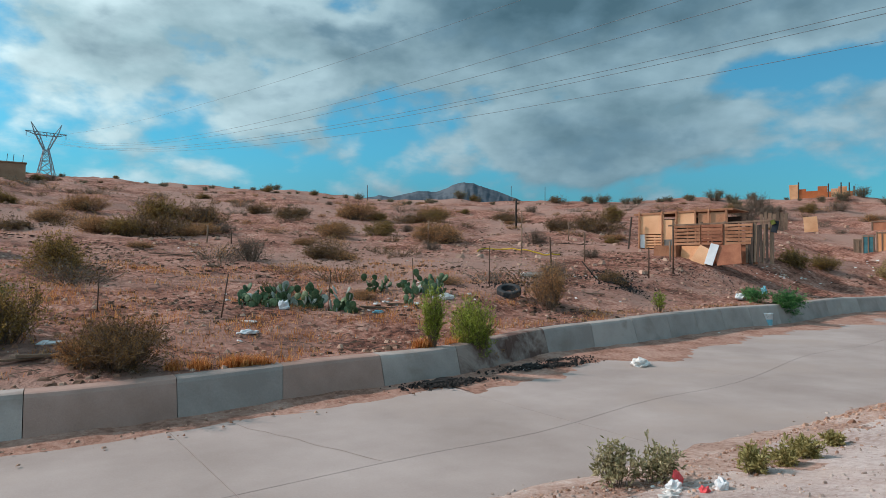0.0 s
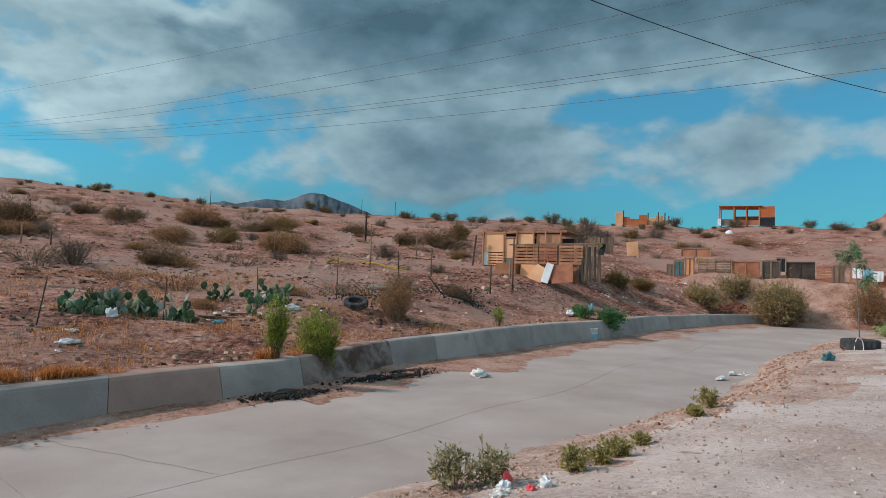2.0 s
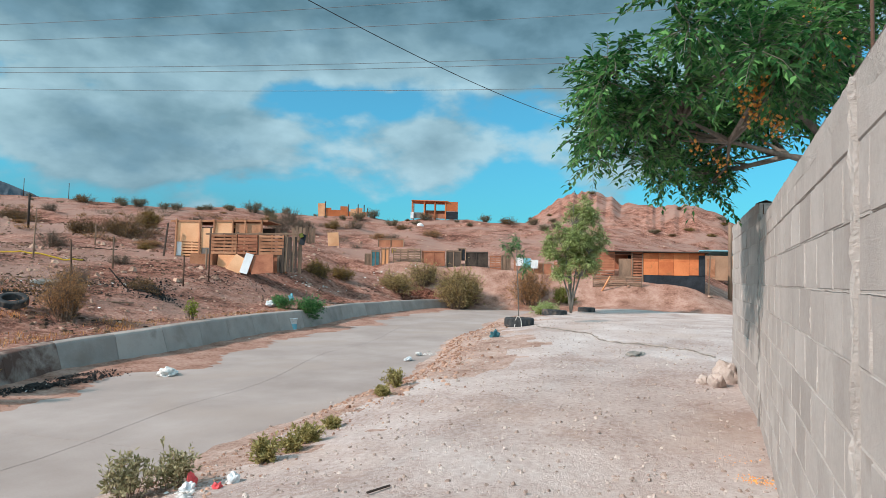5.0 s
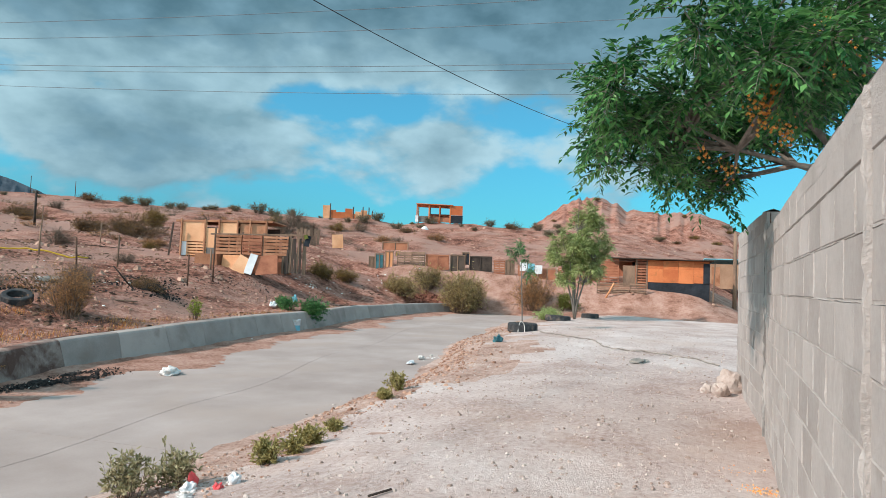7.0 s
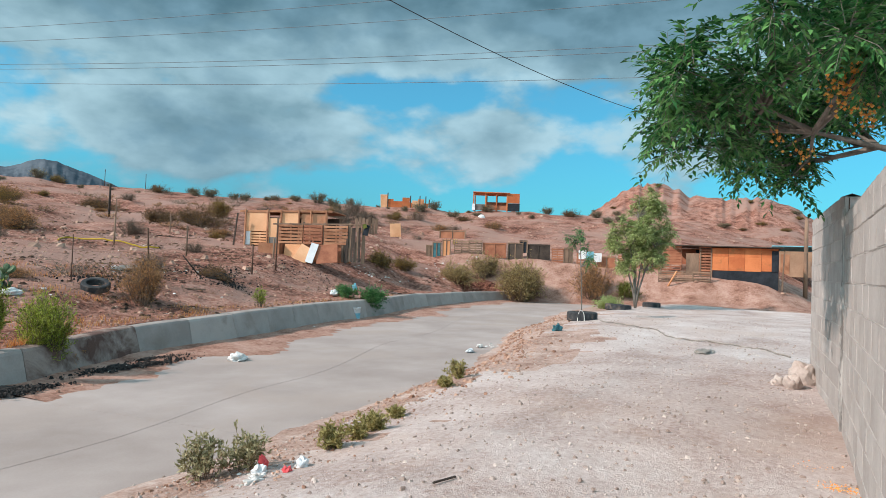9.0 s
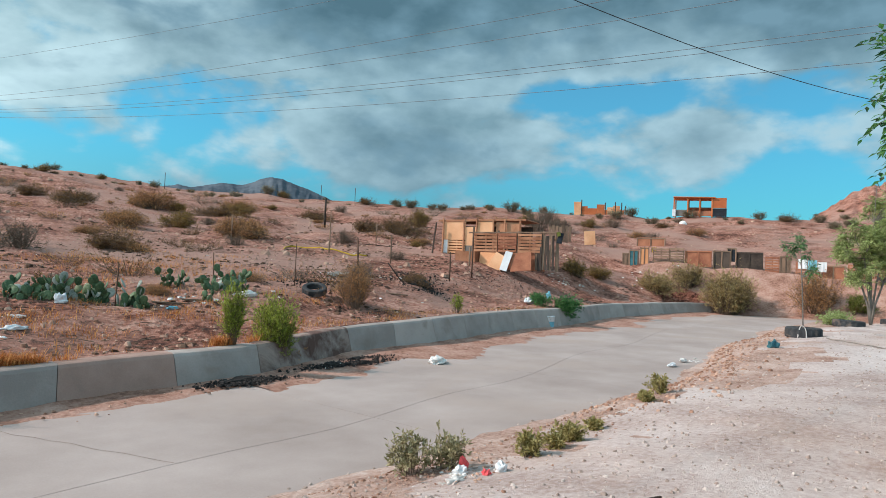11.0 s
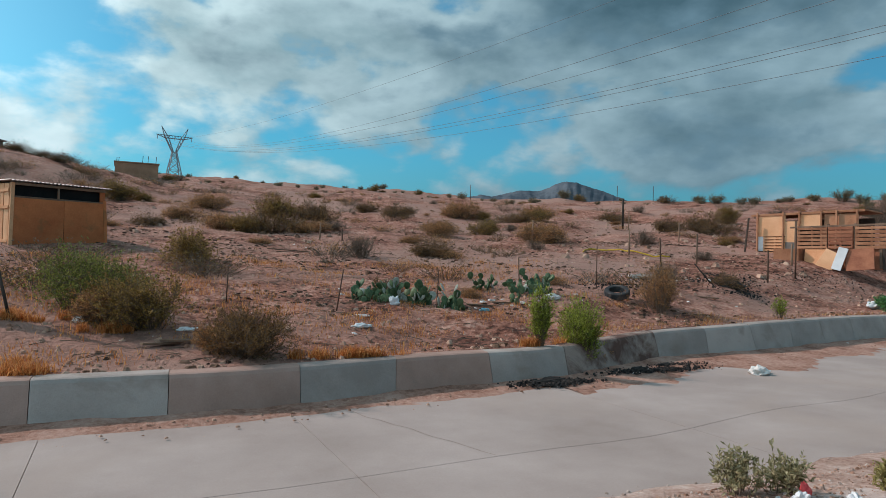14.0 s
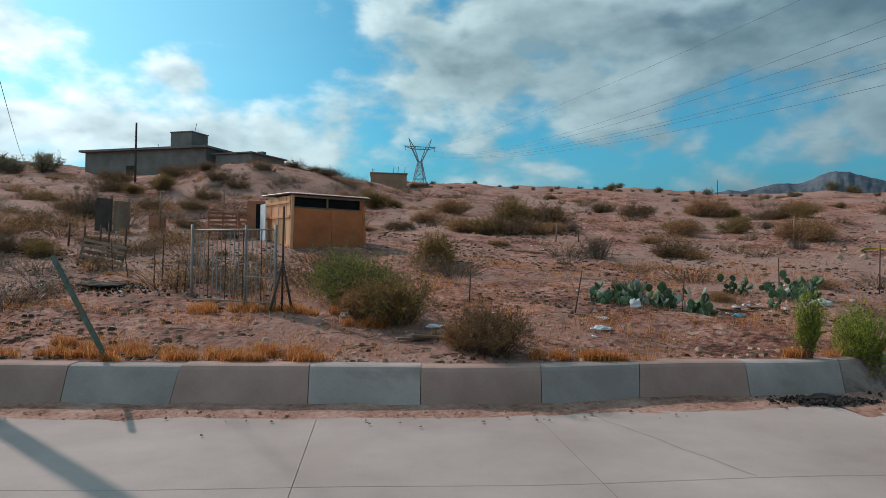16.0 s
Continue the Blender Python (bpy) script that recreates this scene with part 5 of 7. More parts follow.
build_gate()
for x0, x1, sx in ((-2.62, -2.42, 1), (-2.2, -2.42, 1)):
    st = empty("prop_stake", pose(0, 0, 0), "dark steel stake propping the gate", "stake", "stakes propping the gate")
    st.matrix_basis = pose(x0, 10.95, surface(x0, 10.95))
    rod(0, 0, -0.1, x1 - x0, 0.12, 0.8, 0.022, DARK_WOOD, st, "shaft", 6)
st = empty("prop_stake", pose(-2.45, 11.2, surface(-2.45, 11.2)), "rusty upright stake at the gate", "stake")
rod(0, 0, -0.1, 0.0, 0, 1.75, 0.02, RUST, st, "shaft", 6)
sp = empty("leaning_post", pose(-3.9, 8.2, surface(-3.9, 8.2) - 0.05, 0, -27, 8), "leaning green-painted steel channel post", "post")
bm = bmesh.new()
box(bm, 0, 0, 0.72, 0.055, 0.01, 1.44)
box(bm, -0.024, 0.015, 0.72, 0.008, 0.03, 1.44)
box(bm, 0.024, 0.015, 0.72, 0.008, 0.03, 1.44)
part("channel", bm, GREEN_STEEL, sp)


# -- fence posts --
def fence_post(x, y, h, r, mat, lab, lean=(0, 0), nm="fence_post"):
    p = empty(nm, pose(x, y, surface(x, y)), lab, "post", "fence posts on the lot")
    rod(0, 0, -0.12, lean[0], lean[1], h, r, mat, p, "shaft", 6, 0.9)
    return p


for x, y, h, lean in [(2.60, 11.73, 0.74, (0.14, 0.05)), (0.77, 12.32, 0.62, (0.02, 0)), (-1.04, 14.1, 0.5, (0.01, 0)), (4.73, 12.2, 0.76, (0.03, 0)), (7.51, 13.9, 0.74, (-0.04, 0)), (9.72, 13.95, 1.06, (0.0, 0)), (-5.53, 13.6, 0.7, (0, 0)), (-5.45, 13.8, 1.0, (0.02, 0)), (-4.78, 12.8, 0.6, (0.03, 0)), (-4.66, 12.85, 0.48, (0.03, 0)), (-7.0, 15.0, 0.7, (-0.05, 0)), (-6.3, 14.2, 0.6, (-0.1, 0)),
                     (-9.35, 19.3, 0.56, (0, 0)), (-9.7, 19.1, 0.58, (0, 0)), (-10.05, 18.9, 0.64, (0.03, 0)), (-8.6, 18.2, 0.8, (0, 0)), (-7.9, 17.6, 0.75, (0.02, 0)), (14.5, 17.2, 1.0, (-0.06, 0.02)), (16.8, 15.1, 1.0, (0, 0)), (18.2, 15.3, 1.62, (0.02, 0)), (5.8, 24.9, 0.5, (0, 0)), (41.8, 50.6, 1.4, (0, 0)), (39.0, 52.4, 1.5, (0.02, 0)), (25.7, 57.1, 1.5, (0, 0)), (22.6, 20.0, 1.4, (0.1, 0))]:
    fence_post(x, y, h, 0.013 if y < 16 and x < 12 else 0.028, RUST, "thin rusty steel fence post" if y < 16 and x < 12 else "dark weathered fence post", lean)
for x, y, h in [(15.85, 20.6, 1.0), (16.8, 18.1, 1.1), (21.7, 24.5, 0.9), (14.1, 24.9, 1.0), (23.7, 30.8, 1.1), (-9.15, 23.0, 1.4), (-7.9, 26.0, 1.6), (5.0, 25.2, 0.6)]:
    fence_post(x, y, h, 0.03, OLD_WOOD, "rough wooden stake on the lot", (0.03, 0.02), "wooden_stake")
fence_post(23.6, 31.2, 1.7, 0.06, DARK_WOOD, "thick dark wooden post on the slope")
fence_post(14.0, 14.4, 0.55, 0.02, DARK_WOOD, "charred stick leaning over burnt rubbish", (-0.55, 0.2), "charred_stick")


# -- board shack with leaning pallets --
def build_shack():
    fx, fy, rz = 20.3, 17.3, -70.0
    z = 1.70
    s = empty("board_shack", pose(fx, fy, z, 0, 0, rz), "patched board shack with a flat roof and pallet walls", "shack")
    # tall room at the back
    by = 2.6
    ax, bx, top = -2.2, 1.4, 2.2
    q = 0.55
    bar((ax + bx) / 2, by + 1.12, top, bx - ax + 0.5, 2.3, 0.05, PALLET, s, "roof", ry=-1.0)
    bar((ax + bx) / 2, by - 0.02, top - 0.03, bx - ax + 0.5, 0.05, 0.07, PALLET, s, "eaves_beam", ry=-1.0)
    bar(ax + 0.55, by, 1.72, 1.05, 0.03, 0.86, PALE_PLY, s, "wall_board")
    pallet_parts(s, 0.85, 0.72, PALE_PLY, ax + 0.65, by, q, 6, 41, 0.35)
    bar(ax + 0.1, by + 0.02, 1.15, 0.25, 0.02, 0.9, WHITE_BOARD, s, "pale_sheet")
    bar(ax + 1.32, by - 0.01, 1.45, 0.48, 0.03, 0.85, PALE_PLY, s, "wall_board")
    bar(ax + 1.32, by - 0.015, 0.75, 0.46, 0.03, 0.6, GREYBLOCK, s, "grey_sheet")
    bar(ax + 1.95, by, 1.90, 0.8, 0.03, 0.46, PALE_PLY, s, "wall_board")
    bar(ax + 2.55, by + 0.5, 1.3, 0.4, 0.04, 1.4, OSB, s, "wall_board")
    bar(ax + 3.05, by + 0.05, 1.86, 1.15, 0.04, 0.5, PALLET, s, "wall_board")
    bar(ax + 2.9, by + 0.3, 1.35, 1.3, 0.04, 0.6, RED_WOOD, s, "wall_board")
    for px in (ax, ax + 1.0, ax + 1.6, ax + 2.4, ax + 2.9, bx):
        bar(px, by - 0.05, top / 2 + 0.1, 0.06, 0.07, top - 0.1, PALLET, s, "roof_post", ry=random.Random(int(px * 9)).uniform(-1.5, 1.5))
    bar((ax + bx) / 2, by + 2.1, 1.1, bx - ax, 0.04, 1.9, DARK_WOOD, s, "back_wall")
    bar(ax, by + 1.05, 1.1, 0.04, 2.1, 1.9, OSB, s, "side_wall")
    bar(ax - 0.35, by - 0.3, 0.95, 0.06, 0.06, 2.2, DARK_WOOD, s, "prop", ry=6)
    # yard fence of pallets in front
    for i, (px, w, mt) in enumerate(((0.15, 0.98, PALLET), (1.17, 0.75, RED_WOOD), (2.0, 0.95, PALLET))):
        pallet_parts(s, w, 0.78, mt, px + w / 2, 0.25, 0.72, 6, 50 + i, 0.3)
    bar(1.75, 0.32, 1.53, 3.7, 0.06, 0.06, OLD_WOOD, s, "fence_rail", ry=-1.0)
    for px in (0.08, 1.14, 1.97, 3.0):
        bar(px, 0.34, 0.8, 0.07, 0.07, 1.6 + 0.25 * (px < 0.5), OLD_WOOD, s, "fence_post", ry=0.6)
    bar(1.6, 0.32, 0.38, 3.0, 0.03, 0.7, RED_WOOD, s, "lower_boarding")
    # leaning sheets
    bar(-0.05, 0.05, 0.36, 0.85, 0.5, 0.72, PALLET, s, "crate")
    bar(0.85, 0.05, 0.36, 0.75, 0.03, 0.72, PALE_PLY, s, "leaning_sheet", rx=-18)
    bar(1.28, -0.05, 0.33, 0.55, 0.03, 0.68, PALE_PLY, s, "leaning_sheet", rx=-18, ry=28)
    bar(1.62, -0.02, 0.38, 0.30, 0.03, 0.80, WHITE_BOARD, s, "leaning_sheet", rx=-14, ry=14, label="white leaning sheet")
    bar(2.2, 0.05, 0.37, 0.85, 0.03, 0.75, RED_WOOD, s, "leaning_sheet", rx=-14, ry=-6)
    rng = random.Random(7)
    for i in range(8):
        bar(2.75 + i * 0.095, 0.28 - 0.02 * (i % 3), 0.76, 0.085, 0.03, 1.45 + rng.uniform(-0.12, 0.1), DARK_WOOD if i % 3 else OLD_WOOD, s, "end_plank", ry=rng.uniform(-3, 5), rx=-4)
    bar(3.55, 0.4, 0.8, 0.12, 0.1, 1.55, OLD_WOOD, s, "end_post")
    bar(3.66, 0.35, 1.35, 0.18, 0.12, 0.42, BLACK, s, "black_bag", ry=12)
    bar(3.62, 0.25, 1.5, 0.14, 0.08, 0.16, L_GREEN, s, "green_cloth", ry=-20)


build_shack()
for x, y, h, w, mt, lab in ((19.35, 16.4, 0.75, 0.06, OLD_WOOD, "short wooden stake before the shack"),):
    fence_post(x, y, h, 0.04, mt, lab, (0, 0), "wooden_stake")
fr = empty("pale_panel", pose(38.6, 22.4, base_z((38.6, 22.4)), 0, 0, -60), "pale plywood panel on a stake", "panel")
bar(0, 0, 0.55, 0.72, 0.03, 0.9, PALE_PLY, fr, "board", ry=-4)
bar(0.2, 0.05, 0.4, 0.05, 0.05, 1.1, OLD_WOOD, fr, "stake")
fr = empty("panel_fence", pose(38.0, 24.4, base_z((38.0, 24.4)) - 0.05, 0, 0, -58), "ragged grey board fence on the slope", "fence")
for i in range(7):
    bar(i * 0.22 - 0.6, 0.02 * (i % 2), 0.5, 0.19, 0.03, 1.0 + 0.25 * ((i * 5) % 3) / 2, OLD_WOOD, fr, "plank", ry=(i * 37 % 7) - 3)


# -- row of makeshift fences on the bank --
def bank_panel(px, py, w, h, mt, lab, nm="board_fence", turn=-76, lift=0.0, pal=False, frame_mat=None):
    z = base_z((px, py)) + lift - 0.04
    f = empty(nm, pose(px, py, z, 0, 0, turn), lab, "fence", "fence panels on the bank")
    if pal:
        pallet_parts(f, w, h, mt, 0, 0, 0, 6, int(px * 13 + py * 7) % 90, 0.35)
    else:
        bar(0, 0, h / 2, w, 0.035, h, mt, f, "board")
        for sx in (-0.5, 0, 0.5):
            bar(sx * (w - 0.06), -0.03, h / 2, 0.06, 0.03, h, frame_mat or OLD_WOOD, f, "batten")
        bar(0, -0.032, h - 0.05, w, 0.03, 0.06, frame_mat or OLD_WOOD, f, "batten")
    return f


bank_panel(35.6, 18.2, 0.45, 0.75, OLD_WOOD, "leaning grey board on the bank", turn=-65)
bank_panel(35.65, 17.75, 0.55, 0.95, TEAL, "teal tarp hung over a frame")
bank_panel(36.0, 16.9, 1.6, 0.5, RED_WOOD, "brown box of boards on the fence top", lift=0.95)
bank_panel(35.75, 17.15, 0.52, 1.0, PALE_PLY, "pale plywood door panel")
bank_panel(35.95, 16.25, 0.9, 0.85, OLD_WOOD, "grey pallet fence panel", pal=True)
bank_panel(36.1, 15.4, 0.75, 0.85, OLD_WOOD, "grey pallet fence panel with gaps", pal=True)
bank_panel(35.9, 16.65, 0.32, 0.3, YELLOW, "yellow plastic sheet over the fence", lift=0.62)
bank_panel(36.5, 14.35, 1.4, 0.9, RED_WOOD, "reddish board fence panel", frame_mat=RED_WOOD)
bank_panel(36.9, 13.2, 0.9, 1.0, DARK_WOOD, "dark grey sheet-metal cubicle")
bank_panel(37.05, 12.75, 0.5, 0.75, BLACK, "black tarp over a fence", lift=0.35)
bank_panel(37.3, 11.9, 1.35, 0.9, DARK_WOOD, "dark brown board fence panel", frame_mat=DARK_WOOD)
bank_panel(37.5, 10.8, 0.65, 0.85, RED_WOOD, "reddish pallet fence panel", pal=True)
bank_panel(37.65, 10.2, 0.55, 0.95, OLD_WOOD, "tan board fence panel")
bank_panel(37.85, 9.2, 1.1, 0.7, RED_WOOD, "low reddish pallet fence panel", pal=True, turn=-84)
bank_panel(38.0, 8.05, 1.05, 0.7, RED_WOOD, "low reddish board fence panel", turn=-86)
bank_panel(38.2, 6.9, 1.1, 0.75, RED_WOOD, "low reddish pallet fence panel", pal=True, turn=-88)
bank_panel(38.3, 5.75, 1.1, 0.85, RED_WOOD, "reddish pallet fence panel beside the house", pal=True, turn=-88)
for i, (yy, mt, lab) in enumerate(((9.4, WHITE_BOARD, "white cloth hung out to dry"), (8.95, BLUE_SHEET, "pale blue cloth hung out to dry"), (8.5, WHITE_BOARD, "white sheet hung out to dry"))):
    c = empty("hung_cloth", pose(37.75, yy, base_z((37.75, yy)) + 0.0, 0, 0, -85), lab, "cloth", "washing hung on the fence")
    v, n = [], 12
    for a0 in range(n + 1):
        for b0 in range(7):
            v.append((0.42 * (a0 / n - 0.5), -0.05 + 0.03 * math.sin(a0 * 1.3 + i) * (1 - b0 / 6) , 0.32 + 0.5 * b0 / 6))
    pydata("cloth", v, [(a0 * 7 + b0, a0 * 7 + 7 + b0, a0 * 7 + 8 + b0, a0 * 7 + b0 + 1) for a0 in range(n) for b0 in range(6)], mt, c, smooth=True)


# -- house with a black felt base --
def build_house():
    x0, y0 = 37.95, 2.45
    z = base_z((37.9, 2.4), (38.2, -0.6)) - 0.05
    h = empty("board_house", pose(x0, y0, z, 0, 0, -86), "orange board house with black felt round its base", "house")
    w, d, ht = 3.15, 3.2, 2.2
    rng = random.Random(9)
    bar(w / 2, 0.02, 0.5, w, 0.05, 1.0, BLACK, h, "black_base")
    for i in range(4):
        bar(w * (i + 0.5) / 4, 0.0, 1.33 + rng.uniform(-0.02, 0.02), w / 4 - 0.01, 0.04, 0.72, OSB, h, "wall_board")
        bar(w * (i + 0.5) / 4, 0.01, 1.92, w / 4 - 0.01, 0.04, 0.5, OSB, h, "wall_board")
    bar(w - 0.15, -0.025, 1.5, 0.32, 0.03, 1.1, BLACK, h, "black_strip")
    bar(w, d / 2, 1.1, 0.05, d, 2.1, DARK_WOOD, h, "side_wall")
    bar(0, d / 2, 1.1, 0.05, d, 2.1, OSB, h, "side_wall")
    bar(w / 2, d, 1.1, w, 0.05, 2.1, DARK_WOOD, h, "back_wall")
    bar(w / 2 - 0.95, d / 2 - 0.1, ht + 0.03, w + 2.3, d + 0.5, 0.05, DARK_WOOD, h, "roof", ry=0.6)
    bar(w + 0.22, -0.15, 1.05, 0.07, 0.07, 2.1, OLD_WOOD, h, "porch_post", ry=2.5)
    # open side with pallets
    for i, (px, ww, hh) in enumerate(((-0.35, 0.62, 2.0), (-2.1, 1.1, 2.0), (-1.0, 0.65, 1.5))):
        if i == 2:
            bar(px, 0.02, hh / 2 + 0.35, ww, 0.04, hh, OLD_WOOD, h, "wall_board")
        else:
            pallet_parts(h, ww, hh, RED_WOOD, px, 0, 0.25, 13, 70 + i, 0.4)
    # solid near-black board whose colour gives the shade of the doorway
    bar(-0.72, 0.5, 1.2, 0.25, 0.04, 1.7, SHADE, h, "doorway_shade_board")
    bar(-1.3, 1.6, 1.2, 2.6, 0.05, 1.9, RED_WOOD, h, "inner_wall")
    for px in (-2.6, -0.6, -0.05):
        bar(px, 0.0, 1.1, 0.07, 0.07, 2.2, OLD_WOOD, h, "roof_post")
    # low pallet fence running downhill in front
    for i in range(3):
        pallet_parts(h, 0.85, 0.62, OLD_WOOD, -0.5 - 0.88 * i, -0.6, 0.25, 6, 80 + i, 0.4)


build_house()
fence_post(36.9, 4.6, 0.8, 0.05, PALE_PLY, "broken pale plank stuck in the bank", (-0.2, -0.5), "broken_plank")
bh = empty("blue_roofed_shed", pose(46.5, -1.6, base_z((46.5, -1.6)), 0, 0, -84), "far shed of boards with a pale blue roof", "shed")
bar(0.5, 0, 0.8, 3.0, 0.05, 1.6, CLAY, bh, "front_wall")
bar(0.5, 1.0, 1.75, 3.3, 2.4, 0.06, BLUE_SHEET, bh, "roof", rx=-8)
bar(0.5, 2.0, 0.8, 3.0, 0.05, 1.6, OLD_WOOD, bh, "back_wall")
for i in range(6):
    bar(0.9 + i * 0.3, -0.4, 0.5 + 0.1 * (i % 2), 0.24, 0.04, 1.0, OLD_WOOD, bh, "fence_plank", ry=i % 3 - 1)
bar(-0.4, -0.03, 0.8, 0.5, 0.03, 1.2, PALLET, bh, "pale_door")
pp = empty("street_pole", pose(40.5, -2.05, base_z((40.5, -2.05))), "grey wooden utility pole at the street corner", "pole")
rod(0, 0, -0.2, 0, 0, 4.3, 0.11, OLD_WOOD, pp, "shaft", 8, 0.85)


# -- shelters on the ridge --
def build_canopy():
    x, y = 62.0, 24.4
    z = base_z((61.5, 25.8), (62.4, 22.0)) - 0.1
    c = empty("open_shelter", pose(x, y, z, 0, 0, -70) @ Matrix.Diagonal((1, 1, 0.8, 1)), "open timber shelter with a flat roof and orange boards", "shelter")
    w, d = 4.6, 2.6
    bar(-0.45, 0, 2.28, w * 0.8, d + 0.4, 0.08, OSB, c, "roof", ry=1.2)
    for px in (-2.2, -1.0, 0.05, 1.1):
        for py in (-d / 2, d / 2):
            bar(px, py, 1.1, 0.12, 0.12, 2.25, OSB if py < 0 else OLD_WOOD, c, "post")
    bar(1.75, -d / 2, 1.6, 1.15, 0.06, 1.2, OSB, c, "wall_board")
    bar(1.75, -d / 2, 0.5, 1.2, 0.07, 0.95, BLACK, c, "black_base")
    bar(2.3, 0, 1.2, 0.06, d, 2.0, OSB, c, "side_wall")
    bar(0.0, d / 2 - 0.1, 0.95, 2.1, 0.06, 0.9, RED_WOOD, c, "back_board")
    bar(-1.5, -d / 2 + 0.05, 0.45, 1.3, 0.06, 0.75, GREYBLOCK, c, "low_wall")
    bar(-2.2, -d / 2 - 0.1, 0.45, 0.3, 0.06, 0.8, WHITE_BOARD, c, "pale_sheet")
    bar(0.3, -d / 2 + 0.1, 0.4, 1.6, 0.05, 0.6, RED_WOOD, c, "low_board")
    bar(0.3, 0, 2.36, 1.4, 1.2, 0.07, DARK_WOOD, c, "roof_patch")


build_canopy()
rt = empty("roofless_room", pose(58.2, 32.8, base_z((57.5, 34.0), (58.8, 31.5)) - 0.1, 0, 0, -62) @ Matrix.Diagonal((1, 1, 0.78, 1)), "roofless room of orange and pale boards", "ruin")
for px, w, h, mt in ((-2.1, 0.75, 1.75, PALE_PLY), (-1.45, 0.6, 1.2, OSB), (-0.7, 0.9, 0.95, OSB), (0.1, 0.75, 1.45, OSB), (1.0, 0.55, 1.15, PALE_PLY), (1.6, 0.65, 1.35, PALE_PLY), (2.2, 0.35, 0.8, OSB)):
    bar(px, 0.3 * (px > 0.6), h / 2, w, 0.05, h, mt, rt, "wall_board", ry=px)
for px, h in ((-1.75, 2.0), (0.55, 1.7), (1.5, 1.75), (2.1, 1.7), (2.45, 1.3)):
    bar(px, -0.06, h / 2, 0.1, 0.1, h, DARK_WOOD, rt, "post")
bar(0, 1.6, 0.5, 4.2, 0.05, 1.0, OSB, rt, "back_board")
wr = empty("white_boulder", pose(56.2, 23.5, base_z((56.2, 23.5)) - 0.1, 0, 20, 30), "pale boulder below the timber shelter", "boulder")


# -- concrete building on the mound, with its tank --
def build_concrete():
    ax, ay, bx, by = -27.0, 53.2, -16.2, 49.2
    ln, rz = math.hypot(bx - ax, by - ay), math.degrees(math.atan2(by - ay, bx - ax))
    z = 4.85
    b = empty("grey_building", pose(ax, ay, z, 0, 0, rz), "long grey unfinished block building on the mound", "house")
    h = 4.65
    w = part("wall", boxed(ln / 2, 3, h / 2, ln, 6, h, bevel=0.03), GREYBLOCK, b)
    bar(ln / 2, 2.9, h + 0.06, ln + 0.5, 6.6, 0.16, GREYBLOCK, b, "roof_slab")
    bar(4.6, -0.012, 2.5, 0.9, 0.03, 2.0, DARK_WOOD, b, "door")
    tank = bar(8.35, 2.0, h + 0.8, 1.95, 1.9, 1.35, GREYBLOCK, b, "water_tank")
    bar(8.35, 2.0, h + 1.5, 2.05, 2.0, 0.08, GREYBLOCK, b, "tank_lid")
    for px in (6.6, 9.3):
        rod(px, 0.6, h, px, 0.6, h + 0.55, 0.03, RUST, b, "rebar", 4)
    rod(8.8, 2.0, h + 1.5, 9.0, 2.0, h + 2.3, 0.025, RUST, b, "rebar", 4)
    wing = empty("grey_outbuilding", pose(-15.6, 49.6, z + 0.3, 0, 0, rz - 4), "low grey block outbuilding on the mound", "house")
    part("wall", boxed(1.6, 2, 1.95, 3.3, 4, 3.9, bevel=0.03), GREYBLOCK, wing)
    bar(1.6, 2, 3.94, 3.6, 4.3, 0.1, GREYBLOCK, wing, "roof_slab")
    bar(3.0, 1.5, 4.08, 0.5, 0.4, 0.25, GREYBLOCK, wing, "parapet_block")


build_concrete()
up = empty("utility_pole", pose(-17.0, 39.2, surface(-17.0, 39.2)), "dark wooden utility pole before the grey building", "pole")
rod(0, 0, -0.3, 0, 0, 3.5, 0.07, DARK_WOOD, up, "shaft", 8, 0.8)
oh = empty("clay_block_house", pose(-4.8, 58.6, surface(-4.0, 58.6) - 1.0, 0, 0, 4), "small unfinished clay block house", "house")
part("wall", boxed(1.6, 1.5, 1.15, 3.2, 3.0, 2.3, bevel=0.03), CLAY, oh)
bar(1.6, 1.5, 2.33, 3.35, 3.15, 0.08, CLAY, oh, "parapet")
for px in (0.1, 0.25, 2.0, 2.4, 3.0):
    rod(px, 0.2, 2.3, px + 0.05, 0.2, 2.95 if px > 1 else 2.7, 0.02, RUST, oh, "rebar", 4)


# -- lattice pylon and wires --
STEEL = material("pylon_steel", [(0.3, (0.19, 0.22, 0.24)), (0.7, (0.30, 0.33, 0.35))], 1, 3, 0.6, (10, 0.2), 0, metal=0.3)
PYL_X, PYL_Y = -1.7, 260.0


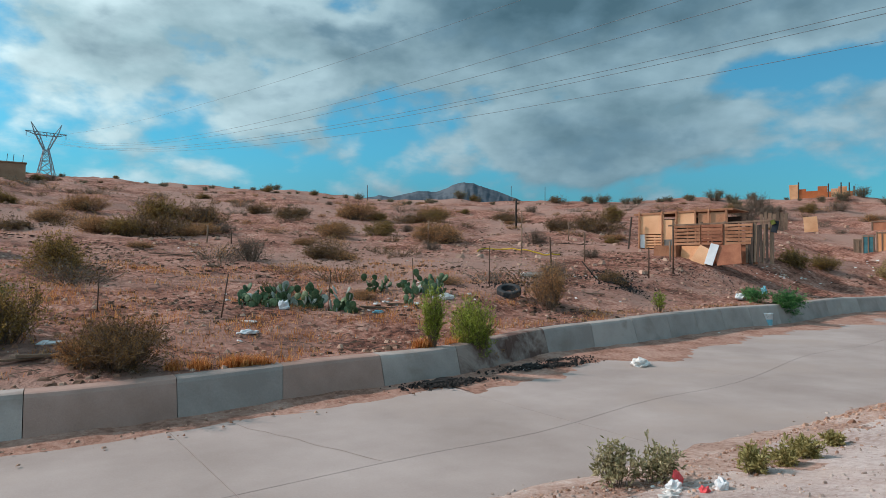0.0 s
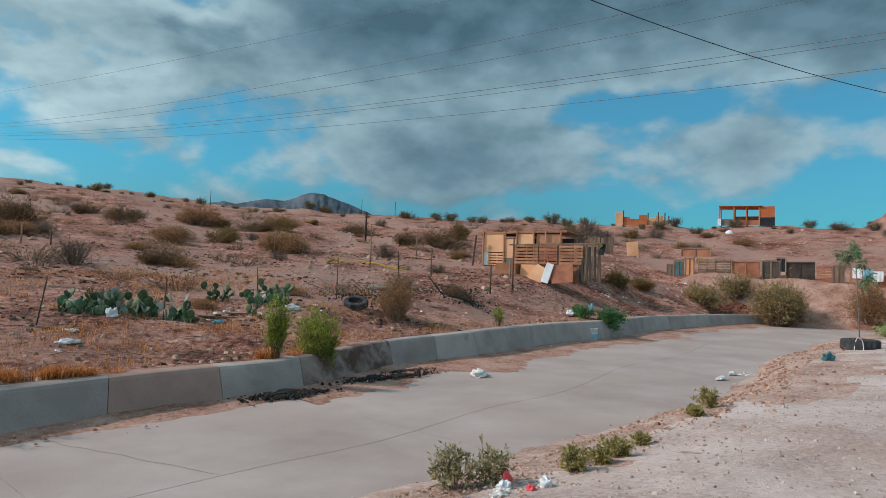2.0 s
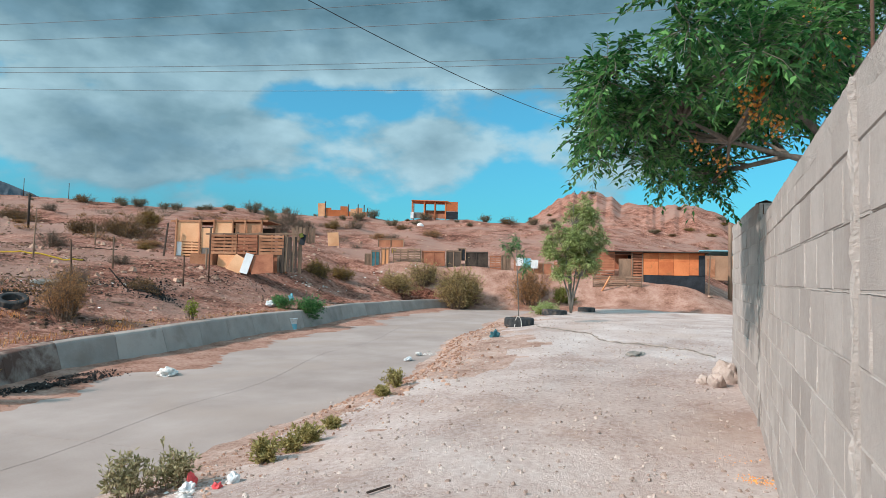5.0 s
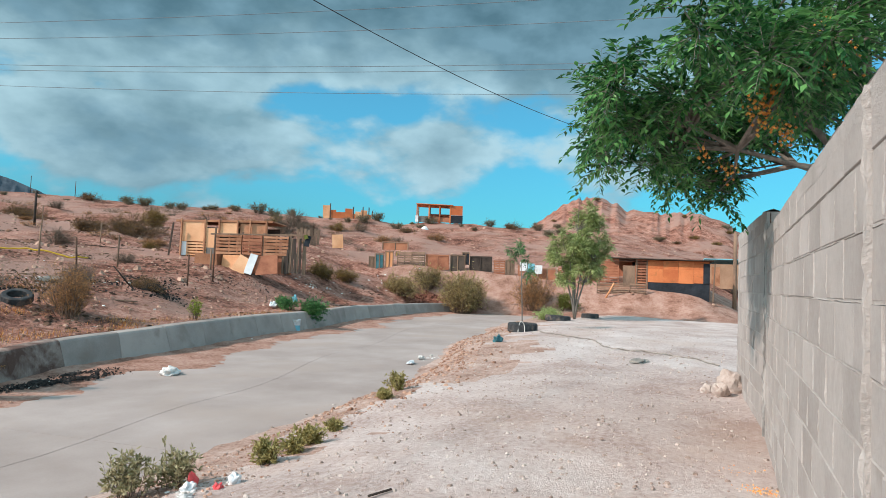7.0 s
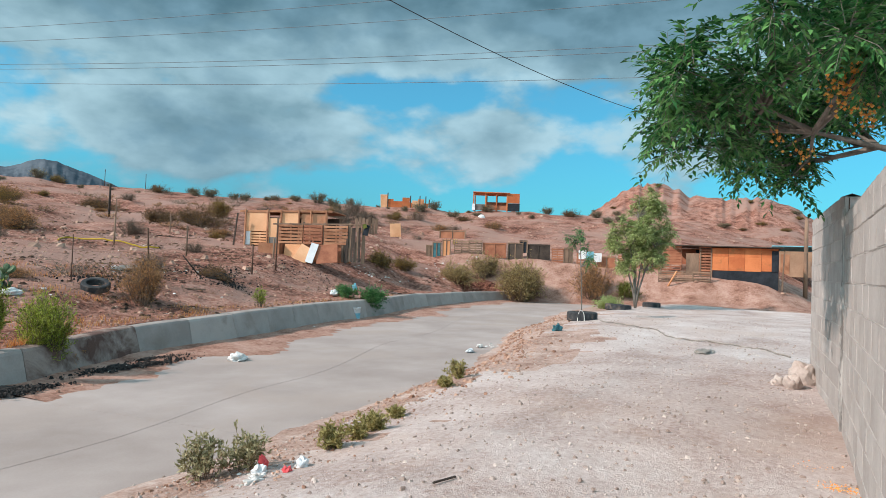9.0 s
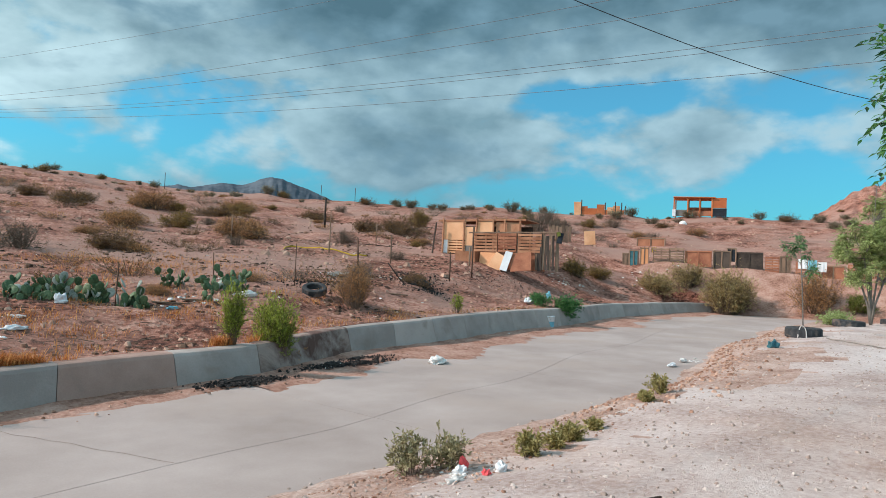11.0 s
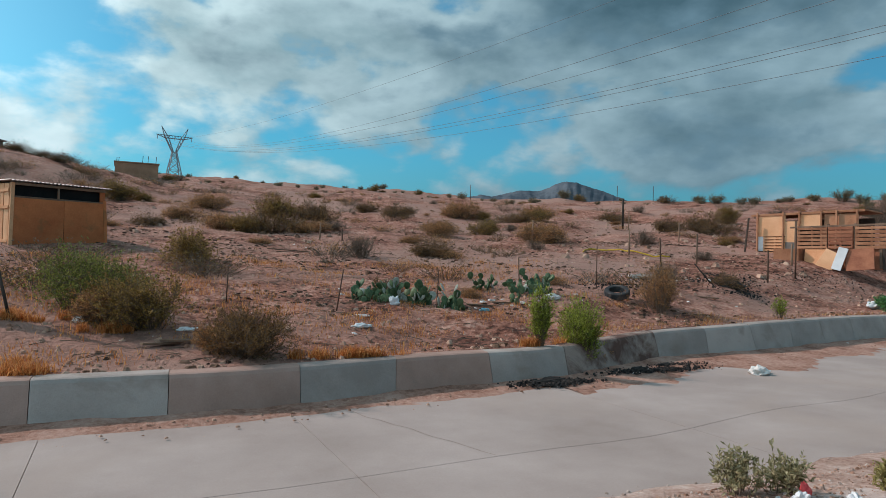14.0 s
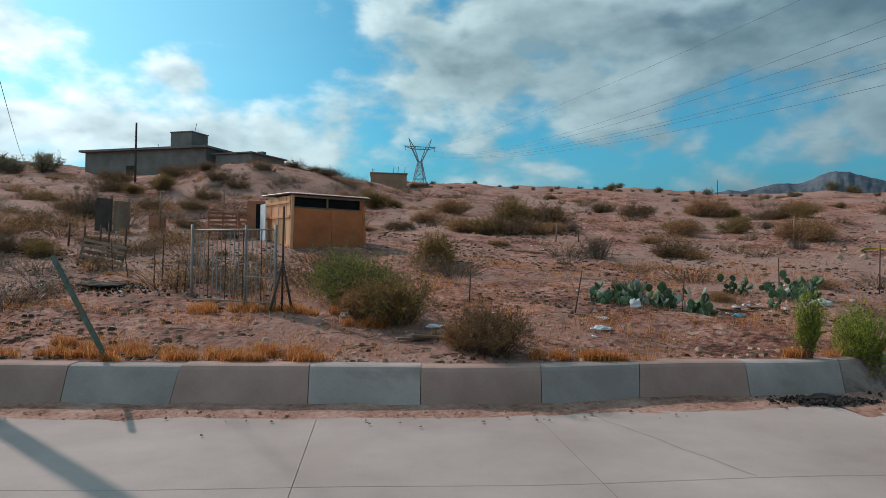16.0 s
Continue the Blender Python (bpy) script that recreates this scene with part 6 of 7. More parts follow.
def pylon(x, y, label):
    z = ground(x, y) - 0.3
    p = empty("pylon", pose(x, y, z, 0, 0, 12), label, "pylon")
    H = 1.75 + 260 * math.tan(radians(10.15)) - z
    v, fc = [], []

    def leg(a, b, r=0.16):
        tube(v, fc, [a, b], [r, r], 4)

    waist, half = H * 0.60, H * 0.60
    levels = [0, H * 0.16, H * 0.31, H * 0.44, H * 0.54, waist]
    width = lambda q: 2.6 * (1 - q / waist) + 0.75
    for sx in (-1, 1):
        for sy in (-1, 1):
            for a, b in zip(levels, levels[1:]):
                leg((sx * width(a), sy * width(a), a), (sx * width(b), sy * width(b), b))
    for a, b in zip(levels, levels[1:]):
        for s in (-1, 1):
            for f1, f2 in (((-1, s), (1, s)), ((1, s), (-1, s)), ((s, -1), (s, 1)), ((s, 1), (s, -1))):
                leg((f1[0] * width(a), f1[1] * width(a), a), (f2[0] * width(b), f2[1] * width(b), b), 0.09)
        for s in (-1, 1):
            leg((-width(b), s * width(b), b), (width(b), s * width(b), b), 0.09)
    pydata("tower_body", v, fc, STEEL, p)
    v, fc = [], []
    arm = H * 0.86
    for s in (-1, 1):
        for sy in (-0.5, 0.5):
            leg((s * 0.75, sy, waist), (s * 3.6, sy, arm))
            leg((s * 0.3, sy, waist), (s * 2.4, sy, arm), 0.1)
            leg((s * 3.6, sy, arm), (s * 4.6, 0, H), 0.1)
            leg((s * 2.6, sy, arm), (s * 4.6, 0, H), 0.1)
        for k in range(4):
            q = k / 4
            leg((s * (0.75 + 2.85 * q), 0.5, waist + (arm - waist) * q), (s * (0.3 + 2.1 * (q + 0.2)), -0.5, waist + (arm - waist) * (q + 0.2)), 0.08)
    pydata("tower_fork", v, fc, STEEL, p)
    v, fc = [], []
    for sy in (-0.5, 0.5):
        leg((-6.3, 0, arm), (6.3, 0, arm), 0.12)
        leg((-6.3, 0, arm), (-3.0, sy, arm - 1.1), 0.1)
        leg((6.3, 0, arm), (3.0, sy, arm - 1.1), 0.1)
        leg((-3.0, sy, arm - 1.0), (3.0, sy, arm - 1.0), 0.1)
    for k in range(12):
        leg((-6 + k, 0, arm), (-5.5 + k, 0, arm - 0.9 if 2 < k < 9 else arm - 0.4), 0.07)
    pydata("cross_arm", v, fc, STEEL, p)
    for xx in (-5.9, 0, 5.9):
        rod(xx, 0, arm - 1.6, xx, 0, arm - 0.1, 0.12, STEEL, p, "insulator", 5)
    return z + arm


ARM_Z = pylon(PYL_X, PYL_Y, "steel lattice pylon far behind the lot")
WIRE = material("wire_grey", [(0.3, (0.15, 0.165, 0.18)), (0.7, (0.21, 0.225, 0.24))], 1, 2, 0.6, (10, 0.1), 0)
CABLE = material("cable_black", [(0.3, (0.015, 0.017, 0.02)), (0.7, (0.03, 0.032, 0.035))], 1, 2, 0.6, (10, 0.1), 0)


def wire_span(nm, a, b, sag, r, mat, label, s_end=1.0, n=48):
    a, b = Vector(a), Vector(b)
    pts = []
    for i in range(n + 1):
        s = s_end * (i / n)
        p = a.lerp(b, s)
        pts.append((p.x, p.y, p.z - 4 * sag * s * (1 - s)))
    v, fc = [], []
    tube(v, fc, pts, [r] * (n + 1), 4)
    ob = pydata(nm, v, fc, mat)
    return tagged(ob, label, "cable", "overhead lines")


for dx, az, el, rr, sag in ((-5.9, 71.0, 18.3, 45, 6.4), (-5.6, 72.5, 17.9, 45, 6.6), (0, 71.0, 21.4, 43, 6.2), (5.9, 72.0, 23.2, 41, 5.6), (-2, 75.0, 16.0, 47, 6.2), (-4.6, 60.0, 26.0, 40, 3.5)):
    b = (rr * math.sin(radians(az)), rr * math.cos(radians(az)), 1.75 + rr * math.tan(radians(el)))
    wire_span("power_line", (PYL_X + dx, PYL_Y, ARM_Z - 1.6), b, sag, 0.019 if rr > 40.5 else 0.015, WIRE, "thin grey high-voltage conductor", 1.22)
# road-side pole whose shadow crosses the concrete, and its cables
rp = empty("utility_pole", pose(-7.3, 9.6, surface(-7.3, 9.6)), "round wooden utility pole beside the kerb", "pole")
rod(0, 0, -0.3, 0, 0, 8.0, 0.13, OLD_WOOD, rp, "shaft", 10, 0.8)
wire_span("service_cable", (-7.3, 9.6, 8.2), (30.0, 1.0, 7.9), 1.88, 0.009, CABLE, "black service cable across the road")
wire_span("service_cable", (-7.3, 9.6, 8.3), (-31.0, 52.0, 8.4), 0.4, 0.012, CABLE, "black service cable to the grey building")

# ---- loose things ----
RUBBER = material("worn_rubber", [(0.3, (0.018, 0.020, 0.022)), (0.7, (0.06, 0.062, 0.064))], 4, 5, 0.8, (40, 0.3), 0.3, stains=(3, 0.52, 0.68, (0.16, 0.12, 0.095)))
ROCK = material("rock", [(0.3, (0.33, 0.25, 0.21)), (0.7, (0.58, 0.50, 0.45))], 3, 7, 0.95, (25, 0.4), 0.6, 25, per_object=0.3, spread=0.5)
ROCK_RED = material("red_stone", [(0.3, (0.26, 0.135, 0.09)), (0.7, (0.50, 0.32, 0.235))], 3, 7, 0.95, (25, 0.4), 0.5, 25, spread=0.6)
WHITE_PLASTIC = material("white_plastic", [(0.3, (0.58, 0.60, 0.61)), (0.7, (0.80, 0.81, 0.81))], 4, 4, 0.45, (30, 0.2), 0.1, stains=(4, 0.56, 0.7, (0.45, 0.37, 0.30)))
RED_PLASTIC = material("red_plastic", [(0.3, (0.62, 0.06, 0.07)), (0.7, (0.80, 0.13, 0.13))], 4, 4, 0.45, (30, 0.2), 0.1)
CHAR = material("charred_litter", [(0.3, (0.010, 0.009, 0.009)), (0.7, (0.05, 0.042, 0.038))], 6, 5, 0.9, (40, 0.4), 0.5, spread=0.6)
PAPER = material("pale_litter", [(0.3, (0.45, 0.42, 0.38)), (0.7, (0.74, 0.72, 0.69))], 5, 5, 0.8, (40, 0.3), 0.2, spread=0.7)
ASH = material("grey_litter", [(0.3, (0.12, 0.105, 0.09)), (0.7, (0.34, 0.30, 0.26))], 5, 5, 0.9, (40, 0.3), 0.2, spread=0.9)


def tyre(x, y, r, w, rx, rz, label, fill=False, lift=0.0, nm="tyre"):
    t = empty(nm, pose(x, y, surface(x, y) + lift, rx, 0, rz), label, "tyre")
    prof = [(r * 0.60, 0.10 * w), (r * 0.66, 0.0), (r * 0.90, 0.0), (r * 0.985, 0.10 * w), (r, 0.25 * w), (r, 0.75 * w), (r * 0.985, 0.9 * w), (r * 0.90, w), (r * 0.66, w), (r * 0.60, 0.9 * w), (r * 0.62, 0.5 * w)]
    n, m = 36, len(prof)
    v = []
    for i in range(n):
        a = 2 * math.pi * i / n
        for j, (rr, z) in enumerate(prof):
            k = rr - (0.012 * r / 0.4 if j in (4, 5) and i % 2 else 0)
            v.append((k * math.cos(a), k * math.sin(a), z))
    fc = [(i * m + j, ((i + 1) % n) * m + j, ((i + 1) % n) * m + (j + 1) % m, i * m + (j + 1) % m) for i in range(n) for j in range(m)]
    pydata("carcass", v, fc, RUBBER, t)
    if fill:
        bm = bmesh.new()
        bmesh.ops.create_cone(bm, cap_ends=True, segments=24, radius1=r * 0.63, radius2=r * 0.5, depth=w * 0.8, matrix=Matrix.Translation((0, 0, w * 0.42)))
        part("soil", bm, TRACK, t)
    return t


tyre(19.05, 4.68, 0.44, 0.27, 0, 0, "black tyre planter round a sapling", True, -0.02)
tyre(27.2, 5.25, 0.52, 0.26, 3, 40, "black tyre planter before the young tree", True, -0.04)
tyre(31.3, 4.55, 0.40, 0.24, 0, 0, "half-buried tyre behind the young tree", True, -0.05)
tyre(9.45, 12.75, 0.29, 0.16, 22, -37, "small worn tyre lying on the lot", False, 0.03)
rp = empty("wire_loop", pose(18.62, 4.6, surface(18.62, 4.6)), "pale hose loop on the tyre planter", "hose")
v, fc = [], []
tube(v, fc, [(-0.02 + 0.03 * math.sin(i), 0.10 * math.cos(i * math.pi / 10), 0.31 * math.sin(i * math.pi / 10)) for i in range(11)], [0.012] * 11, 5)
pydata("hose", v, fc, PAPER, rp)


# bucket
def bucket(x, y):
    b = empty("bucket", pose(x, y, 0.01, 0, 0, 20), "white plastic paint bucket with a teal band on the road", "bucket")
    n = 24
    rings = [(0.125, 0.0), (0.132, 0.02), (0.150, 0.34), (0.158, 0.345), (0.158, 0.372), (0.147, 0.372), (0.128, 0.03), (0.0, 0.03)]
    v = [(r * math.cos(6.2832 * i / n), r * math.sin(6.2832 * i / n), z) for r, z in rings for i in range(n)]
    fc = [(k * n + i, k * n + (i + 1) % n, (k + 1) * n + (i + 1) % n, (k + 1) * n + i) for k in range(len(rings) - 1) for i in range(n)]
    shell = pydata("shell", v, fc, WHITE_PLASTIC, b, smooth=True)
    v = [((0.1335 + 0.018 * (z / 0.36)) * math.cos(6.2832 * i / n), (0.1335 + 0.018 * (z / 0.36)) * math.sin(6.2832 * i / n), z) for z in (0.04, 0.20) for i in range(n)]
    pydata("band", v, [(i, (i + 1) % n, n + (i + 1) % n, n + i) for i in range(n)], BLUE_SHEET, shell, "teal printed band", smooth=True)
    v, fc = [], []
    tube(v, fc, [(0.158 * math.cos(a), 0.158 * math.sin(a) * 0.5 - 0.08, 0.30 - 0.10 * math.sin(a)) for a in [math.pi * i / 12 for i in range(13)]], [0.003] * 13, 4)
    pydata("handle", v, fc, GALV, shell)


bucket(17.24, 11.28)


def crumple(nm, x, y, w, d, h, mat, label, category, seed, z=None, turn=0):
    """A crumpled bag or sheet: a lumpy closed shape lying on the ground."""
    ob = empty(nm, pose(x, y, (surface(x, y) if z is None else z) - 0.01, 0, 0, turn), label, category)
    bm = bmesh.new()
    bmesh.ops.create_icosphere(bm, subdivisions=3, radius=0.5)
    for vv in bm.verts:
        p = vv.co.copy()
        k = 1 + 0.55 * noise.noise(p * 3.1 + Vector((seed, 0, 0))) + 0.3 * abs(noise.noise(p * 8 + Vector((0, seed, 0))))
        vv.co = Vector((p.x * w * k, p.y * d * k, max(0.0, (p.z + 0.32) * h * 1.2 * k)))
    part("body", bm, mat, ob)
    return ob


crumple("plastic_bag", 8.8, 8.1, 0.42, 0.25, 0.12, PAPER, "crumpled pale bag on the concrete road", "litter", 1, 0.005, 30)
crumple("plastic_bag", 18.2, 12.7, 0.45, 0.3, 0.2, WHITE_PLASTIC, "white plastic bag behind the kerb", "litter", 2)
crumple("plastic_bag", 18.45, 12.15, 0.16, 0.14, 0.20, BLUE_SHEET, "teal cloth caught in the kerb plant", "litter", 3, 0.86)
crumple("cement_bag", 2.75, 10.5, 0.3, 0.14, 0.06, WHITE_PLASTIC, "pale flattened bag on the lot", "litter", 4)
crumple("cement_bag", 2.95, 11.3, 0.28, 0.15, 0.05, PAPER, "grey flattened bag on the lot", "litter", 5)
crumple("plastic_bag", 3.9, 3.3, 0.13, 0.09, 0.06, WHITE_PLASTIC, "white crumpled bag among roadside litter", "litter", 6)
crumple("plastic_bag", 4.18, 3.12, 0.16, 0.09, 0.07, WHITE_PLASTIC, "white crumpled bag among roadside litter", "litter", 7, None, 40)
crumple("red_wrapper", 4.0, 3.36, 0.10, 0.05, 0.10, RED_PLASTIC, "red plastic wrapper among roadside litter", "litter", 8)
crumple("red_wrapper", 4.0, 3.12, 0.07, 0.06, 0.05, RED_PLASTIC, "small red plastic scrap among litter", "litter", 9)
crumple("cardboard_scrap", 3.68, 3.15, 0.16, 0.08, 0.04, PAPER, "pale flattened cardboard scrap", "litter", 10)
crumple("blue_rag", 15.35, 4.35, 0.35, 0.2, 0.16, TEAL, "dark teal rag on the stones", "litter", 11)
crumple("white_scrap", 12.5, 5.35, 0.28, 0.12, 0.06, WHITE_PLASTIC, "white scrap at the concrete's edge", "litter", 12, 0.02)
crumple("white_scrap", 13.4, 5.5, 0.22, 0.12, 0.06, PAPER, "pale scrap at the concrete's edge", "litter", 13, 0.02)
crumple("twig_heap", 12.0, 0.85, 0.6, 0.3, 0.07, ASH, "flattened heap of grey twigs and rags", "litter", 14)
crumple("plastic_bag", 7.6, 12.6, 0.35, 0.2, 0.12, PAPER, "pale torn sack beside the prickly pears", "litter", 15)
crumple("blue_bottle", 5.65, 11.9, 0.2, 0.08, 0.06, BLUE_SHEET, "flattened blue plastic bottle", "litter", 16)
crumple("plastic_bag", 3.85, 12.2, 0.2, 0.15, 0.17, WHITE_PLASTIC, "white bag caught under the prickly pears", "litter", 17)
crumple("plastic_bag", -1.3, 10.9, 0.22, 0.15, 0.1, PAPER, "pale sack beside the shrubs", "litter", 18)
crumple("plastic_bag", 0.1, 10.2, 0.25, 0.12, 0.05, WHITE_PLASTIC, "white scrap under the olive shrub", "litter", 19)
crumple("burnt_heap", 4.95, 8.28, 0.55, 0.14, 0.06, CHAR, "heap of burnt black rubbish at the kerb", "litter", 31, 0.03, 12)
crumple("burnt_heap", 7.0, 8.85, 0.4, 0.12, 0.05, CHAR, "heap of burnt black rubbish at the kerb", "litter", 32, 0.03, 14)
crumple("burnt_heap", 7.75, 9.15, 0.3, 0.1, 0.04, CHAR, "small burnt heap at the kerb", "litter", 33, 0.03, 14)
crumple("burnt_heap", 14.4, 14.1, 0.7, 0.5, 0.16, CHAR, "charred heap on the lot", "litter", 34)
crumple("junk_heap", -6.2, 13.0, 0.9, 0.5, 0.1, CHAR, "dark heap of rags and rubbish", "litter", 35)
crumple("junk_heap", 12.4, 15.4, 0.9, 0.4, 0.15, ASH, "grey heap of rubble and rags", "litter", 36)
for i, (x, y, w, h) in enumerate(((9.05, -0.38, 0.26, 0.2), (9.35, -0.5, 0.3, 0.3), (9.2, -0.22, 0.2, 0.14))):
    r = empty("boulder", pose(x, y, surface(x, y) - 0.03, 0, 0, i * 70), "pale rough rock at the foot of the wall", "rock", "rocks at the wall's foot")
    bm = bmesh.new()
    bmesh.ops.create_icosphere(bm, subdivisions=3, radius=0.5)
    for vv in bm.verts:
        p = vv.co
        k = 1 + 0.35 * noise.noise(p * 2.2 + Vector((i * 5, 0, 0))) + 0.12 * noise.noise(p * 7)
        vv.co = Vector((p.x * w * k, p.y * w * 0.8 * k, (p.z + 0.4) * h * k * 1.1))
    part("stone", bm, ROCK, r)
bm = bmesh.new()
bmesh.ops.create_icosphere(bm, subdivisions=2, radius=0.38)
for vv in bm.verts:
    vv.co *= 1 + 0.3 * noise.noise(vv.co * 2)
part("stone", bm, PAPER, wr)
# rope across the track
v, fc = [], []
pts = []
for i in range(60):
    k = i / 59
    x, y = 17.9 + (12.2 - 17.9) * k + 0.25 * math.sin(k * 9), 3.9 + (-0.6 - 3.9) * k + 0.15 * math.sin(k * 14)
    pts.append((x, y, surface(x, y) + 0.018))
tube(v, fc, pts, [0.014] * 60, 5)
tagged(pydata("rope", v, fc, ASH), "thin grey rope lying across the dirt track", "rope")
# yellow hose on the lot
v, fc = [], []
pts = []
for i in range(50):
    k = i / 49
    x, y = 14.2 + 3.0 * k, 21.2 - 0.5 * k + 0.8 * math.sin(k * 5)
    pts.append((x, y, surface(x, y) + 0.03 + 0.08 * max(0, math.sin((k - 0.35) * 7)) * (0.35 < k < 0.8)))
tube(v, fc, pts, [0.028] * 50, 5)
tagged(pydata("yellow_hose", v, fc, YELLOW), "loose yellow hose on the lot", "hose")


# ---- scattered stones and litter ----
def pebbles(name, seed, spots, mat, label, flat=0.6, lift_z=0.0):
    """spots: x, y, size. Irregular small stones sunk a little into the ground."""
    rng = random.Random(seed)
    v, fc = [], []
    for x, y, s in spots:
        z = surface(x, y) if not (lerp_table(EDGE, x) < y < kerb_y(x) + 0.1) else lift_z
        a = rng.uniform(0, 6.28)
        c, sn = math.cos(a), math.sin(a)
        b = len(v)
        top = rng.uniform(0.35, 0.75)
        for ring, lift in ((1.0, 0.0), (top, rng.uniform(0.35, 0.6))):
            for i in range(5):
                w = 1.2566 * i + rng.uniform(-0.4, 0.4)
                k = ring * s * rng.uniform(0.36, 0.6)
                px, py, pz = math.cos(w) * k, math.sin(w) * k * 0.8, lift * s * flat * rng.uniform(0.6, 1.2)
                v.append((x + px * c - py * sn, y + px * sn + py * c, z + pz - s * 0.06 * (ring == 1.0)))
        for i in range(5):
            j = (i + 1) % 5
            fc.append((b + i, b + j, b + 5 + j, b + 5 + i))
        fc += [(b + 5, b + 6, b + 7), (b + 5, b + 7, b + 9), (b + 7, b + 8, b + 9)]
    return tagged(pydata(name, v, fc, mat), label, "stones", kind="stuff")


LITTER = material("dead_litter", [(0.3, (0.045, 0.024, 0.016)), (0.7, (0.17, 0.095, 0.062))], 3, 5, 0.95, (40, 0.3), 0, spread=0.5)
rng = random.Random(71)


def size(lo, hi, p=3.0):
    return lo + (hi - lo) * rng.random() ** p


# verge: gravel on the track, spoil along the concrete
spots = []
while len(spots) < 12000:
    x = 1.5 + 20 * rng.random() ** 1.6
    e = lerp_table(EDGE, x)
    y = rng.uniform(-0.65, e + 0.2)
    spots.append((x, y, size(0.008, 0.055, 4.0)))
pebbles("track_gravel", 72, spots, ROCK, "small pale gravel on the dirt track")
spots = []
while len(spots) < 6500:
    x = 3.0 + 20 * rng.random() ** 1.25
    spots.append((x, lerp_table(EDGE, x) - abs(rng.gauss(0.35, 0.45)), size(0.010, 0.11 if x > 7 else 0.05, 6.0)))
pebbles("spoil_stones", 73, spots, ROCK_RED, "reddish stones heaped along the concrete")
# lot
spots = []
while len(spots) < 13000:
    x, y = rng.uniform(-11, 20), 8.1 + 17 * rng.random() ** 1.5
    if y > kerb_y(x) + 0.5:
        spots.append((x, y, size(0.012, 0.14, 4.5)))
pebbles("lot_stones", 74, spots, ROCK_RED, "reddish stones strewn over the lot")
spots = []
while len(spots) < 3500:
    az, r = rng.uniform(-35, 95), rng.uniform(22, 64)
    x, y = r * math.sin(radians(az)), r * math.cos(radians(az))
    if y > kerb_y(min(x, 36)) + 1 or x > 37:
        spots.append((x, y, size(0.05, 0.4, 4.0)))
pebbles("slope_stones", 75, spots, ROCK_RED, "scattered stones over the slope")
spots = []
while len(spots) < 9000:
    x, y = rng.uniform(-12, 30), 8.1 + 26 * rng.random() ** 1.4
    if y > kerb_y(x) + 0.5 and noise.noise(Vector((x * 0.35, y * 0.35, 3))) + 0.35 * noise.noise(Vector((x * 1.3, y * 1.3, 8))) > rng.uniform(-0.1, 0.35):
        spots.append((x, y, size(0.03, 0.22, 2.0)))
pebbles("dead_leaf_litter", 82, spots, LITTER, "dark dead leaves and crumbs over the dirt", 0.3)
# rubbish patches: burnt heaps, pale scraps
def patch(cx, cy, rx, ry, n, lo, hi):
    return [(cx + rng.gauss(0, rx), cy + rng.gauss(0, ry), size(lo, hi, 2)) for i in range(n)]


spots = patch(5.0, 8.2, 0.3, 0.1, 1100, 0.015, 0.075) + patch(7.1, 8.72, 0.5, 0.1, 1100, 0.015, 0.07) + patch(8.1, 9.15, 0.3, 0.08, 260, 0.012, 0.045) + patch(14.4, 14.1, 0.5, 0.4, 600, 0.02, 0.09) + patch(12.6, 15.3, 0.9, 0.4, 350, 0.02, 0.10) + patch(10.9, 14.2, 0.8, 0.3, 400, 0.02, 0.10) + patch(15.4, 15.2, 0.6, 0.4, 300, 0.02, 0.10) + patch(19.5, 15.2, 1.2, 0.6, 420, 0.02, 0.08) + patch(-6.2, 13.0, 0.5, 0.3, 560, 0.02, 0.09) + patch(-6.0, 16.5, 0.8, 0.5, 300, 0.02, 0.08)
pebbles("charred_litter", 76, spots, CHAR, "heaps of black burnt rubbish", 0.9, 0.035)
spots = patch(7.0, 8.65, 0.4, 0.1, 22, 0.05, 0.14) + patch(12.8, 15.2, 1.0, 0.5, 30, 0.05, 0.2) + patch(-6.2, 12.9, 0.6, 0.3, 30, 0.05, 0.2) + patch(3.9, 3.28, 0.16, 0.08, 40, 0.02, 0.07) + patch(13.2, 5.4, 0.7, 0.12, 30, 0.03, 0.12) + patch(6.4, 12.5, 0.9, 0.3, 30, 0.05, 0.2) + patch(-9.0, 24, 2, 1, 40, 0.06, 0.25) + patch(33.5, 15.5, 1.5, 0.6, 60, 0.08, 0.25) + patch(25.0, 15.5, 1.2, 0.5, 40, 0.06, 0.2) + [(rng.uniform(-10, 18), 9.3 + rng.random() * 14, size(0.03, 0.16)) for i in range(140)]
spots = [s for s in spots if s[1] < lerp_table(EDGE, s[0]) + 0.3 or s[1] > kerb_y(s[0]) + 0.5 or s[1] > kerb_y(s[0]) - 0.6]
pebbles("pale_litter", 77, spots, PAPER, "pale scraps of rubbish strewn about", 0.35, 0.035)
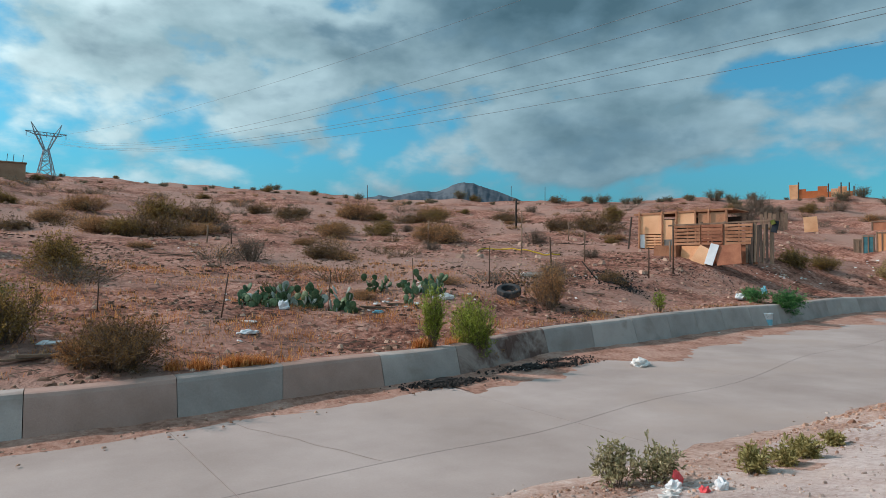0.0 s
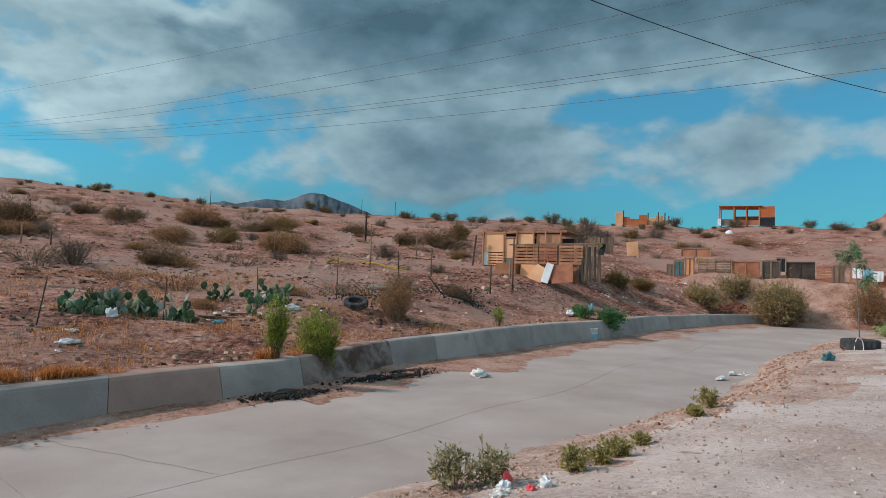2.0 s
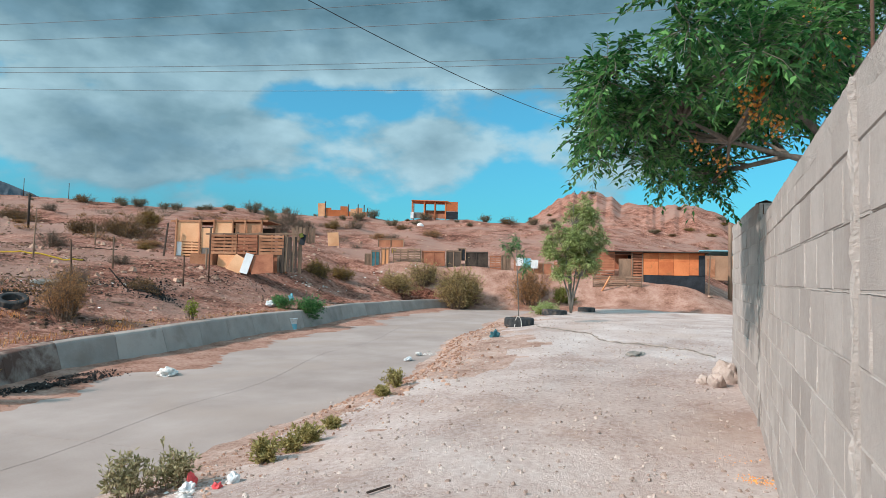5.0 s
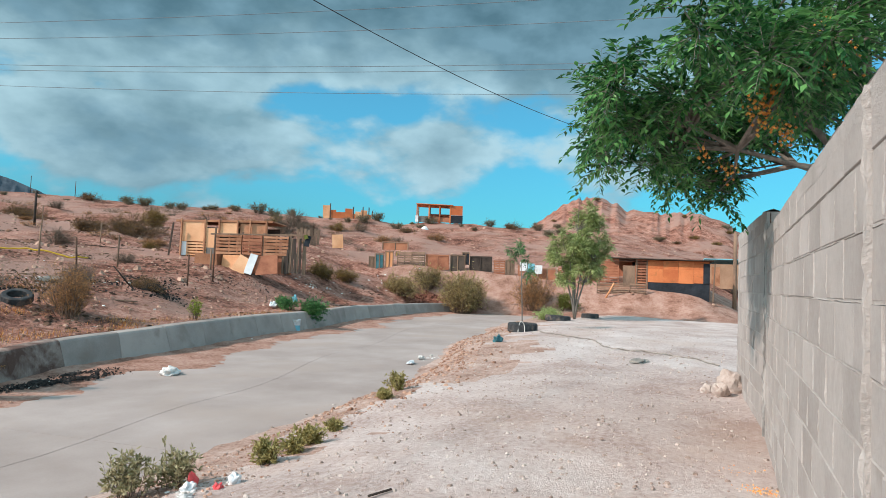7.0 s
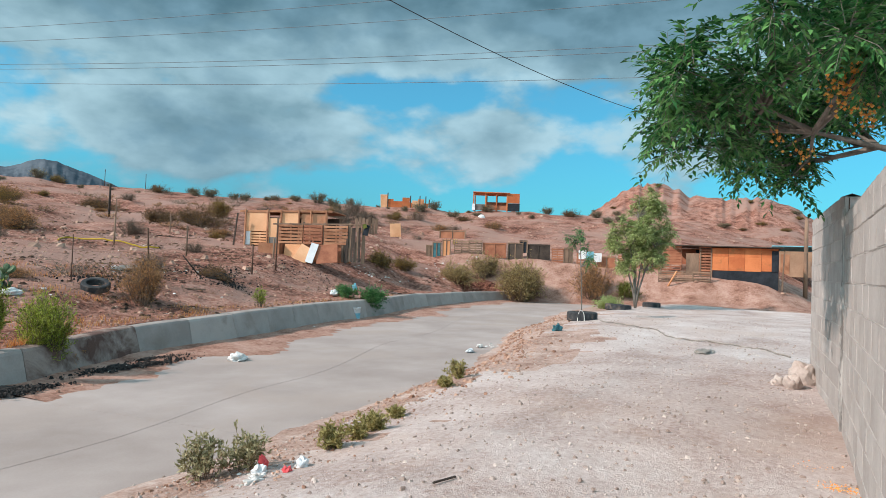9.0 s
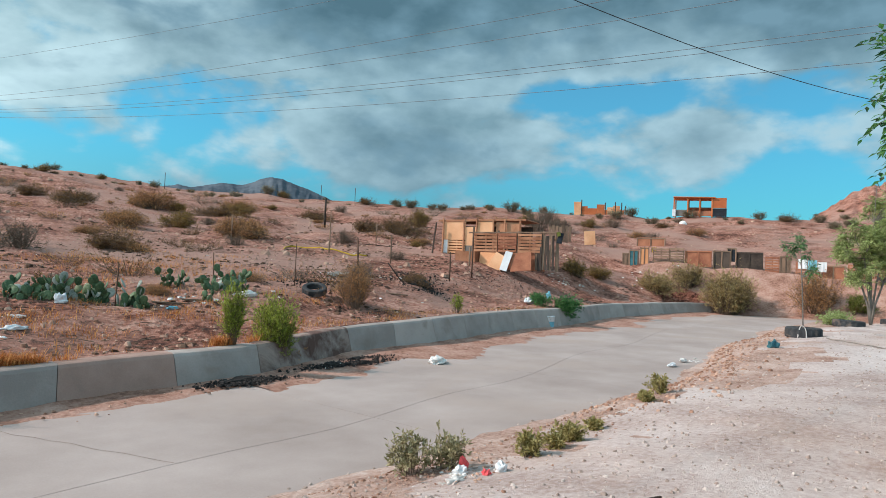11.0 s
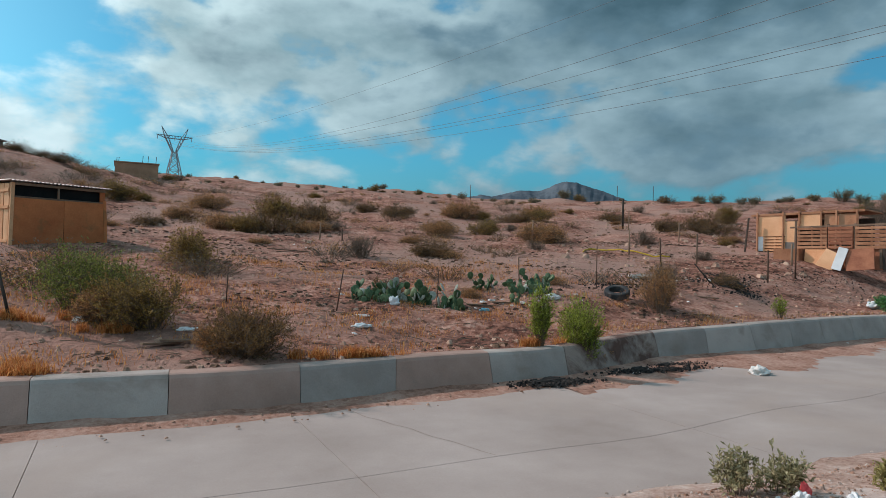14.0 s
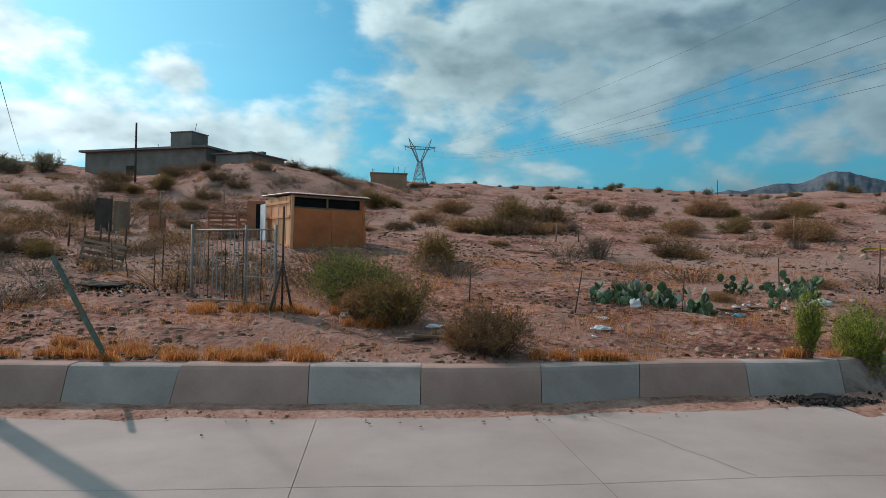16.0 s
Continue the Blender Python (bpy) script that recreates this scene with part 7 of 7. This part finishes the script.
spots = [(x, kerb_y(x) - abs(rng.gauss(0, 0.35)), size(0.01, 0.06, 2.5)) for x in [rng.uniform(-8, 26) for i in range(1500)]]
pebbles("gutter_stones", 79, spots, ROCK_RED, "small stones washed into the gutter", 0.6, 0.02)
spots = patch(5.0, -0.5, 0.07, 0.05, 170, 0.010, 0.018) + patch(5.45, -0.40, 0.06, 0.05, 50, 0.012, 0.02) + patch(3.7, -0.25, 0.15, 0.1, 90, 0.01, 0.02)
pebbles("fallen_berries", 80, spots, FRUIT, "fallen orange berries at the wall's foot", 0.9)
# twigs lying about
v, fc = [], []
for i in range(1700):
    x, y = rng.uniform(-10, 19), 8.5 + 13 * rng.random() ** 1.4
    if y < kerb_y(x) + 0.6:
        continue
    a, ln = rng.uniform(0, 6.28), size(0.04, 0.5, 2.5)
    x2, y2 = x + ln * math.cos(a), y + ln * math.sin(a)
    if y2 < kerb_y(x2) + 0.55:
        continue
    tube(v, fc, [(x, y, surface(x, y) + 0.008), ((x + x2) / 2 + 0.03, (y + y2) / 2, surface((x + x2) / 2, (y + y2) / 2) + 0.03), (x2, y2, surface(x2, y2) + 0.01)], [0.006, 0.005, 0.002], 4)
tagged(pydata("fallen_twigs", v, fc, TWIG), "dead twigs lying on the dirt", "twigs", kind="stuff")
for i, (x, y, ln, a, mt) in enumerate(((0.2, 9.6, 0.9, 10, OLD_WOOD), (-0.2, 9.55, 0.6, 30, OLD_WOOD), (5.9, 12.3, 0.9, -15, OLD_WOOD), (3.2, 21.2, 1.3, 5, OLD_WOOD), (6.3, 12.5, 0.6, 20, OLD_WOOD), (-3.9, 12.1, 0.5, 20, PALE_PLY), (20.5, 22.3, 2.2, -35, DARK_WOOD), (12.2, 12.9, 0.7, -50, OLD_WOOD), (3.8, 1.73, 0.2, -20, DARK_WOOD))):
    b = empty("loose_board", pose(x, y, surface(x, y) + (0.03 if ln > 0.3 else 0.015), 0, 3 if ln > 0.3 else 0, a), "weathered loose board lying on the dirt", "board", "loose boards")
    bar(0, 0, 0, ln, 0.08 if ln > 0.3 else 0.016, 0.03 if ln > 0.3 else 0.012, mt, b, "plank")
